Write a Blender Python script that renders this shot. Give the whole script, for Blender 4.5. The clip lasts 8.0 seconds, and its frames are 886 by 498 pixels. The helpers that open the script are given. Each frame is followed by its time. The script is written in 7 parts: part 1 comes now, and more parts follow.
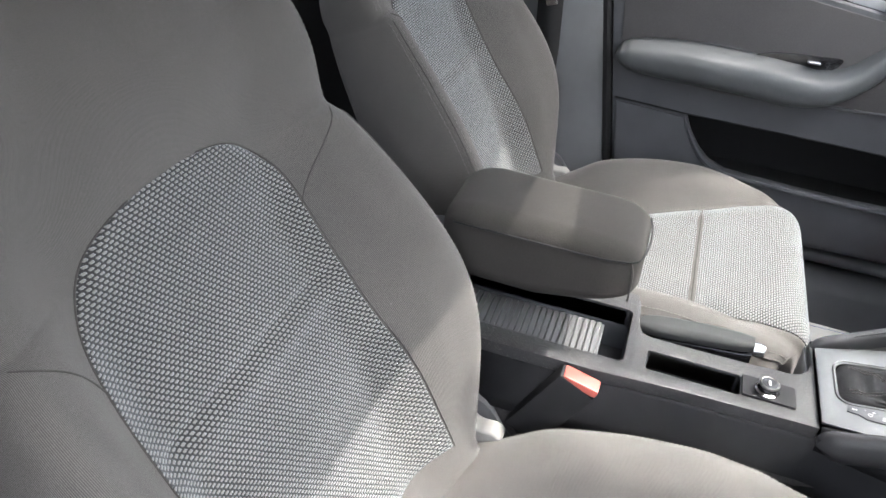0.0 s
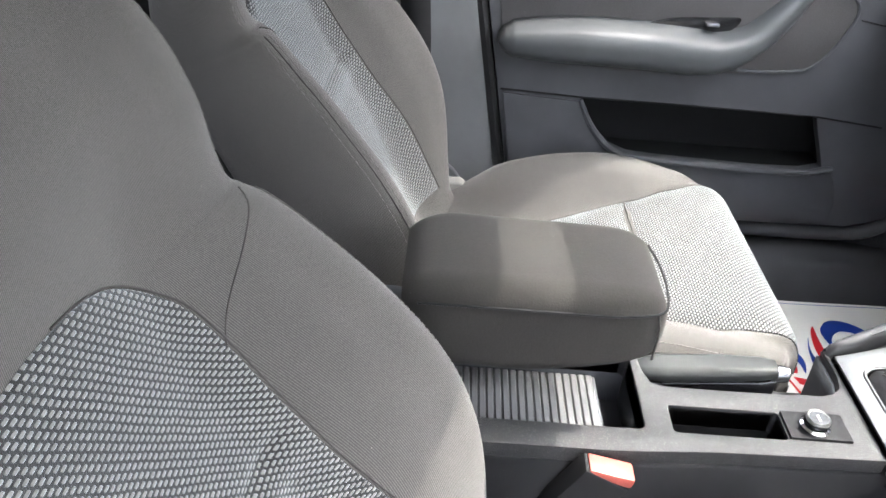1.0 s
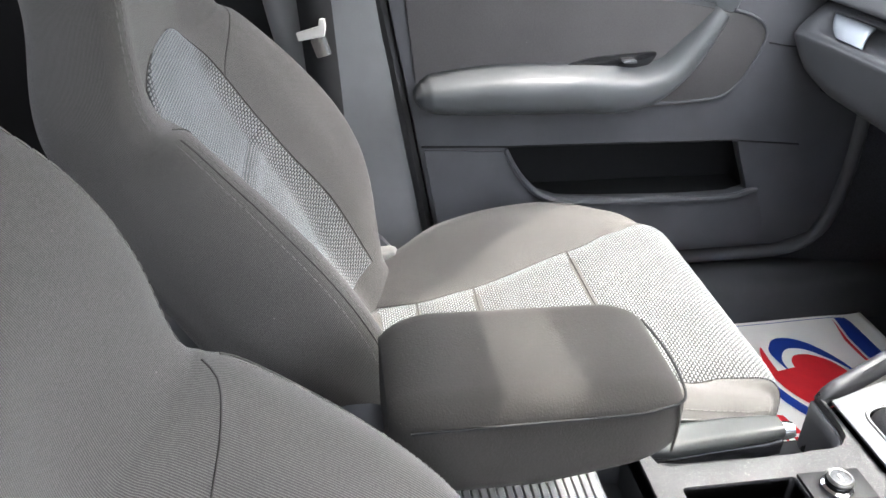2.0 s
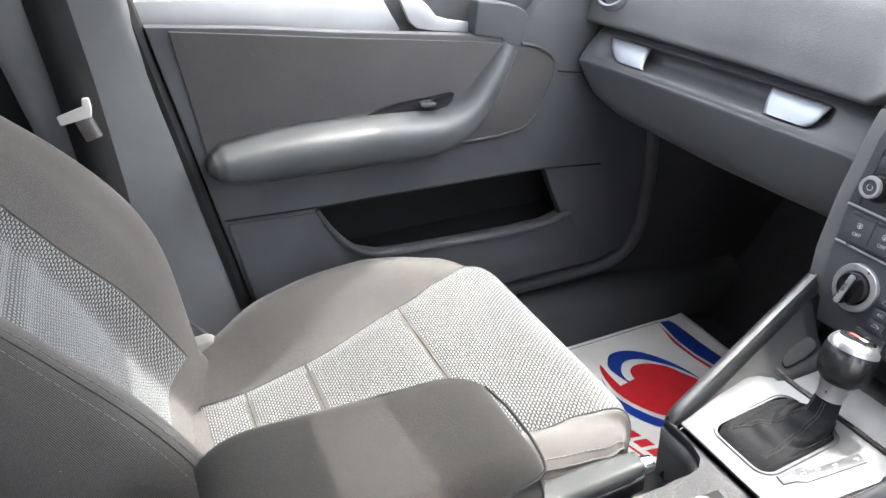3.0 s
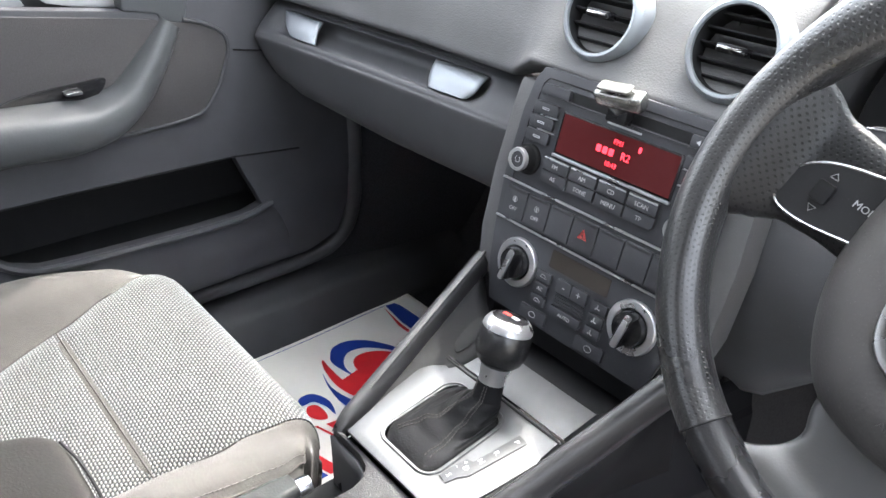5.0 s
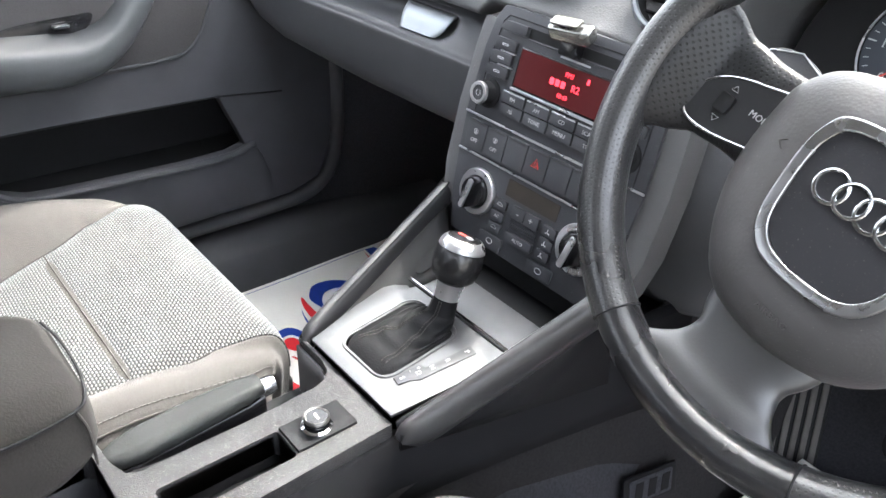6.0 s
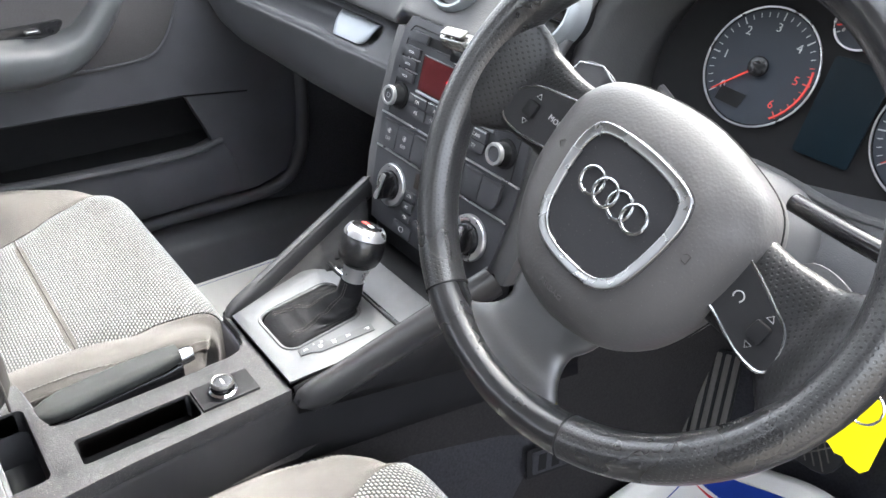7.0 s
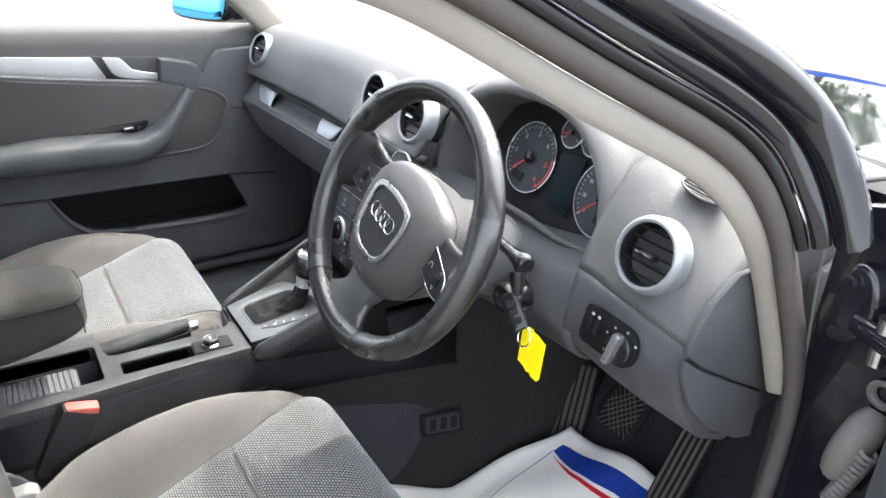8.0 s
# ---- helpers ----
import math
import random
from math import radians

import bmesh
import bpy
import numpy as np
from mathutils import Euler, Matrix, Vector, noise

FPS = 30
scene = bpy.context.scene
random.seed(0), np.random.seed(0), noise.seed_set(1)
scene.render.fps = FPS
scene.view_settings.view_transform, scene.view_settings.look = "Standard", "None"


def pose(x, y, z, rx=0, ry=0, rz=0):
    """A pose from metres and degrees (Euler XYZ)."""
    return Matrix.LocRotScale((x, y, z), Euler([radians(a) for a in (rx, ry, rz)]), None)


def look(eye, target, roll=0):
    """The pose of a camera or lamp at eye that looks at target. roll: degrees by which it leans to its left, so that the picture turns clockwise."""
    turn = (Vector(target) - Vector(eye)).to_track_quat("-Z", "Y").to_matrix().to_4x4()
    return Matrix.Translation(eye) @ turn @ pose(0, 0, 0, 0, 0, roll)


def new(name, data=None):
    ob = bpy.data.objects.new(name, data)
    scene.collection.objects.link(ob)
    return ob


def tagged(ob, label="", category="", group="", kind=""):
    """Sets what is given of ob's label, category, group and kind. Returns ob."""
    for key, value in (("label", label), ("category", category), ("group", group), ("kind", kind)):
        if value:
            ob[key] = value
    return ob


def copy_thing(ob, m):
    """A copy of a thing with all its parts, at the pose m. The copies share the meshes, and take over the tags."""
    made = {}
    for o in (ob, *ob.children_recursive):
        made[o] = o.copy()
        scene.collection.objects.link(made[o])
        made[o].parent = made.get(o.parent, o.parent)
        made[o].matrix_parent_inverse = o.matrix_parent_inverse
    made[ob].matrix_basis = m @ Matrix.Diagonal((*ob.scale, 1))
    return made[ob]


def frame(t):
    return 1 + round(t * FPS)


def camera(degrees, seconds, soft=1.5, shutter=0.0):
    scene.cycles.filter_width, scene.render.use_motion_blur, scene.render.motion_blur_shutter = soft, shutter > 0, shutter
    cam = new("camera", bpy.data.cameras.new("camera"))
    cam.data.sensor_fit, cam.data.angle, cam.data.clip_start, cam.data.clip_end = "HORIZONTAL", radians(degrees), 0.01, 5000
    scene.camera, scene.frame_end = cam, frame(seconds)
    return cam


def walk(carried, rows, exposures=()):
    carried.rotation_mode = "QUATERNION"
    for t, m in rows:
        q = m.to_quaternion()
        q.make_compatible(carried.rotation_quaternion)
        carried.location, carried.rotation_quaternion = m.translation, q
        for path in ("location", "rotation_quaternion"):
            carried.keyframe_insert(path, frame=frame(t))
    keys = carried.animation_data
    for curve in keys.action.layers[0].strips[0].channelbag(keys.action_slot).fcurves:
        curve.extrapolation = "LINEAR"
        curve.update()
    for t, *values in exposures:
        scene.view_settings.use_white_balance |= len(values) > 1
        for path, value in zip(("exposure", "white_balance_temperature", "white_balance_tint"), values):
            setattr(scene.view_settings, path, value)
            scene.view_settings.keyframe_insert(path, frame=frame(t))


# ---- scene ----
cam = camera(60.2, 8.0, soft=1.5)
PATH = [
    (0, (0.807, -0.497, 1.307), (-0.779, -0.951, 0.176), 5.6),
    (0.5, (0.667, -0.614, 1.261), (-0.95, -0.823, 0.104), 4.7),
    (1, (0.586, -0.683, 1.234), (-1.067, -0.677, 0.107), 4.3),
    (1.2, (0.547, -0.702, 1.224), (-1.112, -0.62, 0.11), 4.3),
    (2.3, (0.455, -0.751, 1.234), (-1.239, -0.401, 0.23), 0.8),
    (2.5, (0.438, -0.752, 1.231), (-1.251, -0.325, 0.248), 0.8),
    (3, (0.403, -0.713, 1.228), (-1.211, -0.009, 0.28), -0.5),
    (3.5, (0.363, -0.625, 1.219), (-1.082, 0.403, 0.293), -0.2),
    (4, (0.361, -0.563, 1.215), (-0.969, 0.633, 0.321), 0.9),
    (4.2, (0.366, -0.547, 1.204), (-0.945, 0.687, 0.334), 1.8),
    (5.3, (0.424, -0.541, 1.2), (-0.864, 0.604, 0.185), 3.1),
    (5.5, (0.439, -0.563, 1.192), (-0.83, 0.604, 0.177), 3.9),
    (6, (0.482, -0.557, 1.19), (-0.781, 0.582, 0.137), 4.1),
    (6.5, (0.532, -0.529, 1.197), (-0.744, 0.586, 0.136), 4.2),
    (7, (0.626, -0.506, 1.235), (-0.67, 0.584, 0.171), 3.6),
    (7.3, (0.761, -0.508, 1.287), (-0.592, 0.561, 0.273), 3.3),
    (7.5, (0.878, -0.514, 1.322), (-0.536, 0.527, 0.364), 3.0),
    (7.7, (0.99, -0.519, 1.356), (-0.475, 0.49, 0.441), 2.7),
    (8, (1.167, -0.558, 1.393), (-0.357, 0.413, 0.535), 2.3),
]
EXPOSURES = [(0.0, 3.13), (0.7, 3.38), (1.2, 3.53), (2.5, 3.62), (3.0, 3.45), (4.0, 3.3), (5.5, 3.35), (6.0, 3.43), (6.5, 3.43), (7.5, 3.25), (8.0, 3.05)]
walk(cam, [(t, look(eye, target, roll)) for t, eye, target, roll in PATH], EXPOSURES)

# ---- world and sun ----
SUN_AZ, SUN_EL = -10.0, 61.5   # degrees from straight ahead towards the driver's side, and above the horizon
world = bpy.data.worlds.new("sky")
scene.world = world
world.use_nodes = True
wn = world.node_tree.nodes
wl_ = world.node_tree.links
sky = wn.new("ShaderNodeTexSky")
sky.sky_type = "NISHITA"
sky.sun_disc = False
sky.dust_density = 3.5
sky.ozone_density = 0.6
sky.sun_elevation = radians(SUN_EL)
sky.sun_rotation = radians(SUN_AZ)
wn["Background"].inputs["Strength"].default_value = 0.175
haze = wn.new("ShaderNodeHueSaturation")
haze.inputs["Saturation"].default_value = 0.36
wl_.new(sky.outputs["Color"], haze.inputs["Color"])
wl_.new(haze.outputs["Color"], wn["Background"].inputs["Color"])
sun = new("sun", bpy.data.lights.new("sun", "SUN"))
sun.data.energy = 0.92
sun.data.angle = radians(0.5)
sun.data.color = (1.0, 0.95, 0.88)
_d = Vector((math.sin(radians(SUN_AZ)) * math.cos(radians(SUN_EL)), math.cos(radians(SUN_AZ)) * math.cos(radians(SUN_EL)), math.sin(radians(SUN_EL))))
sun.matrix_world = look(_d * 20, (0, 0, 0))

# ---- materials ----
def M(name):
    m = bpy.data.materials.new(name)
    m.use_nodes = True
    return m, m.node_tree.nodes, m.node_tree.links, m.node_tree.nodes["Principled BSDF"]


def math_node(nt, op, a, b=None, c=None):
    n = nt.nodes.new("ShaderNodeMath")
    n.operation = op
    for k, v in enumerate((a, b, c)):
        if v is None:
            continue
        if isinstance(v, (int, float)):
            n.inputs[k].default_value = v
        else:
            nt.links.new(v, n.inputs[k])
    return n.outputs[0]


def ramp(nt, fac, stops):
    r = nt.nodes.new("ShaderNodeValToRGB")
    e = r.color_ramp.elements
    while len(e) < len(stops):
        e.new(0.5)
    for k, (p, c) in enumerate(stops):
        e[k].position = p
        e[k].color = (c, c, c, 1) if isinstance(c, (int, float)) else (*c, 1)
    nt.links.new(fac, r.inputs[0])
    return r.outputs[0]


def mixc(nt, fac, a, b, mode="MIX"):
    n = nt.nodes.new("ShaderNodeMix")
    n.data_type, n.blend_type = "RGBA", mode
    for k, v in ((0, fac), (6, a), (7, b)):
        if isinstance(v, (int, float)):
            n.inputs[k].default_value = v
        elif isinstance(v, tuple):
            n.inputs[k].default_value = (*v, 1)
        else:
            nt.links.new(v, n.inputs[k])
    return n.outputs[2]


def noise_tex(nt, scale, detail=3.0, rough=0.55, vec=None):
    n = nt.nodes.new("ShaderNodeTexNoise")
    n.inputs["Scale"].default_value = scale
    n.inputs["Detail"].default_value = detail
    n.inputs["Roughness"].default_value = rough
    if vec is None:
        vec = coords(nt)
    nt.links.new(vec, n.inputs["Vector"])
    return n.outputs["Fac"]


def coords(nt, which="Object"):
    for n in nt.nodes:
        if n.type == "TEX_COORD":
            return n.outputs[which]
    return nt.nodes.new("ShaderNodeTexCoord").outputs[which]


def bump(nt, bsdf, height, strength, dist):
    b = nt.nodes.new("ShaderNodeBump")
    b.inputs["Strength"].default_value = strength
    b.inputs["Distance"].default_value = dist
    nt.links.new(height, b.inputs["Height"])
    nt.links.new(b.outputs[0], bsdf.inputs["Normal"])


def voronoi(nt, scale, feature="F1", rnd=1.0):
    v = nt.nodes.new("ShaderNodeTexVoronoi")
    v.feature = feature
    v.inputs["Scale"].default_value = scale
    v.inputs["Randomness"].default_value = rnd
    nt.links.new(coords(nt), v.inputs["Vector"])
    return v.outputs["Distance"]


def plastic(name, col, rough, grain=700, depth=0.0004, strength=0.35, spec=0.4, dust=0.12, cover=0.70):
    """Moulded plastic: leather-like grain, faint wear and dust."""
    m, n, l, p = M(name)
    nt = m.node_tree
    big, fine = noise_tex(nt, 9, 4), noise_tex(nt, 260, 2)
    hi = tuple(min(1, c * 1.3 + 0.003) for c in col)
    c1 = mixc(nt, ramp(nt, big, [(0.35, 0.0), (0.75, 1.0)]), col, hi)
    speck = ramp(nt, noise_tex(nt, 900, 1), [(cover, 0.0), (cover + 0.08, dust)])
    c2 = mixc(nt, speck, c1, (0.5, 0.47, 0.43))
    l.new(c2, p.inputs["Base Color"])
    l.new(ramp(nt, big, [(0.3, rough - 0.07), (0.8, min(1, rough + 0.08))]), p.inputs["Roughness"])
    p.inputs["Specular IOR Level"].default_value = spec
    h = math_node(nt, "ADD", voronoi(nt, grain), math_node(nt, "MULTIPLY", fine, 0.6))
    bump(nt, p, h, strength, depth)
    return m


def metal(name, col, rough, brushed=0.0, metallic=1.0):
    m, n, l, p = M(name)
    nt = m.node_tree
    p.inputs["Metallic"].default_value = metallic
    c = mixc(nt, noise_tex(nt, 30, 3), col, tuple(x * 0.86 for x in col))
    l.new(c, p.inputs["Base Color"])
    sm = noise_tex(nt, 45, 4)
    l.new(ramp(nt, sm, [(0.3, max(0.02, rough - 0.06)), (0.8, rough + 0.1)]), p.inputs["Roughness"])
    if brushed:
        mp = nt.nodes.new("ShaderNodeMapping")
        mp.inputs["Scale"].default_value = (40, 2500, 2500)
        l.new(coords(nt), mp.inputs[0])
        bump(nt, p, noise_tex(nt, 1, 2, vec=mp.outputs[0]), brushed, 0.0002)
    return m


def plain(name, col, rough=0.5, spec=0.5, var=0.12, scale=60, bumpy=0.1, depth=0.0003, sheen=0.0):
    m, n, l, p = M(name)
    nt = m.node_tree
    c = mixc(nt, noise_tex(nt, scale, 4), tuple(x * (1 - var) for x in col), tuple(min(1, x * (1 + var)) for x in col))
    l.new(c, p.inputs["Base Color"])
    p.inputs["Roughness"].default_value = rough
    p.inputs["Specular IOR Level"].default_value = spec
    p.inputs["Sheen Weight"].default_value = sheen
    bump(nt, p, noise_tex(nt, scale * 12, 2), bumpy, depth)
    return m


def knit(name, col, contrast=0.0, on_uv=False, sheen=0.10):
    """Fine seat cloth; on_uv gives it ribs that run up the UVs, in metres."""
    m, n, l, p = M(name)
    nt = m.node_tree
    big = noise_tex(nt, 7, 5)
    fine = noise_tex(nt, 520, 3)
    c = mixc(nt, ramp(nt, big, [(0.3, 0.0), (0.72, 1.0)]), tuple(x * 0.86 for x in col), tuple(x * 1.14 for x in col))
    c = mixc(nt, ramp(nt, fine, [(0.3, 0.0), (0.8, 0.5)]), c, tuple(x * 1.6 for x in col))
    h = fine
    if on_uv:
        s = nt.nodes.new("ShaderNodeSeparateXYZ")
        l.new(coords(nt, "UV"), s.inputs[0])
        ph = math_node(nt, "ADD", math_node(nt, "MULTIPLY", s.outputs[0], 2 * math.pi / 0.00135), math_node(nt, "MULTIPLY", s.outputs[1], 420.0))
        rib = math_node(nt, "MULTIPLY_ADD", math_node(nt, "SINE", ph), 0.5, 0.5)
        c = mixc(nt, ramp(nt, rib, [(0.15, 0.0), (0.85, contrast)]), c, tuple(x * 0.3 for x in col))
        h = math_node(nt, "ADD", math_node(nt, "MULTIPLY", rib, -0.5), fine)
    lint = ramp(nt, noise_tex(nt, 230, 1), [(0.81, 0.0), (0.85, 0.22)])
    c = mixc(nt, lint, c, (0.5, 0.47, 0.43))
    l.new(c, p.inputs["Base Color"])
    p.inputs["Roughness"].default_value = 0.92
    p.inputs["Specular IOR Level"].default_value = 0.15
    p.inputs["Sheen Weight"].default_value = sheen
    p.inputs["Sheen Roughness"].default_value = 0.6
    bump(nt, p, h, 0.45, 0.0006)
    return m


def weave(name, dark, light, cw=0.0064, ch=0.0037, fill=0.35):
    """Woven cloth: pale tufts in staggered rows on a darker ground, laid out in metres on the UVs."""
    m, n, l, p = M(name)
    nt = m.node_tree
    s = nt.nodes.new("ShaderNodeSeparateXYZ")
    warp = nt.nodes.new("ShaderNodeVectorMath")
    warp.operation = "MULTIPLY_ADD"
    nz = nt.nodes.new("ShaderNodeTexNoise")
    nz.inputs["Scale"].default_value = 35
    l.new(coords(nt, "UV"), nz.inputs["Vector"])
    l.new(nz.outputs["Color"], warp.inputs[0])
    warp.inputs[1].default_value = (0.0016, 0.0016, 0)
    l.new(coords(nt, "UV"), warp.inputs[2])
    l.new(warp.outputs[0], s.inputs[0])
    v = math_node(nt, "DIVIDE", s.outputs[1], ch)
    row = math_node(nt, "FLOOR", v)
    odd = math_node(nt, "MULTIPLY", math_node(nt, "FLOORED_MODULO", row, 2.0), 0.5)
    u = math_node(nt, "ADD", math_node(nt, "DIVIDE", s.outputs[0], cw), odd)
    fu = math_node(nt, "SUBTRACT", math_node(nt, "FRACT", u), 0.5)
    fv = math_node(nt, "SUBTRACT", math_node(nt, "FRACT", v), 0.5)
    # tufts lean a little
    fu = math_node(nt, "ADD", fu, math_node(nt, "MULTIPLY", fv, 0.3))
    a = math_node(nt, "POWER", math_node(nt, "ABSOLUTE", math_node(nt, "DIVIDE", fu, fill)), 4.0)
    b = math_node(nt, "POWER", math_node(nt, "ABSOLUTE", math_node(nt, "DIVIDE", fv, 0.31)), 4.0)
    d = math_node(nt, "ADD", a, b)
    mask = ramp(nt, d, [(0.1, 1.0), (0.6, 0.8), (1.0, 0.0)])
    thread = noise_tex(nt, 900, 2, vec=coords(nt, "UV"))
    lit = mixc(nt, thread, tuple(x * 0.7 for x in light), tuple(x * 1.2 for x in light))
    grd = mixc(nt, noise_tex(nt, 300, 2), tuple(x * 0.7 for x in dark), tuple(x * 1.3 for x in dark))
    c = mixc(nt, mask, grd, lit)
    soil = ramp(nt, noise_tex(nt, 8, 4), [(0.35, 0.82), (0.7, 1.0)])
    c = mixc(nt, 1.0, c, soil, "MULTIPLY")
    l.new(c, p.inputs["Base Color"])
    p.inputs["Roughness"].default_value = 0.75
    p.inputs["Specular IOR Level"].default_value = 0.18
    p.inputs["Sheen Weight"].default_value = 0.40
    p.inputs["Sheen Roughness"].default_value = 0.45
    p.inputs["Sheen Tint"].default_value = (0.85, 0.93, 1.0, 1)
    h = math_node(nt, "ADD", mask, math_node(nt, "MULTIPLY", thread, 0.3))
    bump(nt, p, h, 0.85, 0.0015)
    return m


def leather(name, col, rough, holes=False, spec=0.9, grain=0.16):
    m, n, l, p = M(name)
    nt = m.node_tree
    big = noise_tex(nt, 14, 4)
    c = mixc(nt, ramp(nt, big, [(0.4, 0.0), (0.8, 1.0)]), col, tuple(x * 1.3 + 0.002 for x in col))
    h = math_node(nt, "ADD", voronoi(nt, 520), math_node(nt, "MULTIPLY", noise_tex(nt, 60, 4), 0.35))
    if holes:
        s = nt.nodes.new("ShaderNodeSeparateXYZ")
        l.new(coords(nt, "UV"), s.inputs[0])
        v = math_node(nt, "DIVIDE", s.outputs[1], 0.0030)
        odd = math_node(nt, "MULTIPLY", math_node(nt, "FLOORED_MODULO", math_node(nt, "FLOOR", v), 2.0), 0.5)
        u = math_node(nt, "ADD", math_node(nt, "DIVIDE", s.outputs[0], 0.0044), odd)
        fu = math_node(nt, "SUBTRACT", math_node(nt, "FRACT", u), 0.5)
        fv = math_node(nt, "MULTIPLY", math_node(nt, "SUBTRACT", math_node(nt, "FRACT", v), 0.5), 0.66)
        d = math_node(nt, "SQRT", math_node(nt, "ADD", math_node(nt, "MULTIPLY", fu, fu), math_node(nt, "MULTIPLY", fv, fv)))
        dot = ramp(nt, d, [(0.13, 0.0), (0.21, 1.0)])
        c = mixc(nt, dot, tuple(x * 0.2 for x in col), c)
        h = math_node(nt, "ADD", math_node(nt, "MULTIPLY", voronoi(nt, 900), 0.25), math_node(nt, "MULTIPLY", dot, 0.9))
    l.new(c, p.inputs["Base Color"])
    l.new(ramp(nt, big, [(0.3, rough - 0.04), (0.75, rough + 0.05)]), p.inputs["Roughness"])
    p.inputs["Specular IOR Level"].default_value = spec
    bump(nt, p, h, 0.4 if holes else grain, 0.0006 if holes else 0.0005)
    return m


def glow(name, col, strength):
    m, n, l, p = M(name)
    p.inputs["Base Color"].default_value = (*[c * 0.2 for c in col], 1)
    p.inputs["Emission Color"].default_value = (*col, 1)
    p.inputs["Emission Strength"].default_value = strength
    return m


DASH = plastic("dash_soft_plastic", (0.071, 0.071, 0.073), 0.58, 520, 0.0005, 0.4, 0.28)
DARK = plastic("dark_plastic", (0.052, 0.053, 0.057), 0.52, 800, 0.0003, 0.3, 0.25)
DOORP = plastic("door_plastic", (0.046, 0.047, 0.052), 0.52, 700, 0.0004, 0.3, 0.25)
PILLARP = plastic("pillar_plastic", (0.105, 0.106, 0.110), 0.55, 700, 0.0004, 0.3)
CONSOLE = plastic("console_plastic", (0.017, 0.017, 0.0185), 0.42, 1050, 0.0006, 0.7, 0.26, 0.34, 0.66)
FASCIA = plastic("fascia_plastic", (0.034, 0.035, 0.039), 0.45, 1500, 0.00015, 0.15, 0.25)
BUTTON = plastic("button_plastic", (0.036, 0.037, 0.041), 0.5, 1500, 0.00015, 0.15, 0.25)
GLOSS = plastic("gloss_black_plastic", (0.008, 0.008, 0.009), 0.18, 1500, 0.0001, 0.05)
# seams and rubber-like parts, and painted shade within hollows such as the door bin
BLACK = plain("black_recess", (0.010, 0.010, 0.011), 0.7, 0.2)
CLOTH = knit("seat_cloth", (0.074, 0.0695, 0.066), 0.7, True)
# armrest cloth; its colour is lowered to stand in for blocked doorway light
ARMCLOTH = knit("armrest_cloth", (0.021, 0.0192, 0.0177), sheen=0.03)
DOORCLOTH = knit("door_cloth", (0.046, 0.044, 0.045), sheen=0.05)
WEAVE = weave("woven_seat_cloth", (0.024, 0.0235, 0.0235), (0.190, 0.184, 0.176))
LEATHER = leather("black_leather", (0.011, 0.011, 0.012), 0.25, spec=0.6)
GRIPSKIN = leather("grip_leather", (0.019, 0.020, 0.020), 0.45, spec=0.2)
GAITER = leather("gaiter_leather", (0.009, 0.009, 0.010), 0.72, spec=0.06, grain=0.3)
PERF = leather("perforated_leather", (0.013, 0.013, 0.014), 0.29, True, spec=0.9)
PERFSPOKE = leather("perforated_spoke_leather", (0.011, 0.011, 0.012), 0.36, True, spec=0.3)
SPOKESKIN = leather("spoke_leather", (0.028, 0.028, 0.029), 0.36, spec=0.9, grain=0.07)
PODBLACK = plastic("pod_black_plastic", (0.012, 0.012, 0.013), 0.40, 1500, 0.0001, 0.1, 0.2, 0.03)
ARMSKIN = plastic("armrest_skin", (0.045, 0.048, 0.051), 0.46, 420, 0.0004, 0.25, 0.35)
AIRBAG = plastic("airbag_plastic", (0.052, 0.050, 0.050), 0.5, 420, 0.0004, 0.3, 0.3)
ALU = metal("brushed_aluminium", (0.105, 0.107, 0.111), 0.52, 0.15, 0.9)
DOORALU = metal("satin_aluminium", (0.44, 0.45, 0.46), 0.42, 0.05, 0.6)
GRIP = metal("satin_silver_paint", (0.27, 0.29, 0.31), 0.40, 0.05, 0.6)
FLANK = plastic("black_flank_plastic", (0.008, 0.008, 0.009), 0.55, 900, 0.0003, 0.25, 0.09, 0.03)
SATIN = metal("satin_silver", (0.52, 0.525, 0.54), 0.30, 0.0, 0.9)
TRIMSILVER = metal("trim_silver", (0.46, 0.47, 0.485), 0.20, 0.0, 1.0)
STRUT = plastic("satin_grey_paint", (0.018, 0.018, 0.0195), 0.36, 1500, 0.0001, 0.08, 0.36, 0.03)
CHROME = metal("chrome", (0.85, 0.85, 0.86), 0.09)
CARPET = plain("black_carpet", (0.066, 0.066, 0.074), 1.0, 0.1, 0.5, 300, 0.8, 0.003)
# darker copy of the carpet, with the shade beside the console in its colour
FLANKCARPET = plain("flank_carpet_shaded", (0.038, 0.036, 0.037), 1.0, 0.1, 0.5, 300, 0.8, 0.002)
RUBBER = plain("black_rubber", (0.010, 0.010, 0.011), 0.65, 0.18)
PAPER = plain("mat_paper", (0.86, 0.83, 0.78), 0.7, 0.2, 0.05, 14, 0.15, 0.002)
PRINTBLUE = plain("print_blue", (0.012, 0.045, 0.30), 0.6, 0.3)
PRINTRED = plain("print_red", (0.62, 0.02, 0.03), 0.6, 0.3)
REDPLASTIC = plain("red_plastic", (0.30, 0.060, 0.045), 0.42, 0.5, 0.15, 80, 0.05)
YELLOW = plain("yellow_tag", (0.85, 0.72, 0.0), 0.6, 0.3, 0.05)
STITCH = plain("grey_thread", (0.045, 0.042, 0.040), 0.8, 0.2)
PALETHREAD = plain("pale_thread", (0.115, 0.11, 0.105), 0.8, 0.2)
TRIMGREY = plain("pillar_trim", (0.215, 0.200, 0.180), 0.75, 0.2, 0.06, 60, 0.15)
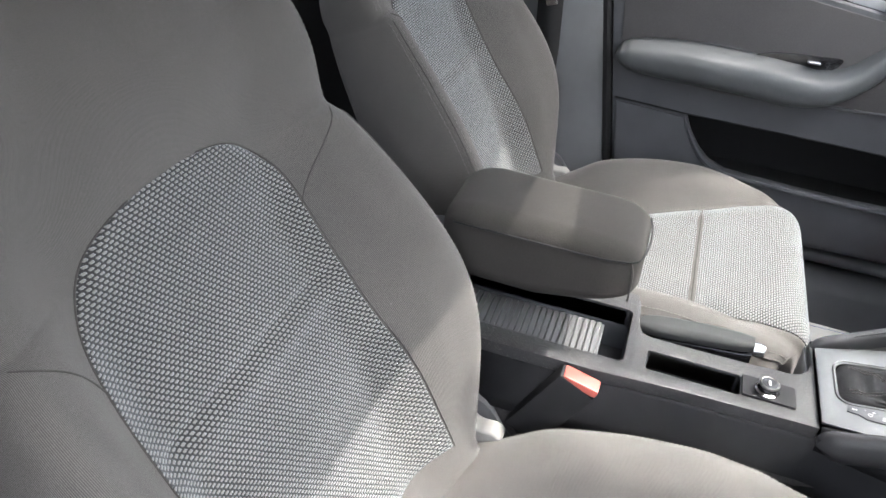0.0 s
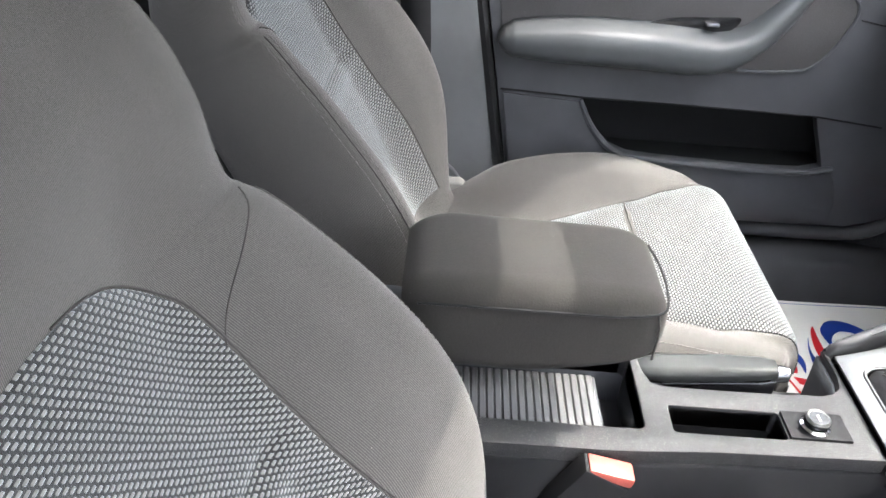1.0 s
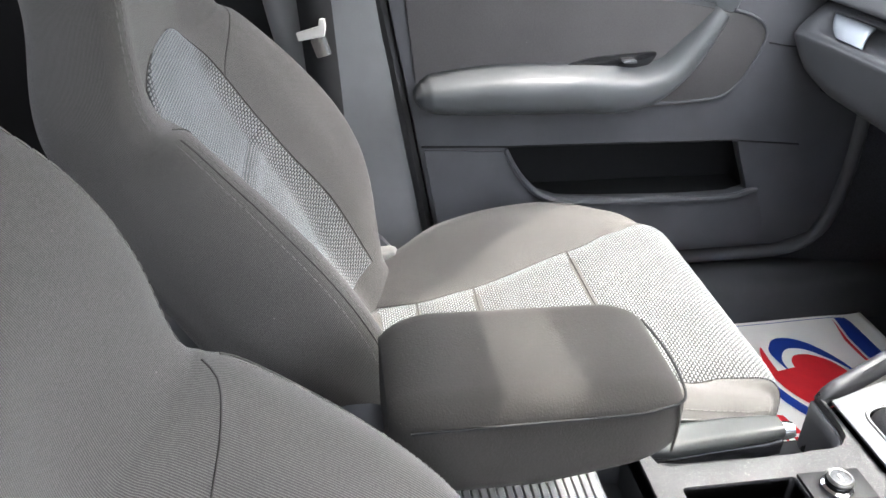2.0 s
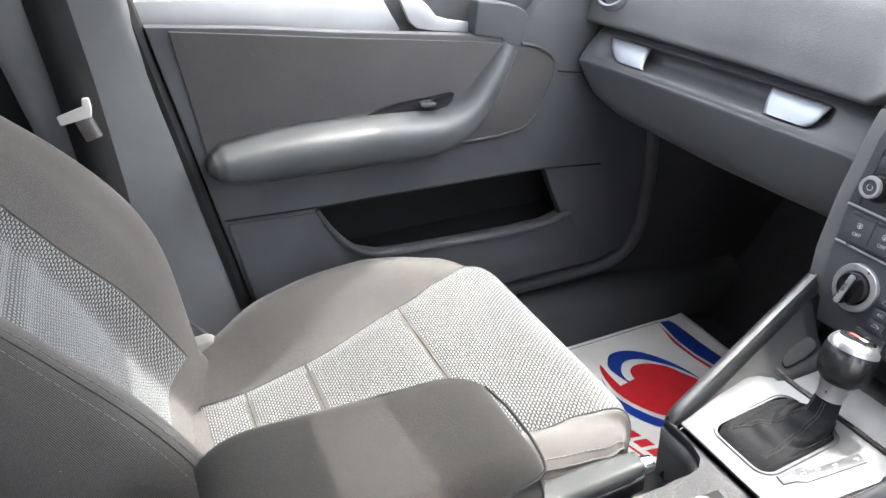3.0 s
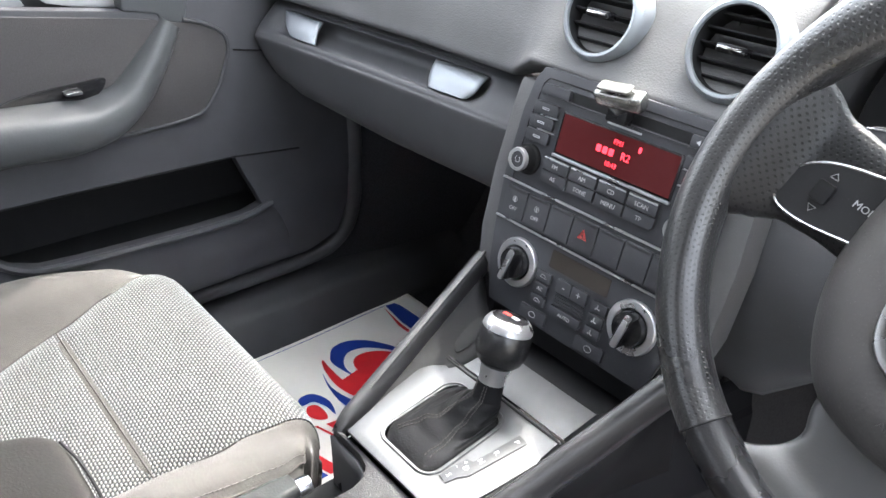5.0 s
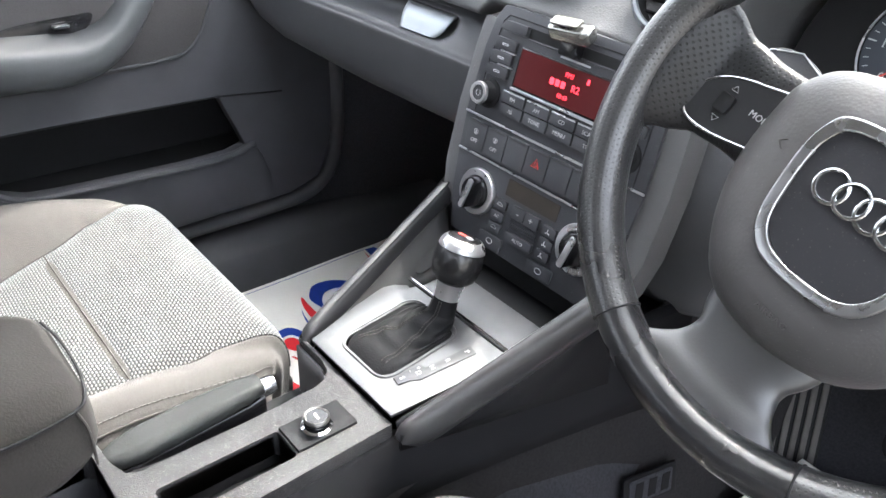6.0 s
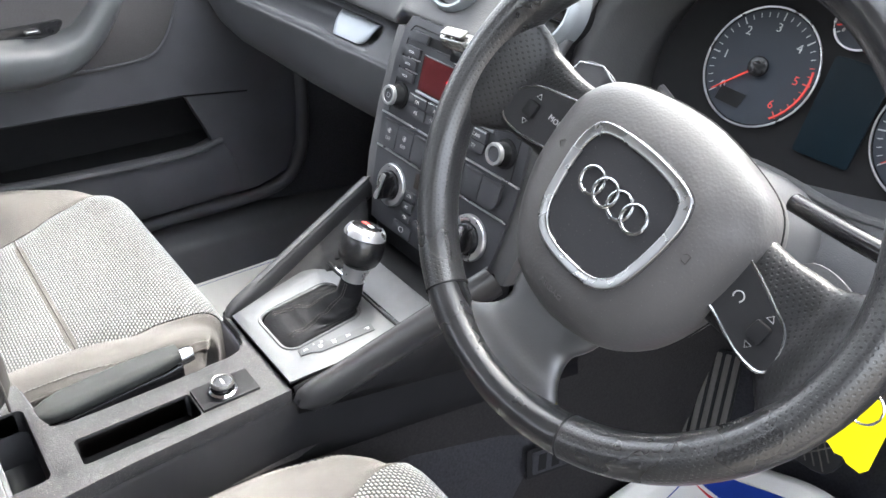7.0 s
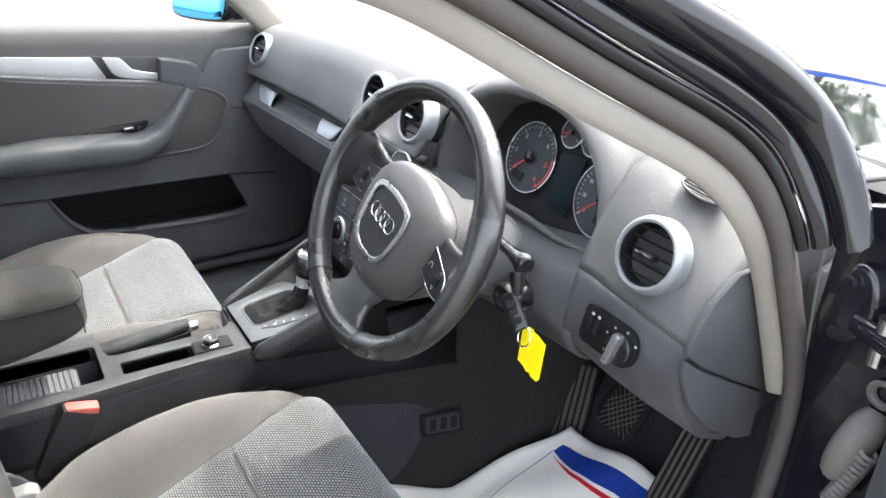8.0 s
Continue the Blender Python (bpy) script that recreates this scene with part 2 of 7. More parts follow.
HEADLINER = plain("headliner_cloth", (0.42, 0.40, 0.37), 0.9, 0.1, 0.06, 60, 0.15)
WHITE = plain("white_marking", (0.36, 0.36, 0.36), 0.5)
GREYMARK = plain("grey_marking", (0.42, 0.43, 0.44), 0.5)
REDMARK = plain("red_marking", (0.6, 0.05, 0.04), 0.5)
SEAL = plain("rubber_seal", (0.010, 0.010, 0.011), 0.55, 0.4)

# ---- builders ----
def thing(name, label, category, at=(0, 0, 0), group="", kind=""):
    """A top-level Empty at the thing's base, to which parts are parented."""
    e = new(name)
    e.empty_display_size = 0.05
    e.location = at
    return tagged(e, label, category, group, kind)


def part(name, bm, material, parent=None, label="", smooth=True, sub=0, weld=0.0, solid=0.0):
    """Links a bmesh as one mesh object, under a thing or a part."""
    if weld:
        bmesh.ops.remove_doubles(bm, verts=bm.verts, dist=weld)
    bmesh.ops.recalc_face_normals(bm, faces=bm.faces)
    me = bpy.data.meshes.new(name)
    bm.to_mesh(me)
    bm.free()
    me.materials.append(material)
    for f in me.polygons:
        f.use_smooth = smooth
    ob = new(name, me)
    if smooth and not sub:
        me.set_sharp_from_angle(angle=radians(40))
    if solid:
        md = ob.modifiers.new("solid", "SOLIDIFY")
        md.thickness, md.offset = solid, -1
    if sub:
        md = ob.modifiers.new("sub", "SUBSURF")
        md.levels = md.render_levels = sub
    if parent is not None:
        ob.parent = parent
        if parent.parent is None:
            ob.matrix_parent_inverse = Matrix.Translation(-parent.location)
    if label:
        ob["label"] = label
    return ob


def spline(pts, n):
    """Catmull-Rom through points, n samples in all."""
    p = [Vector(q) for q in pts]
    p = [2 * p[0] - p[1]] + p + [2 * p[-1] - p[-2]]
    out, m = [], len(pts) - 1
    for k in range(n):
        t = k / (n - 1) * m
        i = min(int(t), m - 1)
        u = t - i
        a, b, c, d = p[i:i + 4]
        out.append(0.5 * ((2 * b) + (c - a) * u + (2 * a - 5 * b + 4 * c - d) * u * u + (3 * b - a - 3 * c + d) * u ** 3))
    return out


def lerp_key(keys, t):
    """Smooth interpolation in a table of (t, value)."""
    if t <= keys[0][0]:
        return keys[0][1]
    for (a, va), (b, vb) in zip(keys, keys[1:]):
        if t <= b:
            u = (t - a) / (b - a)
            u = u * u * (3 - 2 * u)
            return va + (vb - va) * u
    return keys[-1][1]


def sheet(rows, close_u=False, close_v=False, uv=None, caps=False):
    """A grid of faces through rows of points; uv: rows of (u, v)."""
    bm = bmesh.new()
    vs = [[bm.verts.new(p) for p in row] for row in rows]
    lay = bm.loops.layers.uv.new("UVMap") if uv else None
    nr, nc = len(rows), len(rows[0])
    for i in range(nr if close_v else nr - 1):
        for j in range(nc if close_u else nc - 1):
            ids = [(i, j), (i, (j + 1) % nc), ((i + 1) % nr, (j + 1) % nc), ((i + 1) % nr, j)]
            try:
                f = bm.faces.new([vs[a][b] for a, b in ids])
            except ValueError:
                continue
            if uv:
                for lp, (a, b) in zip(f.loops, ids):
                    lp[lay].uv = uv[a][b]
    if caps:
        for row in (vs[0], vs[-1]):
            bm.faces.new(row)
    return bm


def bevel_all(bm, w, seg=2, angle=30):
    ed = [e for e in bm.edges if len(e.link_faces) == 2 and e.calc_face_angle(0) > radians(angle)]
    if ed and w > 0:
        bmesh.ops.bevel(bm, geom=ed, offset=w, segments=seg, profile=0.6, affect="EDGES", clamp_overlap=True)


def box(c, s, bev=0.0, seg=2, rot=None, bm=None):
    """A bevelled box at c of size s."""
    b = bmesh.new()
    bmesh.ops.create_cube(b, size=1.0, matrix=Matrix.Diagonal((*s, 1)))
    bevel_all(b, bev, seg)
    m = Matrix.Translation(c) @ (rot.to_4x4() if rot is not None else Matrix())
    b.transform(m)
    return merge(bm, b)


def merge(bm, b):
    if bm is None:
        return b
    me = bpy.data.meshes.new("tmp")
    b.to_mesh(me)
    b.free()
    bm.from_mesh(me)
    bpy.data.meshes.remove(me)
    return bm


def prism(outline, depth, m=None, bev=0.0, seg=2, holes=(), bm=None):
    """An outline in local XY, extruded along local +Z by depth, set by the matrix m."""
    b = bmesh.new()
    edges = []
    for loop in (outline, *holes):
        vs = [b.verts.new((p[0], p[1], 0)) for p in loop]
        edges += [b.edges.new((vs[k], vs[(k + 1) % len(vs)])) for k in range(len(vs))]
    if holes:
        bmesh.ops.triangle_fill(b, edges=edges, use_beauty=True)
    else:
        b.faces.new(b.verts[:])
    faces = b.faces[:]
    r = bmesh.ops.extrude_face_region(b, geom=faces)
    bmesh.ops.translate(b, verts=[v for v in r["geom"] if isinstance(v, bmesh.types.BMVert)], vec=(0, 0, depth))
    bmesh.ops.recalc_face_normals(b, faces=b.faces)
    bevel_all(b, bev, seg, 50)
    if m is not None:
        b.transform(m)
    return merge(bm, b)


def rrect(x0, y0, x1, y1, r, n=5):
    """A rounded rectangle; r: one radius, or four from the lower left on, anticlockwise."""
    rs = (r,) * 4 if isinstance(r, (int, float)) else r
    out = []
    for (cx, cy, a0), q in zip(((x0, y0, 180), (x1, y0, 270), (x1, y1, 0), (x0, y1, 90)), rs):
        sx, sy = (1 if cx == x0 else -1), (1 if cy == y0 else -1)
        for k in range(n + 1):
            a = radians(a0 + 90 * k / n)
            out.append((cx + sx * q + q * math.cos(a), cy + sy * q + q * math.sin(a)))
    return out


def blob(pts, n=48):
    """A smooth closed outline through points."""
    p = list(pts)
    q = spline([Vector((*a, 0)) for a in p[-2:] + p + p[:2]], (len(p) + 3) * (n // len(p)) + 1)
    step = n // len(p)
    return [(v.x, v.y) for v in q[2 * step - step:][step: step + len(p) * step]]


def revolve(prof, m=None, n=32, bm=None):
    """A turned shape: profile of (radius, z) round local Z."""
    rows = [[(r * math.cos(2 * math.pi * k / n), r * math.sin(2 * math.pi * k / n), z) for k in range(n)] for r, z in prof]
    b = sheet(rows, close_u=True)
    bmesh.ops.remove_doubles(b, verts=b.verts, dist=1e-6)
    if m is not None:
        b.transform(m)
    return merge(bm, b)


def tube(path, r, n=10, close=False, caps=True, bm=None, flat=1.0, up=None):
    """A round or flattened bar along points; r: a radius or one for each point."""
    p = [Vector(q) for q in path]
    rs = r if isinstance(r, (list, tuple)) else [r] * len(p)
    rows, run = [], 0.0
    side = None
    for k, q in enumerate(p):
        a, b = p[(k - 1) % len(p) if close else max(k - 1, 0)], p[(k + 1) % len(p) if close else min(k + 1, len(p) - 1)]
        d = (b - a).normalized()
        if up is not None:
            side = d.cross(Vector(up)).normalized()
        elif side is None:
            side = d.orthogonal().normalized()
        else:
            side = (side - d * side.dot(d)).normalized()
        other = side.cross(d)
        if k:
            run += (q - p[k - 1]).length
        rows.append([q + rs[k] * (math.cos(2 * math.pi * j / n) * side + flat * math.sin(2 * math.pi * j / n) * other) for j in range(n)])
    b = sheet(rows, close_u=True, close_v=close, caps=caps and not close)
    return merge(bm, b)


def sweep(path, prof, frames, close=False, caps=True):
    """A profile of (a, b) carried along a path; frames: for each point the axes that a and b follow."""
    rows = [[Vector(q) + a * fa + b * fb for a, b in prof] for q, (fa, fb) in zip(path, frames)]
    return sheet(rows, close_u=True, close_v=close, caps=caps and not close)


def words(text, size, m, material, parent, name="marking", depth=0.0002, align="CENTER"):
    """Raised lettering in the built-in font, as a mesh."""
    cu = bpy.data.curves.new(name, "FONT")
    cu.body, cu.size, cu.extrude, cu.align_x, cu.align_y = text, size, depth, align, "CENTER"
    cu.resolution_u = 2
    tmp = bpy.data.objects.new("tmp", cu)
    me = bpy.data.meshes.new_from_object(tmp)
    bpy.data.objects.remove(tmp)
    bm = bmesh.new()
    bm.from_mesh(me)
    bm.transform(m)
    bpy.data.meshes.remove(me)
    return part(name, bm, material, parent, smooth=False)


def frame_of(o, x, z):
    """A matrix with its origin at o, X along x and Z near z."""
    X = Vector(x).normalized()
    Z = (Vector(z) - X * Vector(z).dot(X)).normalized()
    Y = Z.cross(X)
    return Matrix(((X.x, Y.x, Z.x, o[0]), (X.y, Y.y, Z.y, o[1]), (X.z, Y.z, Z.z, o[2]), (0, 0, 0, 1)))

# ---- setting: ground, body shell, roof, glass ----
def slab(name, bm, mat, label, **k):
    return tagged(part(name, bm, mat, None, label, **k), label, kind="structure")


def bodyglass():
    m, n, l, p = M("window_glass")
    p.inputs["Base Color"].default_value = (0.93, 0.96, 0.95, 1)
    p.inputs["Roughness"].default_value = 0.0
    p.inputs["Transmission Weight"].default_value = 1.0
    p.inputs["IOR"].default_value = 1.05
    return m


GLASS = bodyglass()


def paint():
    m, n, l, p = M("black_car_paint")
    nt = m.node_tree
    c = mixc(nt, noise_tex(nt, 40, 3), (0.004, 0.004, 0.006), (0.010, 0.010, 0.014))
    l.new(c, p.inputs["Base Color"])
    l.new(ramp(nt, noise_tex(nt, 12, 4), [(0.3, 0.03), (0.8, 0.10)]), p.inputs["Roughness"])
    p.inputs["Specular IOR Level"].default_value = 0.5
    return m


PAINT = paint()


def concrete():
    m, n, l, p = M("pale_concrete")
    nt = m.node_tree
    c = mixc(nt, noise_tex(nt, 0.7, 6), (0.125, 0.116, 0.101), (0.160, 0.149, 0.131))
    c = mixc(nt, ramp(nt, noise_tex(nt, 9, 5), [(0.4, 0.0), (0.8, 0.35)]), c, (0.080, 0.074, 0.064))
    l.new(c, p.inputs["Base Color"])
    p.inputs["Roughness"].default_value = 0.9
    bump(nt, p, noise_tex(nt, 60, 5), 0.3, 0.004)
    return m


CONCRETE = concrete()
bm = bmesh.new()
bmesh.ops.create_grid(bm, x_segments=4, y_segments=4, size=1500)
slab("ground", bm, CONCRETE, "pale dusty concrete yard", smooth=False)

# floor with footwells, tunnel and toe board
bm = box((0, -0.35, 0.265), (1.50, 2.1, 0.05), 0.0)
box((-0.44, -0.15, 0.30), (0.56, 1.0, 0.055), 0.0, bm=bm)
slab("floor", bm, CARPET, "black carpet of the footwells", smooth=False)
rows = []
for x in (-0.76, -0.4, 0.0, 0.4, 0.76):
    rows.append([(x, y + (0.09 if x < 0 else 0.035), z - 0.03) for y, z in ((0.10, 0.232), (0.18, 0.262), (0.26, 0.318), (0.34, 0.374), (0.42, 0.435), (0.50, 0.56), (0.55, 0.80), (0.56, 1.0))])
slab("wall_front", sheet(rows), CARPET, "black carpeted bulkhead and toe board", solid=0.02)
prof = [(-0.17, 0.25), (-0.165, 0.36), (-0.15, 0.47), (-0.12, 0.53), (0.12, 0.53), (0.15, 0.47), (0.165, 0.36), (0.17, 0.25)]
rows = [[(x * w, y, 0.25 + (z - 0.25) * h) for x, z in prof] for y, w, h in ((-1.35, 0.8, 0.5), (-0.6, 0.85, 0.8), (-0.2, 0.95, 1.0), (0.1, 1.05, 1.05), (0.35, 1.15, 1.15), (0.6, 1.2, 1.3))]
slab("wall_tunnel", sheet(rows), CARPET, "black carpeted centre tunnel")

# sills
for sx, nm in ((-1, "wall_sill_passenger"), (1, "wall_sill_driver")):
    out = [(0.62, 0.25), (0.655, 0.40), (0.675, 0.415), (0.75, 0.42), (0.80, 0.40), (0.80, 0.22), (0.62, 0.22)]
    rows = [[(sx * x, y, z) for x, z in out] for y in (-1.3, -0.9, -0.4, 0.0, 0.2, 0.45)]
    slab(nm, sheet(rows, close_u=True, caps=True), DARK, "dark plastic door sill trim")

# roof, headliner, screens
def roof_z(x, y):
    return 1.445 - 0.10 * (x / 0.62) ** 2 - 0.05 * ((y + 0.75) / 0.55) ** 2


rows = []
for j in range(13):
    x = -0.60 + 1.2 * j / 12
    rows.append([(x, y, roof_z(x, y)) for y in [-0.32 - 0.26 * x * x - (1.13 - 0.26 * x * x) * k / 10 for k in range(11)]])
tagged(part("ceiling", sheet(rows), HEADLINER, None, solid=-0.03), "pale cloth headliner under the roof", kind="structure")

# roof rail over the open doorway
slab("trim_roof_rail", tube(spline([(0.625, -0.20, 1.378), (0.655, -0.30, 1.410), (0.665, -0.45, 1.435), (0.670, -0.70, 1.445), (0.665, -0.95, 1.440), (0.65, -1.35, 1.42)], 24), 0.050, 12, flat=0.7, up=(0, 0, 1)), PAINT, "black roof rail over the doorway")
slab("trim_roof_rail", tube(spline([(-0.615, -0.20, 1.345), (-0.640, -0.30, 1.385), (-0.655, -0.45, 1.410), (-0.660, -0.70, 1.420), (-0.655, -0.95, 1.415), (-0.64, -1.35, 1.39)], 24), 0.050, 12, flat=0.7, up=(0, 0, 1)), HEADLINER, "pale trimmed roof rail over the passenger door")
# windscreen glass and rear closing wall
# PIL: inner edge of the driver's windscreen pillar and roof rail, from the dashboard upwards
PIL = [(0.732, 0.205, 0.850), (0.727, 0.165, 0.95), (0.720, 0.126, 1.045), (0.712, 0.096, 1.090), (0.700, 0.068, 1.128), (0.680, 0.004, 1.168), (0.646, -0.080, 1.211), (0.586, -0.196, 1.283), (0.568, -0.27, 1.315), (0.555, -0.40, 1.345), (0.55, -0.8, 1.38), (0.55, -1.3, 1.34)]
ws = []
edge = [p + Vector((0.012, 0.020, 0.035)) for p in spline(PIL[1:10], 11)]
for j in range(17):
    u = -1 + 2 * j / 16
    row = []
    for k in range(11):
        c = Vector((0, 0.68, 1.02)).lerp(Vector((0, -0.32, 1.445)), k / 10)
        e = edge[k]
        row.append((e.x * u, c.y + (e.y - c.y) * u * u, c.z + (e.z - c.z) * u * u))
    ws.append(row)
w = slab("window_1", sheet(ws), GLASS, "clear laminated windscreen", solid=0.004)
w.visible_shadow = False
slab("wall_rear", box((0, -1.42, 0.67), (1.5, 0.04, 0.96)), RUBBER, "dark closing wall behind the rear of the cabin", smooth=False)
slab("wall_rear_side", box((-0.79, -1.11, 0.65), (0.04, 0.58, 0.92)), RUBBER, "dark rear side panel of the cabin", smooth=False)
for sx in (-1, 1):
    slab("wall_rear_pillar", box((sx * 0.70, -1.33, 1.25), (0.14, 0.22, 0.36), 0.02), HEADLINER, "pale trimmed rear corner pillar", smooth=False)
slab("wall_outer_door", box((-0.835, -0.28, 0.66), (0.03, 1.25, 0.78), 0.01), PAINT, "black outer skin of the passenger side")
slab("wall_rear_side", box((0.79, -1.12, 0.65), (0.04, 0.56, 0.92)), RUBBER, "dark rear side panel of the cabin", smooth=False)


# pillars: passenger side B pillar with its belt, A pillars
def bar(pts, w, d, up):
    """A flattened bar of width w and depth d along points."""
    prof = [(a, b) for a, b in rrect(-w / 2, -d / 2, w / 2, d / 2, min(w, d) * 0.35, 4)]
    p = spline(pts, 16)
    fr = []
    for k in range(len(p)):
        t = (p[min(k + 1, 15)] - p[max(k - 1, 0)]).normalized()
        a = t.cross(Vector(up)).normalized()
        fr.append((a, a.cross(t)))
    return sweep(p, prof, fr)


slab("wall_pillar_passenger", bar([(-0.745, -0.625, 0.30), (-0.742, -0.680, 0.60), (-0.738, -0.718, 0.80), (-0.725, -0.760, 1.02), (-0.64, -0.80, 1.38)], 0.175, 0.07, (1, 0, 0)), PILLARP, "grey plastic centre pillar trim")
slab("wall_pillar_driver", bar([(0.745, -0.665, 0.30), (0.742, -0.715, 0.60), (0.738, -0.755, 0.80), (0.725, -0.800, 1.02), (0.64, -0.84, 1.38)], 0.16, 0.07, (1, 0, 0)), PILLARP, "grey plastic centre pillar trim behind the driver")
slab("wall_a_pillar_passenger", bar([(-0.745, 0.20, 0.98), (-0.738, 0.115, 1.065), (-0.712, 0.015, 1.160), (-0.672, -0.080, 1.222), (-0.612, -0.205, 1.298), (-0.585, -0.30, 1.345), (-0.580, -0.40, 1.370)], 0.07, 0.05, (1, 0, 0)), TRIMGREY, "pale cloth-covered windscreen pillar")
# kick panels that close the footwells at the sides
for sx, nm, ys in ((-1, "wall_kick_passenger", ((0.085, 0.762), (0.13, 0.752), (0.22, 0.735), (0.30, 0.715), (0.62, 0.69))), (1, "wall_kick_driver", ((0.235, 0.735), (0.28, 0.725), (0.33, 0.712), (0.45, 0.70), (0.62, 0.69)))):
    rows = [[(sx * x, y, z) for y, x in ys] for z in (0.24, 0.45, 0.7, 0.9, 1.0)]
    slab(nm, sheet(rows), CARPET, "black carpeted footwell side panel", solid=0.01)
# bead of the door aperture beside the footwell
slab("trim_aperture", tube(spline([(-0.728, -0.50, 0.440), (-0.722, -0.10, 0.448), (-0.714, 0.10, 0.456), (-0.708, 0.175, 0.485), (-0.704, 0.205, 0.56), (-0.704, 0.205, 0.72), (-0.71, 0.18, 0.85), (-0.72, 0.15, 0.93)], 50), 0.015, 10), DARK, "dark rubber bead round the door aperture")

# driver's side: pillar trim, seal, painted frame and hinge face of the open doorway


def band(pts, w0, w1, bulge, n=70, back=0.02):
    """A rounded strip that lies from w0 to w1 beyond the doorway's inner edge and follows it."""
    p = spline(pts, n)
    for _ in range(12):
        p = [p[0]] + [(p[k - 1] + 2 * p[k] + p[k + 1]) / 4 for k in range(1, n - 1)] + [p[-1]]
    rows = []
    for k in range(n):
        t = (p[min(k + 1, n - 1)] - p[max(k - 1, 0)]).normalized()
        s = min(1.0, max(0.0, (p[k].z - 1.02) / 0.10))
        d = Vector((0.8, 0.42, 0.0)).lerp(Vector((0.12, 0.39, 0.92)), s)
        d = (d - t * d.dot(t)).normalized()
        nrm = d.cross(t)
        nrm = nrm if nrm.x > 0 else -nrm
        sc = 0.78 + 0.22 * s
        w = w1 - w0
        prof = [(w0, -back), (w0, 0.0), (w0 + 0.12 * w, 0.7 * bulge), (w0 + 0.32 * w, bulge), (w0 + 0.68 * w, bulge), (w0 + 0.88 * w, 0.7 * bulge), (w1, 0.0), (w1, -back)]
        rows.append([p[k] + d * (q * sc) + nrm * h for q, h in prof])
    return sheet(rows, close_u=True, caps=True)


LOWER = [(0.705, 0.10, 0.30), (0.716, 0.165, 0.42), (0.728, 0.198, 0.65)]
slab("trim_pillar", band(PIL, -0.010, 0.020, 0.004), TRIMGREY, "pale cloth-covered windscreen pillar beside the driver")
DOORBLACK = plain("satin_black_frame", (0.006, 0.006, 0.007), 0.30, 0.3, 0.2, 40, 0.05)
slab("trim_seal", band(LOWER + PIL, 0.0205, 0.048, 0.010), plain("door_seal_rubber", (0.060, 0.053, 0.049), 0.7, 0.3, 0.2, 50, 0.3), "thick grey-brown rubber door seal")
slab("wall_a_pillar_driver", band(PIL[2:], 0.048, 0.063, 0.003, back=0.03), DOORBLACK, "black door frame of the body")
slab("trim_frame_line", band(PIL[3:10], 0.0635, 0.0655, 0.004, back=0.01), plain("frame_sealant", (0.10, 0.09, 0.09), 0.5), "thin sealant line on the door frame")
slab("wall_a_pillar_driver", band(PIL[2:], 0.066, 0.090, 0.004, back=0.03), PAINT, "glossy black flange of the door frame")
slab("trim_pillar_outer", band(PIL[2:10], 0.0905, 0.135, 0.016, back=0.03), PAINT, "glossy black outer windscreen pillar")
slab("wall_hinge_face", prism([(0.742, 0.25), (0.95, 0.25), (0.95, 0.80), (0.935, 0.93), (0.905, 1.03), (0.86, 1.085), (0.80, 1.115), (0.752, 1.10), (0.748, 0.95), (0.742, 0.60)], 0.02, frame_of((0, 0.240, 0), (1, 0, 0), (0, -1, 0)), 0.004), PAINT, "glossy black body face behind the open door")
slab("trim_weld_line", tube(spline([(0.741, 0.217, 1.06), (0.744, 0.216, 1.00), (0.752, 0.215, 0.93), (0.757, 0.215, 0.85), (0.748, 0.215, 0.70), (0.735, 0.215, 0.55)], 30), 0.0016, 6), plain("weld_sealant", (0.12, 0.11, 0.11), 0.5), "thin sealant line down the body face")
slab("door_1", prism([(0.0, 0.30), (1.05, 0.30), (1.12, 0.55), (1.10, 1.06), (0.0, 1.00)], 0.09, frame_of((0.90, 0.24, 0), (1.0, -0.20, 0), (-0.20, -1.0, 0)), 0.02), DOORP, "open driver's door with grey inner trim")
rows = []
for k in range(13):
    u = k / 12
    y = 0.24 + 1.35 * u
    rows.append([(x, y, z - 0.16 * u * u) for x, z in ((0.80, 1.10 - 0.13 * u), (0.88, 1.07 - 0.10 * u), (0.93, 0.99 - 0.05 * u), (0.952, 0.87), (0.955, 0.60), (0.94, 0.30))])
slab("wall_wing", sheet(rows), PAINT, "glossy black front wing of the car", solid=0.004)
rows = []
for k in range(15):
    u = k / 14
    rows.append([(x, 0.66 + 0.98 * u - 0.10 * (x / 0.8) ** 2 - 0.22 * u * (x / 0.8) ** 2, 0.990 - 0.02 * u - 0.03 * u ** 3 - 0.03 * (x / 0.8) ** 2 + 0.012 * math.exp(-((abs(x) - 0.5) / 0.1) ** 2)) for x in [-0.80 + 1.6 * j / 16 for j in range(17)]])
slab("wall_bonnet", sheet(rows), PAINT, "glossy black bonnet that mirrors trees and a blue wall", solid=0.004)
slab("trim_scuttle", box((0, 0.69, 0.975), (1.3, 0.16, 0.03), 0.008), RUBBER, "black plastic scuttle under the windscreen")

# far yard: a blue boundary wall with a yellow band, and trees
slab("backdrop_wall", box((-4, 19.0, 0.9), (44, 0.3, 1.8), 0.02), plain("blue_painted_wall", (0.03, 0.10, 0.42), 0.6, 0.3, 0.2, 3), "blue painted boundary wall")
slab("backdrop_kerb", box((-4, 18.7, 0.27), (44, 0.25, 0.54), 0.02), plain("yellow_painted_kerb", (0.60, 0.47, 0.06), 0.7, 0.3, 0.2, 3), "yellow painted kerb before the wall")


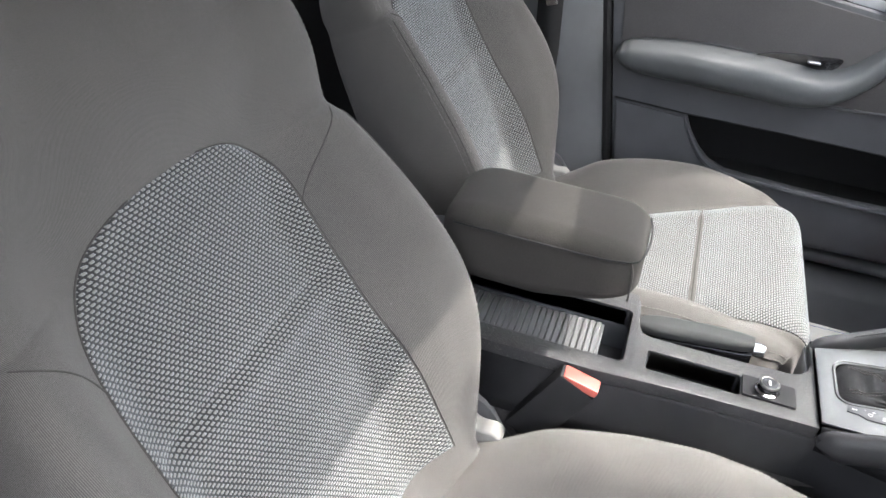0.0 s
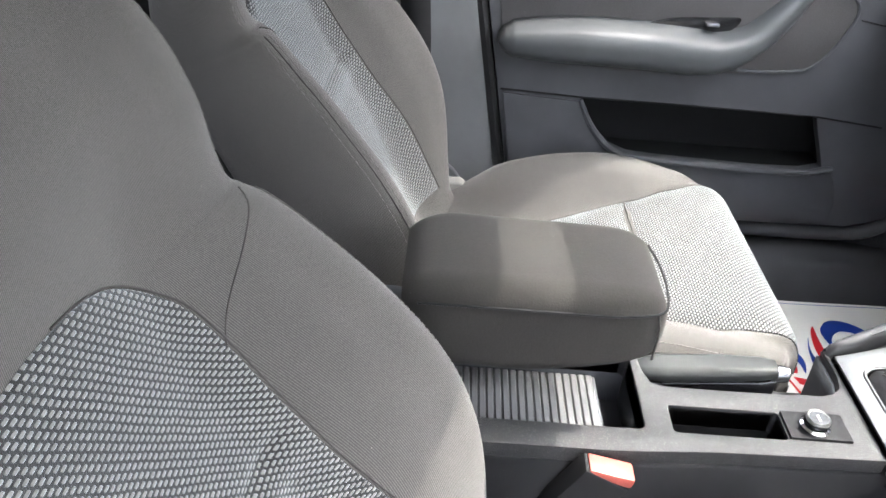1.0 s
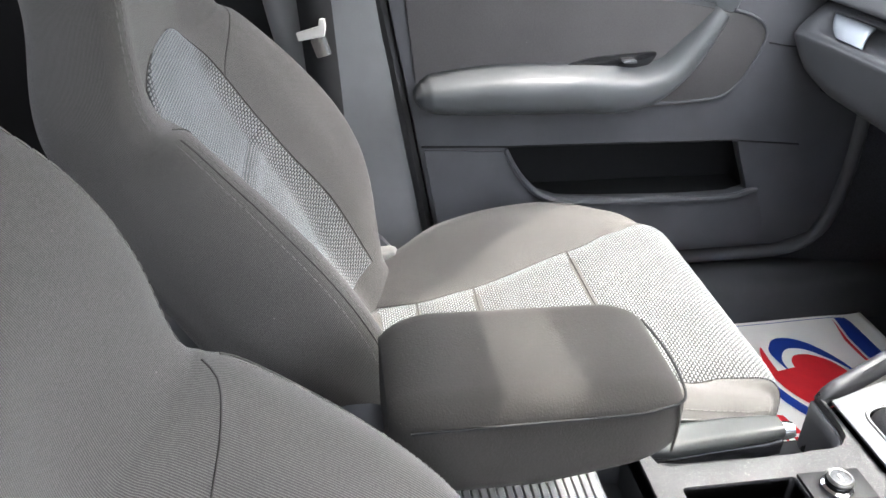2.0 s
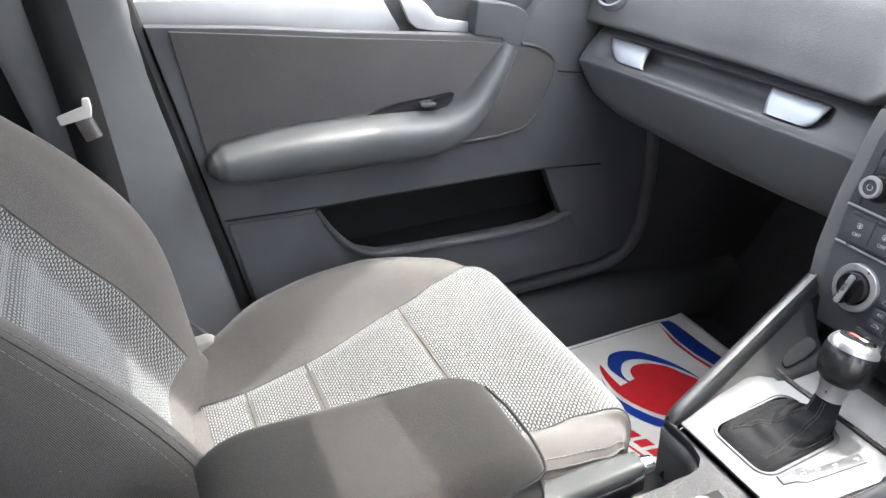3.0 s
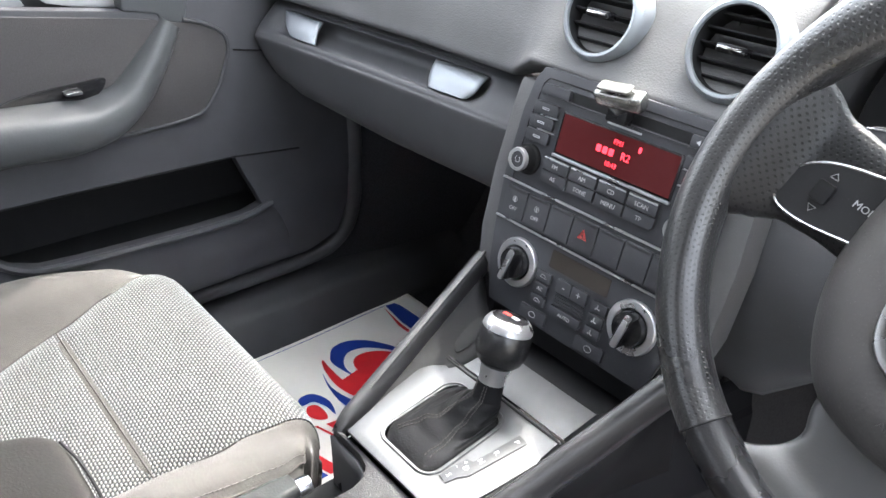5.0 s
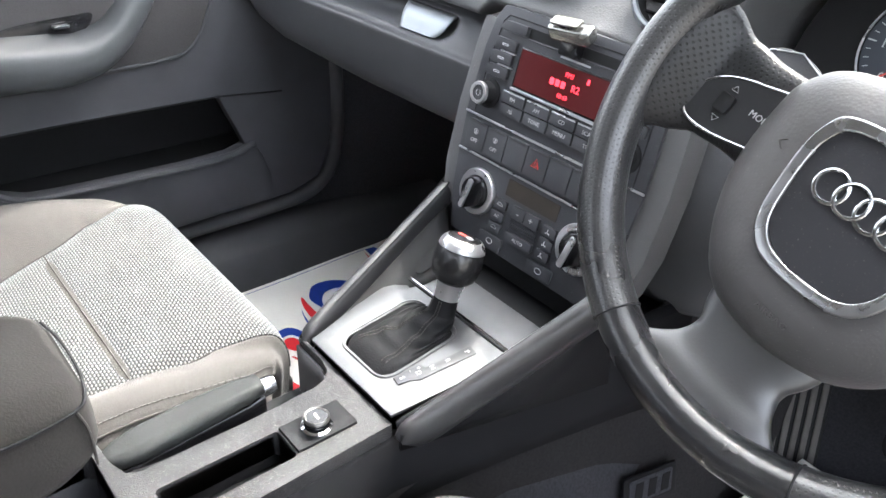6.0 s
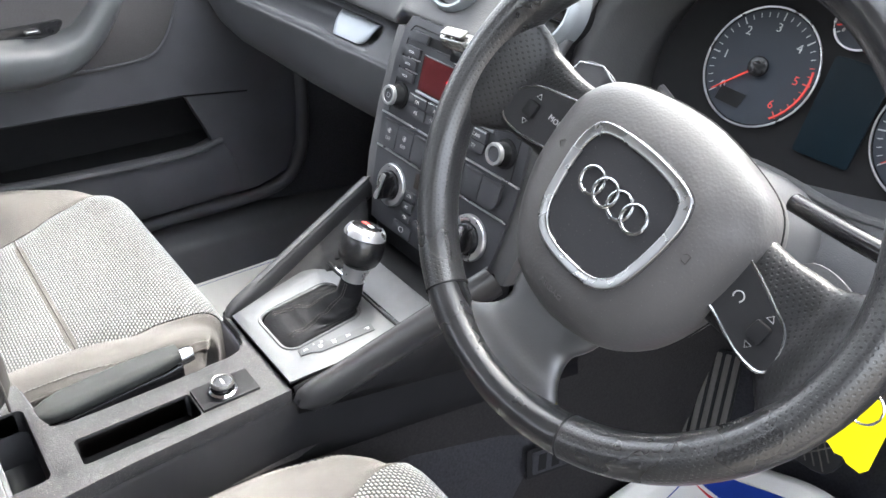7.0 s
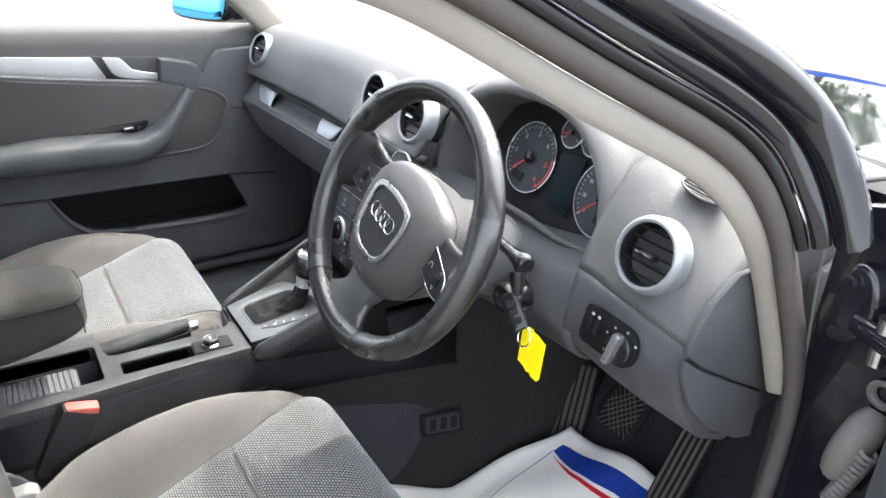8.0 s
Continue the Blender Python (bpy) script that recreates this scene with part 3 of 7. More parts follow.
def leafy():
    m, n, l, p = M("tree_leaves")
    nt = m.node_tree
    oi = nt.nodes.new("ShaderNodeNewGeometry")
    c = mixc(nt, oi.outputs["Random Per Island"], (0.035, 0.075, 0.018), (0.10, 0.15, 0.04))
    l.new(c, p.inputs["Base Color"])
    p.inputs["Roughness"].default_value = 0.6
    return m


LEAVES, BARK = leafy(), plain("bark", (0.12, 0.09, 0.065), 0.9, 0.2, 0.3, 20, 0.6, 0.01)


def tree(x, y, h, seed):
    rng = random.Random(seed)
    t = thing("tree", "leafy green tree beyond the boundary wall", "tree", (x, y, 0), "trees behind the wall")
    bm = tube(spline([(x, y, 0), (x + 0.1, y, h * 0.3), (x - 0.1, y + 0.1, h * 0.6), (x, y, h * 0.85)], 10), [0.22 - 0.018 * k for k in range(10)], 8)
    for k in range(7):
        a, z = rng.uniform(0, 6.28), h * rng.uniform(0.35, 0.7)
        tube([(x, y, z), (x + 0.9 * math.cos(a), y + 0.9 * math.sin(a), z + 0.7), (x + 1.6 * math.cos(a), y + 1.6 * math.sin(a), z + 1.3)], [0.07, 0.05, 0.02], 6, bm=bm)
    part("trunk", bm, BARK, t)
    vs, fs = [], []
    for k in range(1500):
        while True:
            q = Vector((rng.uniform(-1, 1), rng.uniform(-1, 1), rng.uniform(-1, 1)))
            if 0.35 < q.length < 1 + 0.25 * math.sin(5 * q.x + seed) * math.cos(4 * q.z):
                break
        c = Vector((x, y, h * 0.68)) + Vector((q.x * h * 0.34, q.y * h * 0.34, q.z * h * 0.34))
        a = Vector((rng.gauss(0, 1), rng.gauss(0, 1), rng.gauss(0, 1))).normalized() * 0.20
        b = a.orthogonal().normalized() * 0.13
        i = len(vs)
        vs += [c - a, c + b, c + a, c - b]
        fs.append((i, i + 1, i + 2, i + 3))
    me = bpy.data.meshes.new("crown")
    me.from_pydata([tuple(v) for v in vs], [], fs)
    me.materials.append(LEAVES)
    cr = new("crown", me)
    cr.parent, cr.matrix_parent_inverse = t, Matrix.Translation((-x, -y, 0))
    cr["kind"] = "stuff"


for k, (x, y, h) in enumerate(((-14, 24, 7.5), (-7.5, 23, 6.2), (-2.0, 25, 7.8), (4.5, 23.5, 6.6), (11, 25, 7.2))):
    tree(x, y, h, k + 3)

# rear-view mirror and its stem on the windscreen
rv = thing("rear_view_mirror", "black rear-view mirror hung from the top of the windscreen", "rear-view mirror", (-0.02, -0.25, 1.33))
part("mirror_shell", prism(rrect(-0.13, -0.050, 0.13, 0.046, 0.03, 6), 0.035, frame_of((-0.015, -0.250, 1.312), (1, 0.1, 0), (0.1, -1, -0.1)), 0.008, 3), RUBBER, rv)
part("stem", tube([(-0.015, -0.245, 1.34), (-0.01, -0.215, 1.375)], 0.012, 10), RUBBER, rv)

# ---- front seats ----
REC = radians(26)
PIVOT = Vector((-0.365, -0.706, 0.565))     # passenger seat: foot of the backrest
BUP, BN = Vector((0, -math.sin(REC), math.cos(REC))), Vector((0, math.cos(REC), math.sin(REC)))
HALF_BACK = [(0, 0), (0.07, 0.0), (0.125, 0.003), (0.16, 0.016), (0.195, 0.044), (0.225, 0.066), (0.246, 0.054), (0.256, 0.0), (0.25, -0.05), (0.225, -0.09), (0.12, -0.115), (0, -0.12)]
BACK_W = [(0.0, 0.86), (0.08, 0.95), (0.2, 1.03), (0.30, 1.015), (0.37, 0.975), (0.41, 0.945), (0.432, 0.922), (0.4405, 0.907), (0.4475, 0.903), (0.455, 0.906), (0.475, 0.916), (0.50, 0.903), (0.53, 0.848), (0.58, 0.715), (0.66, 0.55), (0.72, 0.46)]
BACK_B = [(0.0, 0.50), (0.06, 0.76), (0.12, 0.98), (0.18, 1.08), (0.27, 1.08), (0.34, 0.95), (0.39, 0.76), (0.43, 0.56), (0.444, 0.42), (0.455, 0.30), (0.50, 0.30), (0.55, 0.25), (0.7, 0.2)]
BACK_D = [(0.0, 0.7), (0.06, 1.0), (0.5, 0.9), (0.66, 0.7), (0.72, 0.3)]


def back_curve(h):
    """Height along the backrest gives a little lumbar bulge and a head section that leans forward."""
    u = min(1.0, max(0.0, (h - 0.455) / 0.13))
    return 0.016 * math.exp(-((h - 0.2) / 0.12) ** 2) + 0.038 * u * u * (3 - 2 * u) - 0.35 * max(0.0, h - 0.60) ** 2


def soft_key(table, h):
    """A table's value on a smooth curve through its entries."""
    key = id(table)
    if key not in SOFT:
        SOFT[key] = (table, [(v.x, v.y) for v in spline([(a, b, 0) for a, b in table], 240)])
    fine = SOFT[key][1]
    if h <= fine[0][0]:
        return fine[0][1]
    for (a, va), (b, vb) in zip(fine, fine[1:]):
        if h <= b:
            return va + (vb - va) * (h - a) / max(1e-9, b - a)
    return fine[-1][1]


SOFT = {}
DISH = [(0.0, 0.55), (0.1, 1.0), (0.24, 1.05), (0.36, 0.95), (0.45, 0.5), (0.53, 0.06), (0.60, 0.0), (0.72, 0.0)]


def dish(ax, h):
    """How far the middle of the backrest lies behind its bolsters."""
    a = min(1.0, max(0.0, (0.195 - ax) / 0.085))
    a = a * a * (3 - 2 * a)
    return -0.030 * a * soft_key(DISH, h)


def rising(table, n):
    """The front of a half section, finely sampled from the middle out to its widest place."""
    out = []
    for v in spline([(a, b, 0) for a, b in table], n):
        if out and v.x <= out[-1][0]:
            break
        out.append((v.x, v.y))
    return out


BACK_FINE = rising(HALF_BACK, 91)


def back_point(x, h, lift=0.0):
    """A point on the backrest's front, x metres off its middle and h metres up."""
    w, b = soft_key(BACK_W, h), soft_key(BACK_B, h)
    ax = abs(x) / w
    k = BACK_FINE
    n = k[-1][1]
    for (a, na), (c, nc) in zip(k, k[1:]):
        if ax <= c:
            n = na + (nc - na) * ((ax - a) / (c - a))
            break
    return PIVOT + Vector((x, 0, 0)) + BUP * h + BN * (n * b + dish(abs(x), h) + back_curve(h) + lift)


def arc_lengths(pts):
    out = [0.0]
    for p, q in zip(pts, pts[1:]):
        out.append(out[-1] + math.hypot(q[0] - p[0], q[1] - p[1]))
    return out


def back_shell():
    half = [(v.x, v.y) for v in spline([(x, n, 0) for x, n in HALF_BACK], 84)]
    run = arc_lengths(half)
    ring = half + [(-x, n) for x, n in reversed(half)][1:-1]
    us = run + [-u for u in reversed(run)][1:-1]
    rows, uv = [], []
    hs = sorted([-0.06, -0.03] + [0.72 * k / 90 for k in range(91)] + [0.4345 + 0.0021 * k for k in range(13)])
    for h in hs:
        w, b, d = soft_key(BACK_W, h), soft_key(BACK_B, h), lerp_key(BACK_D, h)
        rows.append([PIVOT + Vector((x * w, 0, 0)) + BUP * h + BN * ((n * b if n > 0 else n * d) + (dish(abs(x) * w, h) if n > -0.02 else 0.0) + back_curve(h)) for x, n in ring])
        uv.append([(u, h) for u in us])
    top = list(rows[-1])
    mid = sum(top, Vector()) / len(top)
    for s, up in ((0.86, 0.022), (0.55, 0.034), (0.2, 0.038)):
        rows.append([mid + (p - mid) * s + BUP * up for p in top])
        uv.append([(u, 0.72 + up) for u in us])
    return sheet(rows, close_u=True, caps=True, uv=uv)


PANEL_W = [(-0.02, 0.170), (0.06, 0.168), (0.15, 0.163), (0.24, 0.152), (0.30, 0.149), (0.37, 0.145), (0.41, 0.138), (0.435, 0.125), (0.456, 0.106), (0.469, 0.082), (0.477, 0.050), (0.480, 0.015)]


PANEL_FINE = [(v.x, v.y) for v in spline([(a, b, 0) for a, b in PANEL_W], 120)]


def panel_width(h):
    for (a, wa), (b, wb) in zip(PANEL_FINE, PANEL_FINE[1:]):
        if h <= b:
            return wa + (wb - wa) * (h - a) / (b - a)
    return PANEL_W[-1][1]


def back_panel(h0, h1, nh):
    rows, uv = [], []
    for i in range(nh + 1):
        h = h0 + (h1 - h0) * i / nh
        w = panel_width(h)
        row, ur = [], []
        for j in range(41):
            s = math.sin(math.pi / 2 * (-1 + 2 * j / 40))
            edge = min(1 - abs(s), (h - h0) / 0.16 if h1 > 0.4 else 9, (h1 - h) / 0.10 if h1 < 0.4 else 9, (h1 - h) / 0.12 if h1 > 0.4 else 9, (h - h0) / 0.1)
            lift = 0.0045 * min(1, max(0.0, edge) * 7) ** 0.5 + 0.0007 - 0.0028 * min(1, (1 - abs(s)) * 6) * math.exp(-((h - 0.2985) / 0.005) ** 2) + 0.0032 * min(1, (1 - abs(s)) * 5) * math.exp(-((h - 0.280) / 0.012) ** 2)
            row.append(back_point(s * w, h, lift))
            ur.append((s * w, h))
        rows.append(row)
        uv.append(ur)
    return sheet(rows, uv=uv)


# cushion: curve along its middle, width of its insert, and the bolsters beside it
CUSH_X = -0.368
CUSH = [(-0.74, 0.53), (-0.64, 0.532), (-0.537, 0.550), (-0.382, 0.594), (-0.308, 0.614), (-0.256, 0.6225), (-0.222, 0.612), (-0.205, 0.583), (-0.202, 0.54), (-0.208, 0.48)]
CUSH_IN = [(0, 0.130), (8, 0.132), (16, 0.140), (24, 0.162), (32, 0.178), (40, 0.188), (72, 0.188)]
CUSH_OUT = [(0, 0.255), (12, 0.272), (26, 0.272), (34, 0.262), (42, 0.242), (50, 0.224), (72, 0.206)]
CUSH_RISE = [(0, 0.010), (4, 0.025), (8, 0.046), (13, 0.072), (18, 0.078), (22, 0.064), (26, 0.042), (32, 0.016), (40, -0.009), (48, -0.018), (72, -0.020)]
CUSH_LOW = [(0, 1), (36, 1), (43, 0.80), (50, 0.55), (61, 0.35), (72, 0.3)]


def cush_frames(n):
    path = spline([(0, y, z) for y, z in CUSH], n)
    out = []
    for k, p in enumerate(path):
        d = (path[min(k + 1, n - 1)] - path[max(k - 1, 0)]).normalized()
        out.append((p, Vector((0, -d.z, d.y))))
    return out


CF = cush_frames(73)


def cush_half(k):
    """Half a cross-section, from the middle over the bolster and down its outer side."""
    w, o, b, low = lerp_key(CUSH_IN, k), lerp_key(CUSH_OUT, k), soft_key(CUSH_RISE, k), lerp_key(CUSH_LOW, k)
    d = o - w
    return spline([(0, 0, 0), (0.5 * w, 0, 0), (0.85 * w, 0, 0), (w, -0.003, 0), (w + 0.14 * d, 0.22 * b, 0), (w + 0.34 * d, 0.74 * b, 0), (w + 0.60 * d, b, 0), (w + 0.84 * d, b - 0.010 * low, 0), (o, b - 0.040 * low, 0), (o + 0.003, b - 0.085 * low, 0), (o - 0.008, b - 0.14 * low, 0), (o - 0.03, b - 0.19 * low, 0)], 56)


CUSH_HALF = [cush_half(k) for k in range(73)]


def cush_at(k, x, n):
    """A point of the cushion, x off its middle and n above its curve; the inboard side is a little narrower."""
    p, nrm = CF[k]
    w = lerp_key(CUSH_IN, k)
    x = x if x < w else w + (x - w) * 0.88
    return Vector((CUSH_X + x, p.y, p.z)) + nrm * n


def cush_point(x, k, lift=0.0):
    return cush_at(k, x, lift)


def cush_shell():
    rows, uv, run = [], [], 0.0
    for k in range(73):
        half = [(v.x, v.y) for v in CUSH_HALF[k]]
        ring = [(-x, n) for x, n in reversed(half)] + half[1:]
        us = arc_lengths(ring)
        rows.append([cush_at(k, x, n) for x, n in ring])
        run += (CF[k][0] - CF[max(0, k - 1)][0]).length
        uv.append([(u - us[-1] / 2, run) for u in us])
    return sheet(rows, uv=uv)


def cush_panel(k0, k1):
    rows, uv, run = [], [], sum((CF[k][0] - CF[k - 1][0]).length for k in range(1, k0 + 1))
    for k in range(k0, k1 + 1):
        if k > k0:
            run += (CF[k][0] - CF[k - 1][0]).length
        w = lerp_key(CUSH_IN, k) + 0.002
        fold = lerp_key([(20, 0.0), (30, 0.004), (42, 0.014), (72, 0.014)], k)
        row, ur = [], []
        for j in range(-2, 27):
            s = max(-1.0, min(1.0, -1 + 2 * j / 24))
            over = max(0, -j, j - 24) / 2
            edge = min((1 - abs(s)) * 7, (k - k0) / 1.5, (k1 - k) / 1.5)
            row.append(cush_point(s * (w - 0.003 * over), k, 0.0045 * min(1, max(0.0, edge)) ** 0.5 - 0.0012 - fold * over))
            ur.append((s * (w + fold * over), run))
        rows.append(row)
        uv.append(ur)
    return sheet(rows, uv=uv)


def stitches(parent, pts, pitch=0.0055, r=0.0006, name="stitching", mat=None):
    """A run of single stitches along points, one mesh."""
    bm, run = None, 0.0
    vs, fs = [], []
    for p, q in zip(pts, pts[1:]):
        p, q = Vector(p), Vector(q)
        d = (q - p)
        n = max(1, int(d.length / pitch))
        side = d.normalized().orthogonal() * r
        up = d.normalized().cross(side)
        for k in range(n):
            a, c = p + d * ((k + 0.12) / n), p + d * ((k + 0.80) / n)
            i = len(vs)
            for e in (a, c):
                vs += [e + side, e + up, e - side, e - up]
            fs += [(i + j, i + (j + 1) % 4, i + 4 + (j + 1) % 4, i + 4 + j) for j in range(4)] + [(i, i + 1, i + 2, i + 3), (i + 7, i + 6, i + 5, i + 4)]
    bm = bmesh.new()
    bv = [bm.verts.new(v) for v in vs]
    for q in fs:
        bm.faces.new([bv[i] for i in q])
    return part(name, bm, mat or PALETHREAD, parent, smooth=False)


def seam(parent, pts, r=0.0011, name="seam", mat=None):
    return part(name, tube(pts, r, 6), mat or STITCH, parent)


def front_seat():
    s = thing("front_seat", "", "car seat", (PIVOT.x, -0.45, 0.30), "front seats")
    shell = part("backrest", back_shell(), CLOTH, s, "plain grey cloth backrest")
    part("insert_panel", back_panel(0.02, 0.4795, 110), WEAVE, shell, "pale woven insert with a crease across it")
    cu = part("cushion", cush_shell(), CLOTH, s, "plain grey cloth cushion", solid=0.01)
    for a, b in ((4, 9), (9, 16), (16, 24), (24, 62)):
        part("insert_panel", cush_panel(a, b), WEAVE, cu, "pale woven cushion insert")
    for sx in (-1, 1):
        # piping round the insert, and the seams of the bolster
        seam(shell, [back_point(sx * (panel_width(h) + 0.002), h, 0.0008) for h in [0.02 + 0.458 * k / 120 for k in range(121)]], 0.0008)
        seam(shell, [back_point(sx * (0.144 + 0.066 * (1 - u) ** 1.6), 0.368 + 0.078 * (1 - u), 0.0004) for u in [k / 20 for k in range(21)]], 0.0007)
        if sx > 0:
            head = [0.456 + 0.22 * k / 29 for k in range(30)]
            for off in (0.0, 0.006):
                stitches(shell, [back_point(sx * (soft_key(BACK_W, h) * 0.244 + off - 0.003), h, 0.0003) for h in head], 0.0050, 0.00035)
            ridge = [0.02 + 0.418 * k / 59 for k in range(60)]
            seam(shell, [back_point(sx * soft_key(BACK_W, h) * 0.242, h, 0.0004) for h in ridge], 0.0009)
            for off in (-0.0045, 0.0045):
                stitches(shell, [back_point(sx * (soft_key(BACK_W, h) * 0.242 + off), h, 0.0003) for h in ridge], 0.0050, 0.00035)
        seam(cu, [cush_point(sx * (lerp_key(CUSH_IN, k) + 0.004), k, -0.001) for k in range(4, 34)], 0.0011)
        # welt along the side of the bolster
        seam(cu, [cush_at(k, sx * (CUSH_HALF[k][37].x + 0.0006), CUSH_HALF[k][37].y) for k in range(8, 50)], 0.0014)
        stitches(cu, [cush_at(k, sx * (CUSH_HALF[k][35].x + 0.0004), CUSH_HALF[k][35].y + 0.0004) for k in range(8, 48)], 0.0050, 0.0005)
    for k in (9, 16, 24):
        w = lerp_key(CUSH_IN, k)
        seam(cu, [cush_point(w * (-1 + 2 * j / 20), k, 0.0003) for j in range(21)], 0.0012)
    # base, runners and hinge covers
    part("seat_base", box((PIVOT.x, -0.46, 0.405), (0.42, 0.42, 0.11), 0.02), DARK, s)
    for sx in (-1, 1):
        part("runner", box((PIVOT.x + sx * 0.18, -0.44, 0.32), (0.04, 0.52, 0.06), 0.006), DARK, s)
        out = [(-0.10, -0.06), (0.02, -0.075), (0.16, -0.06), (0.19, -0.03), (0.14, 0.0), (0.03, 0.02), (-0.02, 0.07), (-0.08, 0.08), (-0.11, 0.02)]
        m = frame_of((PIVOT.x + sx * 0.262 - 0.008, -0.66, 0.52), (0, 1, 0), (1, 0, 0))
        part("hinge_cover", prism(blob(out, 45), 0.016, m, 0.005), DOORP, s, "grey plastic hinge cover")
    return s


passenger_seat = front_seat()
passenger_seat["label"] = "grey cloth front passenger seat with pale woven centre panels"
driver_seat = copy_thing(passenger_seat, Matrix.Translation(Vector((passenger_seat.location.x + 0.73, passenger_seat.location.y + 0.06, 0.30))) @ Matrix.Diagonal((-1, 1, 1, 1)))
driver_seat["label"] = "grey cloth driver's seat with pale woven centre panels, set further forward"

# pale plastic covers at the foot of the backrests
PALEPLASTIC = plain("pale_trim_plastic", (0.17, 0.165, 0.16), 0.5, 0.4, 0.1, 80, 0.1)


def recliner_cover(x, y):
    t = thing("recliner_cover", "pale grey creased plastic cover at the foot of the backrest", "seat trim", (x, y, 0.50), "recliner covers")
    out = [(-0.030, 0.480), (0.004, 0.500), (0.016, 0.528), (0.046, 0.551), (0.051, 0.566), (0.040, 0.576), (0.016, 0.577), (-0.006, 0.602), (-0.024, 0.606), (-0.036, 0.580)]
    part("shell", prism([(y + a, b) for a, b in smooth_outline(out, 4)], 0.026, frame_of((x, 0, 0), (0, 1, 0), (1, 0, 0)), 0.007, 3), PALEPLASTIC, t)
    part("crease", tube(spline([(x + 0.0265, y + a, b) for a, b in ((-0.022, 0.600), (-0.006, 0.575), (-0.008, 0.545), (-0.022, 0.510))], 16), 0.0018, 6), BLACK, t)


def smooth_outline(pts, n=5):
    """A closed outline with rounded runs between its points."""
    m = len(pts)
    out = []
    for i in range(m):
        p0, p1, p2, p3 = (Vector(pts[(i + k) % m]) for k in (-1, 0, 1, 2))
        for k in range(n):
            u = k / n
            q = 0.5 * ((2 * p1) + (p2 - p0) * u + (2 * p0 - 5 * p1 + 4 * p2 - p3) * u * u + (3 * p1 - p0 - 3 * p2 + p3) * u ** 3)
            out.append((q.x, q.y))
    return out


recliner_cover(-0.612, -0.698)
recliner_cover(0.118, -0.638)

# ---- passenger door ----
door = thing("door_unit", "closed grey front passenger door with cloth inset, armrest and open bin", "car door", (-0.74, -0.25, 0.45))


def door_rear(z):
    return -0.656 + (0.98 - z) * 0.195


YZ = lambda o=(-0.72, 0, 0): frame_of(o, (0, 1, 0), (1, 0, 0))   # local X = car's y, local Y = car's z, local Z = into the cabin
# upper pad between window sill and silver strip
rows = []
for k in range(15):
    y = -0.665 + 0.78 * k / 14
    dz = -0.045 * (y + 0.5)
    rows.append([(x, y, z + dz) for x, z in ((-0.80, 1.075), (-0.785, 1.088), (-0.772, 1.086), (-0.757, 1.070), (-0.750, 1.045), (-0.748, 1.02), (-0.750, 0.96), (-0.752, 0.92))])
part("upper_pad", sheet(rows), DASH, door, "padded grey plastic window sill")
# main panel, with the opening of the bin
outer = [(door_rear(0.50), 0.50), (-0.20, 0.472), (0.10, 0.478), (0.165, 0.50), (0.19, 0.56), (0.20, 0.70), (0.17, 0.86), (0.13, 0.95), (0.10, 1.02), (-0.03, 1.015), (-0.065, 0.985), (-0.085, 0.950), (-0.16, 0.950), (-0.29, 0.966), (-0.40, 0.979), (-0.524, 0.996), (door_rear(1.010), 1.010)]
binh = [(-0.454, 0.703), (-0.436, 0.668), (-0.414, 0.638), (-0.386, 0.613), (-0.35, 0.599), (-0.30, 0.595), (-0.219, 0.592), (-0.105, 0.589), (-0.02, 0.591), (0.012, 0.600), (0.002, 0.625), (-0.014, 0.660), (-0.030, 0.699)]
part("door_panel", prism(outer, 0.025, YZ((-0.725, 0, 0)), 0.004, holes=[binh]), DOORP, door)
# bin; its walls are coloured near-black to stand in for the shade inside
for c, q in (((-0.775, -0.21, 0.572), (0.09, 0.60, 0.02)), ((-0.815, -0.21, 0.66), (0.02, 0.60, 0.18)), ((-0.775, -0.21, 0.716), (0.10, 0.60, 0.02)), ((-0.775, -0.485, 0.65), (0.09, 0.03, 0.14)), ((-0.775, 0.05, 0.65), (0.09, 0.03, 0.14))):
    part("bin_wall", box(c, q), BLACK, door, "inner wall of the door bin, blackened for the shade inside", smooth=False)
lip = spline([(-0.694, y, z) for y, z in binh[:10]] + [(-0.694, 0.028, 0.602)], 48)
part("bin_lip", tube(lip, [0.0035 + 0.003 * min(1.0, k / 12) for k in range(48)], 8), DOORP, door)
# front of the bin, a shallow pad that stands proud of the panel
pad = [(-0.560, 0.515), (-0.20, 0.484), (0.056, 0.487), (0.058, 0.530), (0.044, 0.572), (0.028, 0.598), (-0.02, 0.588), (-0.105, 0.586), (-0.219, 0.589), (-0.30, 0.592), (-0.35, 0.596), (-0.388, 0.610), (-0.418, 0.636), (-0.440, 0.668), (-0.458, 0.699), (-0.594, 0.706)]
part("bin_front", prism(pad, 0.006, YZ((-0.7003, 0, 0)), 0.0025), DOORP, door)
part("panel_seam", tube([(-0.699, a, b) for a, b in ((-0.598, 0.711), (-0.454, 0.7055), (-0.25, 0.7045), (-0.035, 0.7015), (0.09, 0.689))], 0.0016, 6), BLACK, door)
part("panel_seam", tube([(-0.699, a, b) for a, b in ((-0.015, 0.876), (0.02, 0.870), (0.06, 0.866))], 0.0012, 6), BLACK, door)
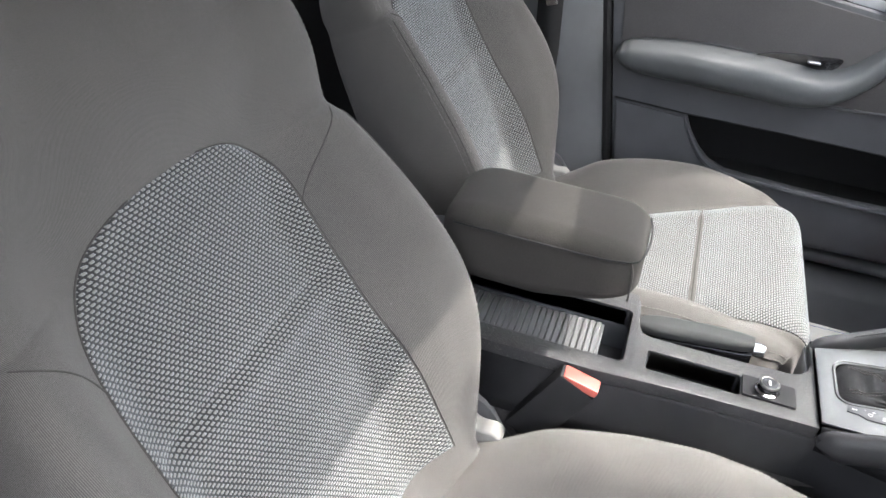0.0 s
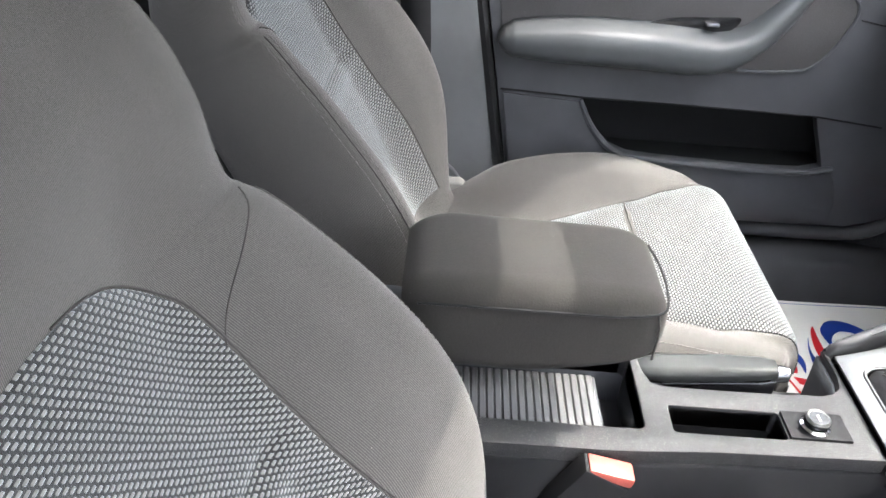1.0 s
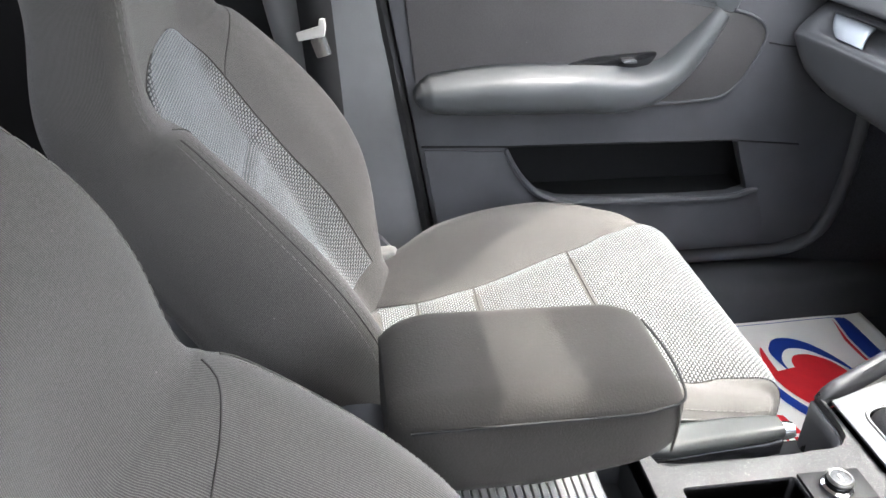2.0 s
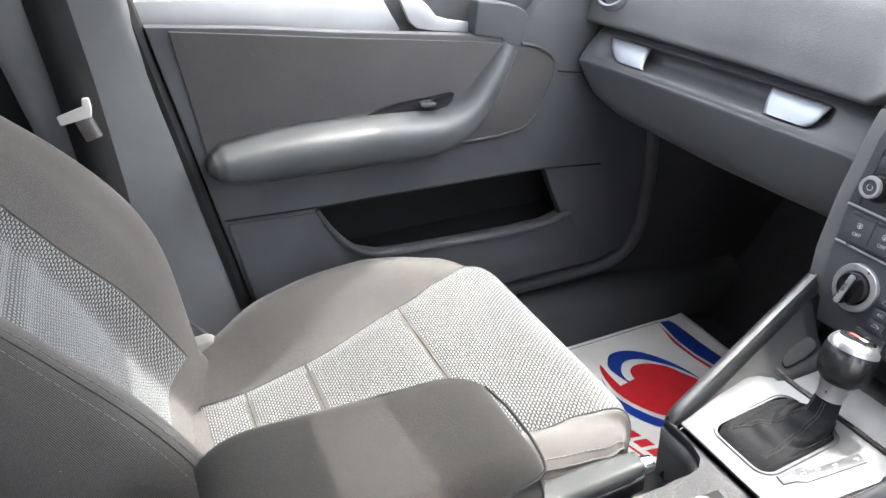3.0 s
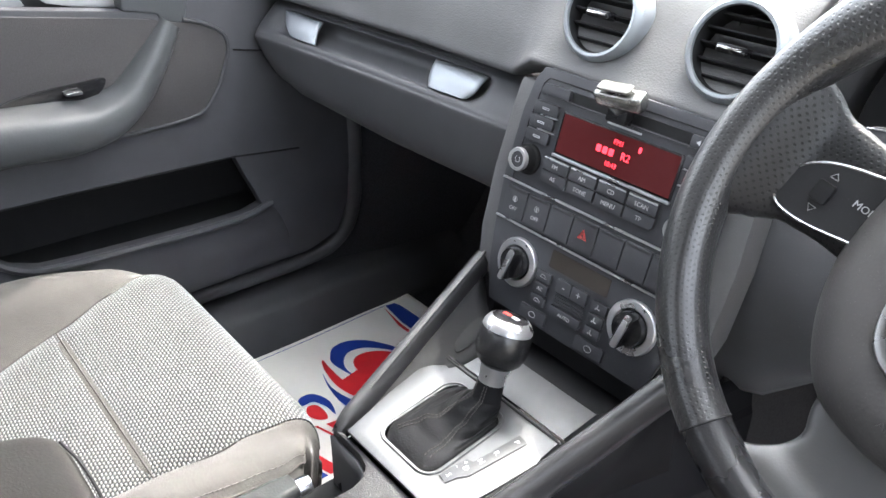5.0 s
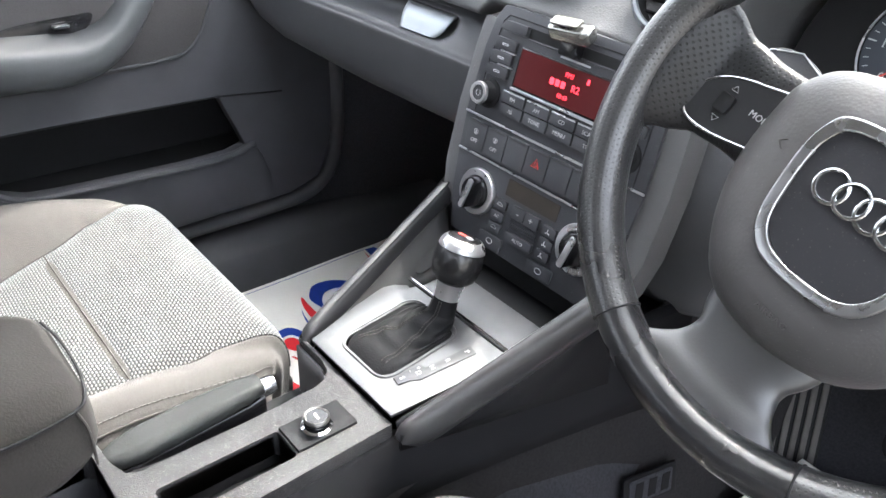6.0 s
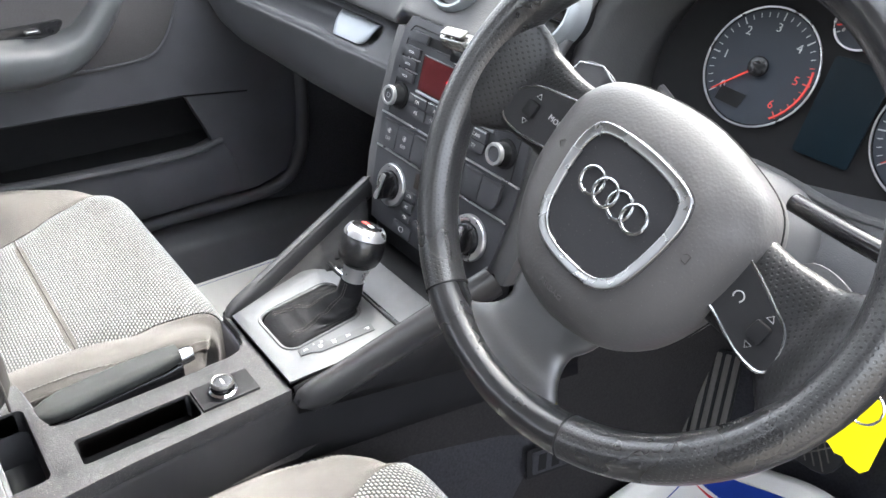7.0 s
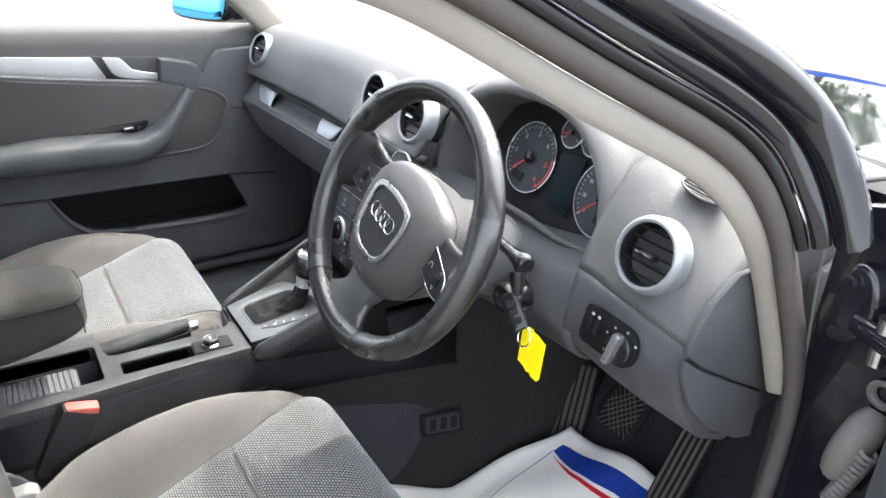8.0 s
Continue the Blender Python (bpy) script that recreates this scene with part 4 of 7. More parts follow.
# cloth inset behind the armrest
ins = [(-0.632, 1.002), (-0.605, 0.80), (-0.57, 0.775), (-0.40, 0.76), (-0.16, 0.772), (-0.107, 0.778), (-0.072, 0.788), (-0.045, 0.822), (-0.024, 0.875), (-0.030, 0.905), (-0.06, 0.924), (-0.10, 0.928), (-0.125, 0.934), (-0.17, 0.942), (-0.295, 0.958), (-0.40, 0.971), (-0.524, 0.988)]
part("cloth_inset", prism(ins, 0.004, YZ((-0.7005, 0, 0)), 0.003), DOORCLOTH, door, "plain dark cloth inset")
part("inset_rim", tube(spline([(-0.697, a, b) for a, b in ((-0.21, 0.777), (-0.15, 0.778), (-0.107, 0.781), (-0.074, 0.790), (-0.047, 0.822), (-0.026, 0.875), (-0.030, 0.903), (-0.059, 0.922), (-0.090, 0.931))], 30), 0.0030, 8), DOORP, door)
# silver strip and handle
part("silver_strip", prism([(-0.675, 1.003), (-0.675, 1.038), (-0.312, 1.012), (-0.285, 0.963), (-0.30, 0.961)][::-1], 0.008, YZ((-0.746, 0, 0)), 0.002), DOORALU, door, "brushed aluminium trim strip")
part("handle_cup", prism([(-0.300, 0.957), (-0.150, 0.944), (-0.150, 1.000), (-0.312, 1.0125)], 0.006, YZ((-0.752, 0, 0)), 0.002), DARK, door)
pull = [(-0.290, 1.012), (-0.254, 1.009), (-0.242, 0.998), (-0.229, 0.981), (-0.207, 0.974), (-0.155, 0.964), (-0.155, 0.949), (-0.231, 0.959), (-0.262, 0.966), (-0.274, 0.976)]
part("door_handle", prism(pull[::-1], 0.012, YZ((-0.735, 0, 0)), 0.003), DOORALU, door, "silver inner door handle")
hous = [(-0.170, 1.005), (-0.175, 0.957), (-0.174, 0.951), (-0.126, 0.942), (-0.123, 0.932), (-0.090, 0.920), (-0.083, 0.938), (-0.076, 0.967), (-0.083, 0.982), (-0.099, 0.991), (-0.127, 0.998)]
part("handle_surround", prism(hous, 0.034, YZ((-0.732, 0, 0)), 0.004, 4), ARMSKIN, door)
# armrest running up into the pull
arm = spline([(-0.680, -0.612, 0.806), (-0.674, -0.595, 0.806), (-0.670, -0.56, 0.807), (-0.668, -0.45, 0.810), (-0.668, -0.34, 0.808), (-0.668, -0.285, 0.805), (-0.670, -0.236, 0.809), (-0.679, -0.187, 0.832), (-0.694, -0.142, 0.880), (-0.712, -0.107, 0.927)], 64)
ws_ = [(0, 0.14), (2, 0.32), (5, 0.52), (10, 0.74), (20, 0.97), (34, 0.98), (42, 0.84), (50, 0.66), (63, 0.56)]
ridge = [(0.043, -0.032), (0.040, -0.006), (0.034, 0.014), (0.027, 0.026), (0.016, 0.031), (0.002, 0.031), (-0.014, 0.026), (-0.026, 0.016), (-0.033, 0.002), (-0.035, -0.016), (-0.035, -0.032)]
rows = []
for k, p in enumerate(arm):
    t = (arm[min(k + 1, 63)] - arm[max(k - 1, 0)]).normalized()
    a = t.cross(Vector((1, 0, 0))).normalized()
    a = a if a.z > 0 else -a
    wd = lerp_key(ws_, k)
    rows.append([p + a * (u * wd) + Vector((v * (0.5 + 0.5 * wd), 0, 0)) for u, v in [(q.x, q.y) for q in spline([(u, v, 0) for u, v in ridge], 33)]])
part("armrest", sheet(rows, close_u=True, caps=True), ARMSKIN, door, "soft grey armrest with pull")
part("switch_plate", prism(blob([(-0.375, 0.840), (-0.30, 0.836), (-0.235, 0.842), (-0.215, 0.866), (-0.25, 0.866), (-0.33, 0.859)], 36), 0.004, YZ((-0.693, 0, 0)), 0.001), GLOSS, door)
part("window_switch", box((-0.684, -0.262, 0.855), (0.014, 0.022, 0.004), 0.0015), BUTTON, door)
part("switch_trim", tube([(-0.677, -0.272, 0.857), (-0.677, -0.252, 0.858)], 0.0011, 6), CHROME, door, "small chrome switch edge")
# seal round the rear edge of the door
part("door_seal", tube(spline([(-0.715, door_rear(z) - 0.012, z) for z in (0.42, 0.55, 0.7, 0.85, 1.0, 1.06)], 24), 0.012, 8), SEAL, door)
# frame of the side window and the mirror outside
part("window_frame", tube(spline([(-0.765, 0.10, 1.07), (-0.735, 0.00, 1.17), (-0.66, -0.16, 1.29), (-0.63, -0.40, 1.36), (-0.62, -0.66, 1.365)], 24), 0.016, 8), SEAL, door)
mirror = thing("wing_mirror", "black wing mirror with blue glass outside the passenger window", "wing mirror", (-0.95, 0.02, 1.05))
MN = Vector((0.55, -0.82, 0.17)).normalized()
MC = Vector((-0.955, 0.005, 1.103))
mout = [(-0.085, -0.052), (0.060, -0.056), (0.088, -0.030), (0.086, 0.030), (0.06, 0.060), (-0.07, 0.062), (-0.100, 0.0)]
part("mirror_housing", prism(blob(mout, 42), 0.085, frame_of(MC - MN * 0.086, (0.83, 0.55, 0), MN), 0.02, 3), PAINT, mirror)
part("mirror_glass", prism(blob([(x * 0.9, y * 0.88) for x, y in mout], 42), 0.003, frame_of(MC, (0.83, 0.55, 0), MN), 0.001), metal("blue_mirror_glass", (0.10, 0.42, 0.78), 0.02), mirror, "blue-tinted mirror glass")
part("mirror_arm", tube([(-0.89, 0.09, 1.06), (-0.83, 0.10, 1.06), (-0.77, 0.11, 1.06)], 0.022, 10), PAINT, mirror)

# ---- dashboard ----
dash = thing("dashboard", "dark grey soft plastic dashboard of a right-hand-drive car", "dashboard", (0, 0.25, 0.75))
SEC = {
    -0.72: [(0.30, 1.00), (0.22, 1.055), (0.15, 1.068), (0.10, 1.060), (0.065, 1.035), (0.045, 1.00), (0.036, 0.97), (0.034, 0.955), (0.06, 0.950)],
    -0.60: [(0.52, 1.03), (0.36, 1.075), (0.22, 1.088), (0.13, 1.078), (0.085, 1.050), (0.060, 1.010), (0.048, 0.975), (0.046, 0.957), (0.07, 0.952)],
    -0.35: [(0.64, 1.03), (0.44, 1.080), (0.26, 1.098), (0.15, 1.090), (0.10, 1.060), (0.078, 1.015), (0.066, 0.975), (0.064, 0.957), (0.085, 0.952)],
    -0.175: [(0.65, 1.03), (0.44, 1.080), (0.26, 1.100), (0.15, 1.092), (0.105, 1.062), (0.080, 1.018), (0.066, 0.975), (0.064, 0.957), (0.085, 0.952)],
    -0.138: [(0.66, 1.03), (0.44, 1.082), (0.26, 1.102), (0.16, 1.094), (0.11, 1.066), (0.078, 1.028), (0.055, 0.998), (0.046, 0.983), (0.07, 0.968)],
    0.00: [(0.66, 1.03), (0.44, 1.082), (0.26, 1.102), (0.16, 1.094), (0.11, 1.066), (0.078, 1.028), (0.055, 0.998), (0.046, 0.983), (0.07, 0.968)],
    0.115: [(0.66, 1.03), (0.44, 1.082), (0.26, 1.102), (0.16, 1.094), (0.11, 1.066), (0.078, 1.028), (0.055, 0.998), (0.046, 0.983), (0.07, 0.968)],
}


def dash_section(x, table):
    ks = sorted(table)
    if x <= ks[0]:
        return table[ks[0]]
    for a, b in zip(ks, ks[1:]):
        if x <= b:
            u = (x - a) / (b - a)
            return [(p[0] + (q[0] - p[0]) * u, p[1] + (q[1] - p[1]) * u) for p, q in zip(table[a], table[b])]
    return table[ks[-1]]


def loft_x(table, x0, x1, n, m=40, j0=0, j1=None):
    rows = []
    for k in range(n + 1):
        x = x0 + (x1 - x0) * k / n
        rows.append([(x, v.x, v.y) for v in spline([(a, b, 0) for a, b in dash_section(x, table)], m)[j0:j1]])
    return sheet(rows)


part("dash_top", loft_x(SEC, -0.715, 0.115, 40), DASH, dash, "soft grained upper pad", solid=0.012)
SECD = {
    0.535: [(0.50, 1.03), (0.36, 1.085), (0.24, 1.105), (0.16, 1.085), (0.12, 1.045), (0.095, 1.0), (0.075, 0.95), (0.062, 0.90), (0.060, 0.86), (0.09, 0.82), (0.16, 0.79)],
    0.58: [(0.46, 1.03), (0.34, 1.075), (0.23, 1.092), (0.155, 1.078), (0.11, 1.042), (0.085, 0.995), (0.067, 0.95), (0.055, 0.90), (0.060, 0.855), (0.09, 0.815), (0.16, 0.785)],
    0.64: [(0.40, 1.03), (0.30, 1.060), (0.22, 1.075), (0.155, 1.062), (0.11, 1.030), (0.082, 0.985), (0.066, 0.945), (0.056, 0.90), (0.065, 0.85), (0.10, 0.805), (0.17, 0.775)],
    0.695: [(0.33, 1.01), (0.27, 1.035), (0.22, 1.042), (0.165, 1.025), (0.12, 0.995), (0.092, 0.96), (0.076, 0.93), (0.070, 0.89), (0.085, 0.84), (0.12, 0.79), (0.18, 0.76)],
}
part("dash_end", loft_x(SECD, 0.506, 0.697, 18, 44, 0, 27), DASH, dash, "driver's end of the upper pad", solid=0.012)
part("lower_panel", loft_x(SECD, 0.506, 0.697, 18, 44, 26, None), DARK, dash, "dark lower panel at the driver's end", solid=0.012)
part("end_cap", prism([(y_, z_) for y_, z_ in SECD[0.695]] + [(0.30, 0.80)], 0.008, frame_of((0.690, 0, 0), (0, 1, 0), (1, 0, 0)), 0.002), DARK, dash)
# side cover of the driver's end, in two parts that meet at a shallow groove; the darker plastic stands in for its shade
YZR = frame_of((0.700, 0, 0), (0, 1, 0), (1, 0, 0))
part("end_cover", prism([(0.062, 0.930), (0.092, 0.906), (0.173, 0.858), (0.225, 0.830), (0.225, 1.0), (0.19, 1.022), (0.123, 1.018), (0.088, 0.990), (0.066, 0.955)], 0.010, YZR, 0.004), DARK, dash)
part("end_cover", prism([(0.060, 0.925), (0.062, 0.900), (0.085, 0.852), (0.13, 0.805), (0.19, 0.765), (0.225, 0.755), (0.225, 0.826), (0.173, 0.854), (0.092, 0.902)], 0.008, YZR, 0.004), DARK, dash)

# hood over the dials
HX, HZ = 0.318, 0.955
lip = []
for k in range(41):
    a = math.pi * (-0.08 + 1.16 * k / 40)
    c, s = math.cos(a), math.sin(a)
    x = HX + (0.176 if c > 0 else -0.205) * (abs(c) ** 0.85)
    z = HZ + 0.160 * (abs(s) ** 0.8) * (1 if s > 0 else -1)
    lip.append(Vector((x, 0.105 + 0.03 * max(0, s), z)))
rows = []
for q in lip:
    d = Vector((q.x - HX, 0, q.z - HZ))
    u = d.normalized()
    r0 = [q + u * -0.024 + Vector((0, 0.11, 0)), q + u * -0.008 + Vector((0, 0.04, 0)), q + Vector((0, 0.004, 0)), q + u * 0.008 + Vector((0, -0.006, 0)), q + u * 0.020 + Vector((0, -0.004, 0)), q + u * 0.033 + Vector((0, 0.02, 0.0)), q + u * 0.044 + Vector((0, 0.09, -0.006)), q + u * 0.075 + Vector((0, 0.28, -0.060))]
    rows.append(spline(r0, 28))
part("hood", sheet(rows), DASH, dash, "arched hood over the dials", solid=0.004)
part("deck", sheet([[(x, y, 1.062 - 0.09 * (y - 0.28) - 0.10 * max(0.0, x - 0.5)) for y in (0.27, 0.38, 0.50, 0.62)] for x in (0.10, 0.25, 0.40, 0.52, 0.60)]), DASH, dash, solid=0.008)
# knee panel and column tunnel below the dials
SECK = {0.10: [(0.10, 0.96), (0.075, 0.93), (0.058, 0.88), (0.055, 0.82), (0.068, 0.75), (0.10, 0.70)], 0.165: [(0.13, 0.95), (0.085, 0.925), (0.062, 0.875), (0.058, 0.815), (0.072, 0.755), (0.10, 0.705)], 0.225: [(0.17, 0.94), (0.10, 0.92), (0.067, 0.872), (0.062, 0.825), (0.08, 0.782), (0.14, 0.752)], 0.30: [(0.20, 0.935), (0.11, 0.915), (0.07, 0.87), (0.065, 0.83), (0.09, 0.79), (0.17, 0.76)], 0.52: [(0.14, 0.96), (0.085, 0.92), (0.062, 0.87), (0.062, 0.845), (0.09, 0.81), (0.17, 0.785)]}
part("knee_panel", loft_x(SECK, 0.10, 0.52, 24), DARK, dash, solid=0.01)
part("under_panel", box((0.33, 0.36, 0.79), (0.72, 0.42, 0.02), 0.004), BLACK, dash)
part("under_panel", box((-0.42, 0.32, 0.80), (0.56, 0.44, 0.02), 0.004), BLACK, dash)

# glovebox, with its grip rail and two silver ends
def gy(x):
    return lerp_key([(-0.69, 0.030), (-0.6, 0.036), (-0.4, 0.050), (-0.15, 0.060)], x)


def glovebox_section(x, q, low):
    """Lid section at x: overhang, grip recess of depth q (0 to 1), lip and belly."""
    g = gy(x) + 0.022 * max(0.0, (-0.678 - x) / 0.019) ** 2.5
    shell = [(0.036, 0.951), (0.027, 0.945), (0.020, 0.940)]
    recess = [((0.012, 0.932), (0.034, 0.934)), ((0.004, 0.924), (0.030, 0.917)), ((-0.003, 0.917), (0.006, 0.9105))]
    shell += [(a[0] + (c[0] - a[0]) * q, a[1] + (c[1] - a[1]) * q) for a, c in recess]
    shell += [(-0.009, 0.9095), (-0.0135, 0.903), (-0.015, 0.890)]
    return [(g + a, z) for a, z in shell] + low


GB = {}
FOOT = [(-0.697, 0.884), (-0.690, 0.868), (-0.676, 0.850), (-0.650, 0.836), (-0.60, 0.825), (-0.40, 0.817), (-0.145, 0.822)]
for gx, q in ((-0.697, 0.0), (-0.694, 0.0), (-0.690, 0.0), (-0.684, 0.0), (-0.676, 0.0), (-0.66, 0.0), (-0.645, 0.3), (-0.625, 0.8), (-0.60, 1.0), (-0.40, 1.0), (-0.26, 1.0), (-0.235, 0.8), (-0.212, 0.0), (-0.145, 0.0)):
    fz = lerp_key(FOOT, gx)
    fy = lerp_key([(-0.697, 0.056), (-0.690, 0.040), (-0.66, 0.036), (-0.60, 0.040), (-0.40, 0.053), (-0.145, 0.056)], gx)
    GB[gx] = glovebox_section(gx, q, [(fy, fz), (0.095, fz - 0.024), (0.15, fz - 0.030)])
part("glovebox_lid", loft_x(GB, -0.697, -0.145, 80, 60), DARK, dash, "dark closed glovebox lid", solid=0.008)


def glovebox_grip(t0, t1, b0, b1, outer):
    """Silver end of the grip recess: a bowed plate from t0..t1 above to b0..b1 below, its outer foot rounded off."""
    rows = []
    for k in range(17):
        v = k / 16
        bow = 0.0030 * math.sin(math.pi * v)
        x0, x1 = t0 + (b0 - t0) * v, t1 + (b1 - t1) * v
        cut = 0.016 * (1 - math.sqrt(max(0.0, 1 - max(0.0, (v - 0.55) / 0.45) ** 2)))
        x0, x1 = (x0 + cut, x1) if outer < 0 else (x0, x1 - cut)
        row = []
        for j in range(15):
            x = x0 + (x1 - x0) * j / 14
            e = min(j, 14 - j, k * 2, 32 - 2 * k)
            row.append((x, gy(x) + 0.0175 - 0.0270 * v - bow + (0.0035, 0.0008)[e] if e < 2 else gy(x) + 0.0175 - 0.0270 * v - bow, 0.9385 - 0.0275 * v + 0.6 * bow))
        rows.append(row)
    return part("glovebox_grip", sheet(rows), GRIP, dash, "satin silver grip", solid=0.003)


glovebox_grip(-0.318, -0.227, -0.302, -0.228, 1)
glovebox_grip(-0.649, -0.554, -0.607, -0.537, -1)
# round vents


def air_vent(c, nrm, r=0.052):
    v = thing("air_vent", "round black air vent in a knurled silver ring", "air vent", c, "dashboard air vents")
    m = frame_of(c, Vector((1, 0, 0)) - nrm * nrm.x, nrm)
    ring = part("ring", revolve([(r * 0.80, -0.012), (r * 0.80, 0.004), (r * 0.82, 0.0065), (r * 0.88, 0.0070), (r * 0.97, 0.0030), (r * 1.0, -0.003), (r * 1.0, -0.02)], m, 96), GRIP, v, "knurled satin silver ring")
    for k in range(72):
        a = 2 * math.pi * k / 72
        part("knurl", tube([m @ Vector((r * 0.895 * math.cos(a), r * 0.895 * math.sin(a), 0.0066)), m @ Vector((r * 1.003 * math.cos(a), r * 1.003 * math.sin(a), -0.002))], 0.0005, 4), GRIP, ring)
    part("duct", revolve([(r * 0.80, 0.004), (r * 0.78, 0.0), (r * 0.77, -0.012), (r * 0.76, -0.05), (0.0, -0.05)], m, 40), BLACK, v)
    for k in range(-2, 3):
        y = k * r * 0.29
        half = math.sqrt(max(0, (r * 0.77) ** 2 - y * y))
        b = box((0, 0, 0), (2 * half, 0.0024, 0.013), 0.0008, 1)
        b.transform(m @ Matrix.Translation((0, y, -0.007)) @ Matrix.Rotation(radians(-16), 4, "X"))
        part("slat", b, FLANK, v)
    for k in (-1, 0, 1):
        b = box((k * r * 0.38, 0, -0.03), (0.0015, r * 1.35, 0.012), 0.0004, 1)
        b.transform(m)
        part("blade", b, BUTTON, v)
    b = box((0, 0, 0.002), (r * 0.62, 0.0085, 0.014), 0.003, 2)
    b.transform(m)
    tab = part("slider", b, GLOSS, v)
    b = box((0, 0.0, 0.010), (r * 0.5, 0.003, 0.002), 0.001, 2)
    b.transform(m)
    part("slider_trim", b, CHROME, tab, "chrome slider trim")
    return v


air_vent(Vector((-0.067, 0.069, 1.0415)), Vector((0, -1, 0.30)).normalized(), 0.046)
air_vent(Vector((0.077, 0.068, 1.0395)), Vector((0, -1, 0.30)).normalized(), 0.046)
air_vent(Vector((-0.655, 0.056, 1.020)), Vector((0.12, -1, 0.42)).normalized(), 0.042)
air_vent(Vector((0.618, 0.074, 1.015)), Vector((0.05, -1, 0.35)).normalized(), 0.047)

# centre stack: frame, radio, switch row, heater panel; all on one leaning plane
SO = Vector((0, 0.012, 0.85))
SUP = Vector((0, 0.24, 1)).normalized()
SN = Vector((0, -1, 0.24)).normalized()
SM = frame_of(SO, (1, 0, 0), SN)


def on_stack(x, h, d=0.0):
    """A point of the stack: x across, h up from the hazard switch, d out of the face."""
    return SO + Vector((x, 0, 0)) + SUP * h + SN * d


frm = [(-0.138, -0.10), (-0.148, -0.05), (-0.150, 0.02), (-0.146, 0.09), (-0.142, 0.122), (0.142, 0.122), (0.146, 0.09), (0.150, 0.02), (0.148, -0.05), (0.138, -0.10)]
part("stack_frame", prism(frm[::-1], 0.04, SM @ Matrix.Translation((0, 0, -0.044)), 0.006), DASH, dash)

# ---- centre console ----
SLATGREY = plain("shutter_slat", (0.065, 0.065, 0.067), 0.45, 0.4, 0.15, 60)
con = thing("centre_console", "dark grained plastic centre console with worn edges", "centre console", (0, -0.4, 0.45))
ZT = 0.676
XY = frame_of((0, 0, ZT - 0.03), (1, 0, 0), (0, 0, 1))
REC_EDGE = [(-0.086, -0.2415), (-0.040, -0.2415), (-0.024, -0.246), (-0.014, -0.256), (-0.010, -0.270), (-0.010, -0.290), (-0.008, -0.306), (-0.007, -0.380), (-0.007, -0.440), (-0.012, -0.451), (-0.030, -0.457), (-0.092, -0.464)]
outl = [(0.075, -0.237), (-0.086, -0.237)] + REC_EDGE + [(-0.090, -0.78), (0.088, -0.78), (0.086, -0.50), (0.079, -0.40)]
bin_hole = rrect(-0.052, -0.75, 0.055, -0.468, 0.008)
slot_hole = rrect(0.020, -0.440, 0.056, -0.327, 0.004)
part("console_top", prism(outl, 0.03, XY, 0.004, 2, holes=[bin_hole, slot_hole]), CONSOLE, con)
part("recess_wall", sheet([[(x, y + d, z) for x, y in REC_EDGE] for z, d in ((ZT - 0.010, 0.0), (0.645, 0.001), (0.60, 0.002), (0.58, 0.003))]), DARK, con, "dark wall of the lever recess", solid=0.003)
part("recess_floor", box((-0.050, -0.35, 0.598), (0.084, 0.225, 0.006), 0.002), BLACK, con)
part("recess_kerb", tube(spline([(-0.012, -0.300, 0.662), (-0.0135, -0.36, 0.664), (-0.014, -0.42, 0.664), (-0.020, -0.444, 0.662)], 16), 0.0035, 8), FLANK, con)


def well(x0, y0, x1, y1, z0, z1, name, mat, label="", t=0.002):
    bm = box(((x0 + x1) / 2, (y0 + y1) / 2, z0), (x1 - x0, y1 - y0, t))
    for c, s in (((x0, (y0 + y1) / 2, (z0 + z1) / 2), (t, y1 - y0, z1 - z0)), ((x1, (y0 + y1) / 2, (z0 + z1) / 2), (t, y1 - y0, z1 - z0)), (((x0 + x1) / 2, y0, (z0 + z1) / 2), (x1 - x0, t, z1 - z0)), (((x0 + x1) / 2, y1, (z0 + z1) / 2), (x1 - x0, t, z1 - z0))):
        box(c, s, bm=bm)
    return part(name, bm, mat, con, label, smooth=False)


well(-0.053, -0.751, 0.056, -0.467, 0.605, ZT - 0.004, "storage_bin", DARK)
well(0.019, -0.441, 0.057, -0.326, 0.635, ZT - 0.004, "coin_slot", BLACK)
part("roller_shutter", box((0.0, -0.60, 0.640), (0.10, 0.20, 0.004), 0.001), DARK, con)
for k in range(22):
    part("slat", box((0.0, -0.508 - 0.0085 * k, 0.6435), (0.098, 0.0076, 0.004), 0.0012, 1), SLATGREY, con)
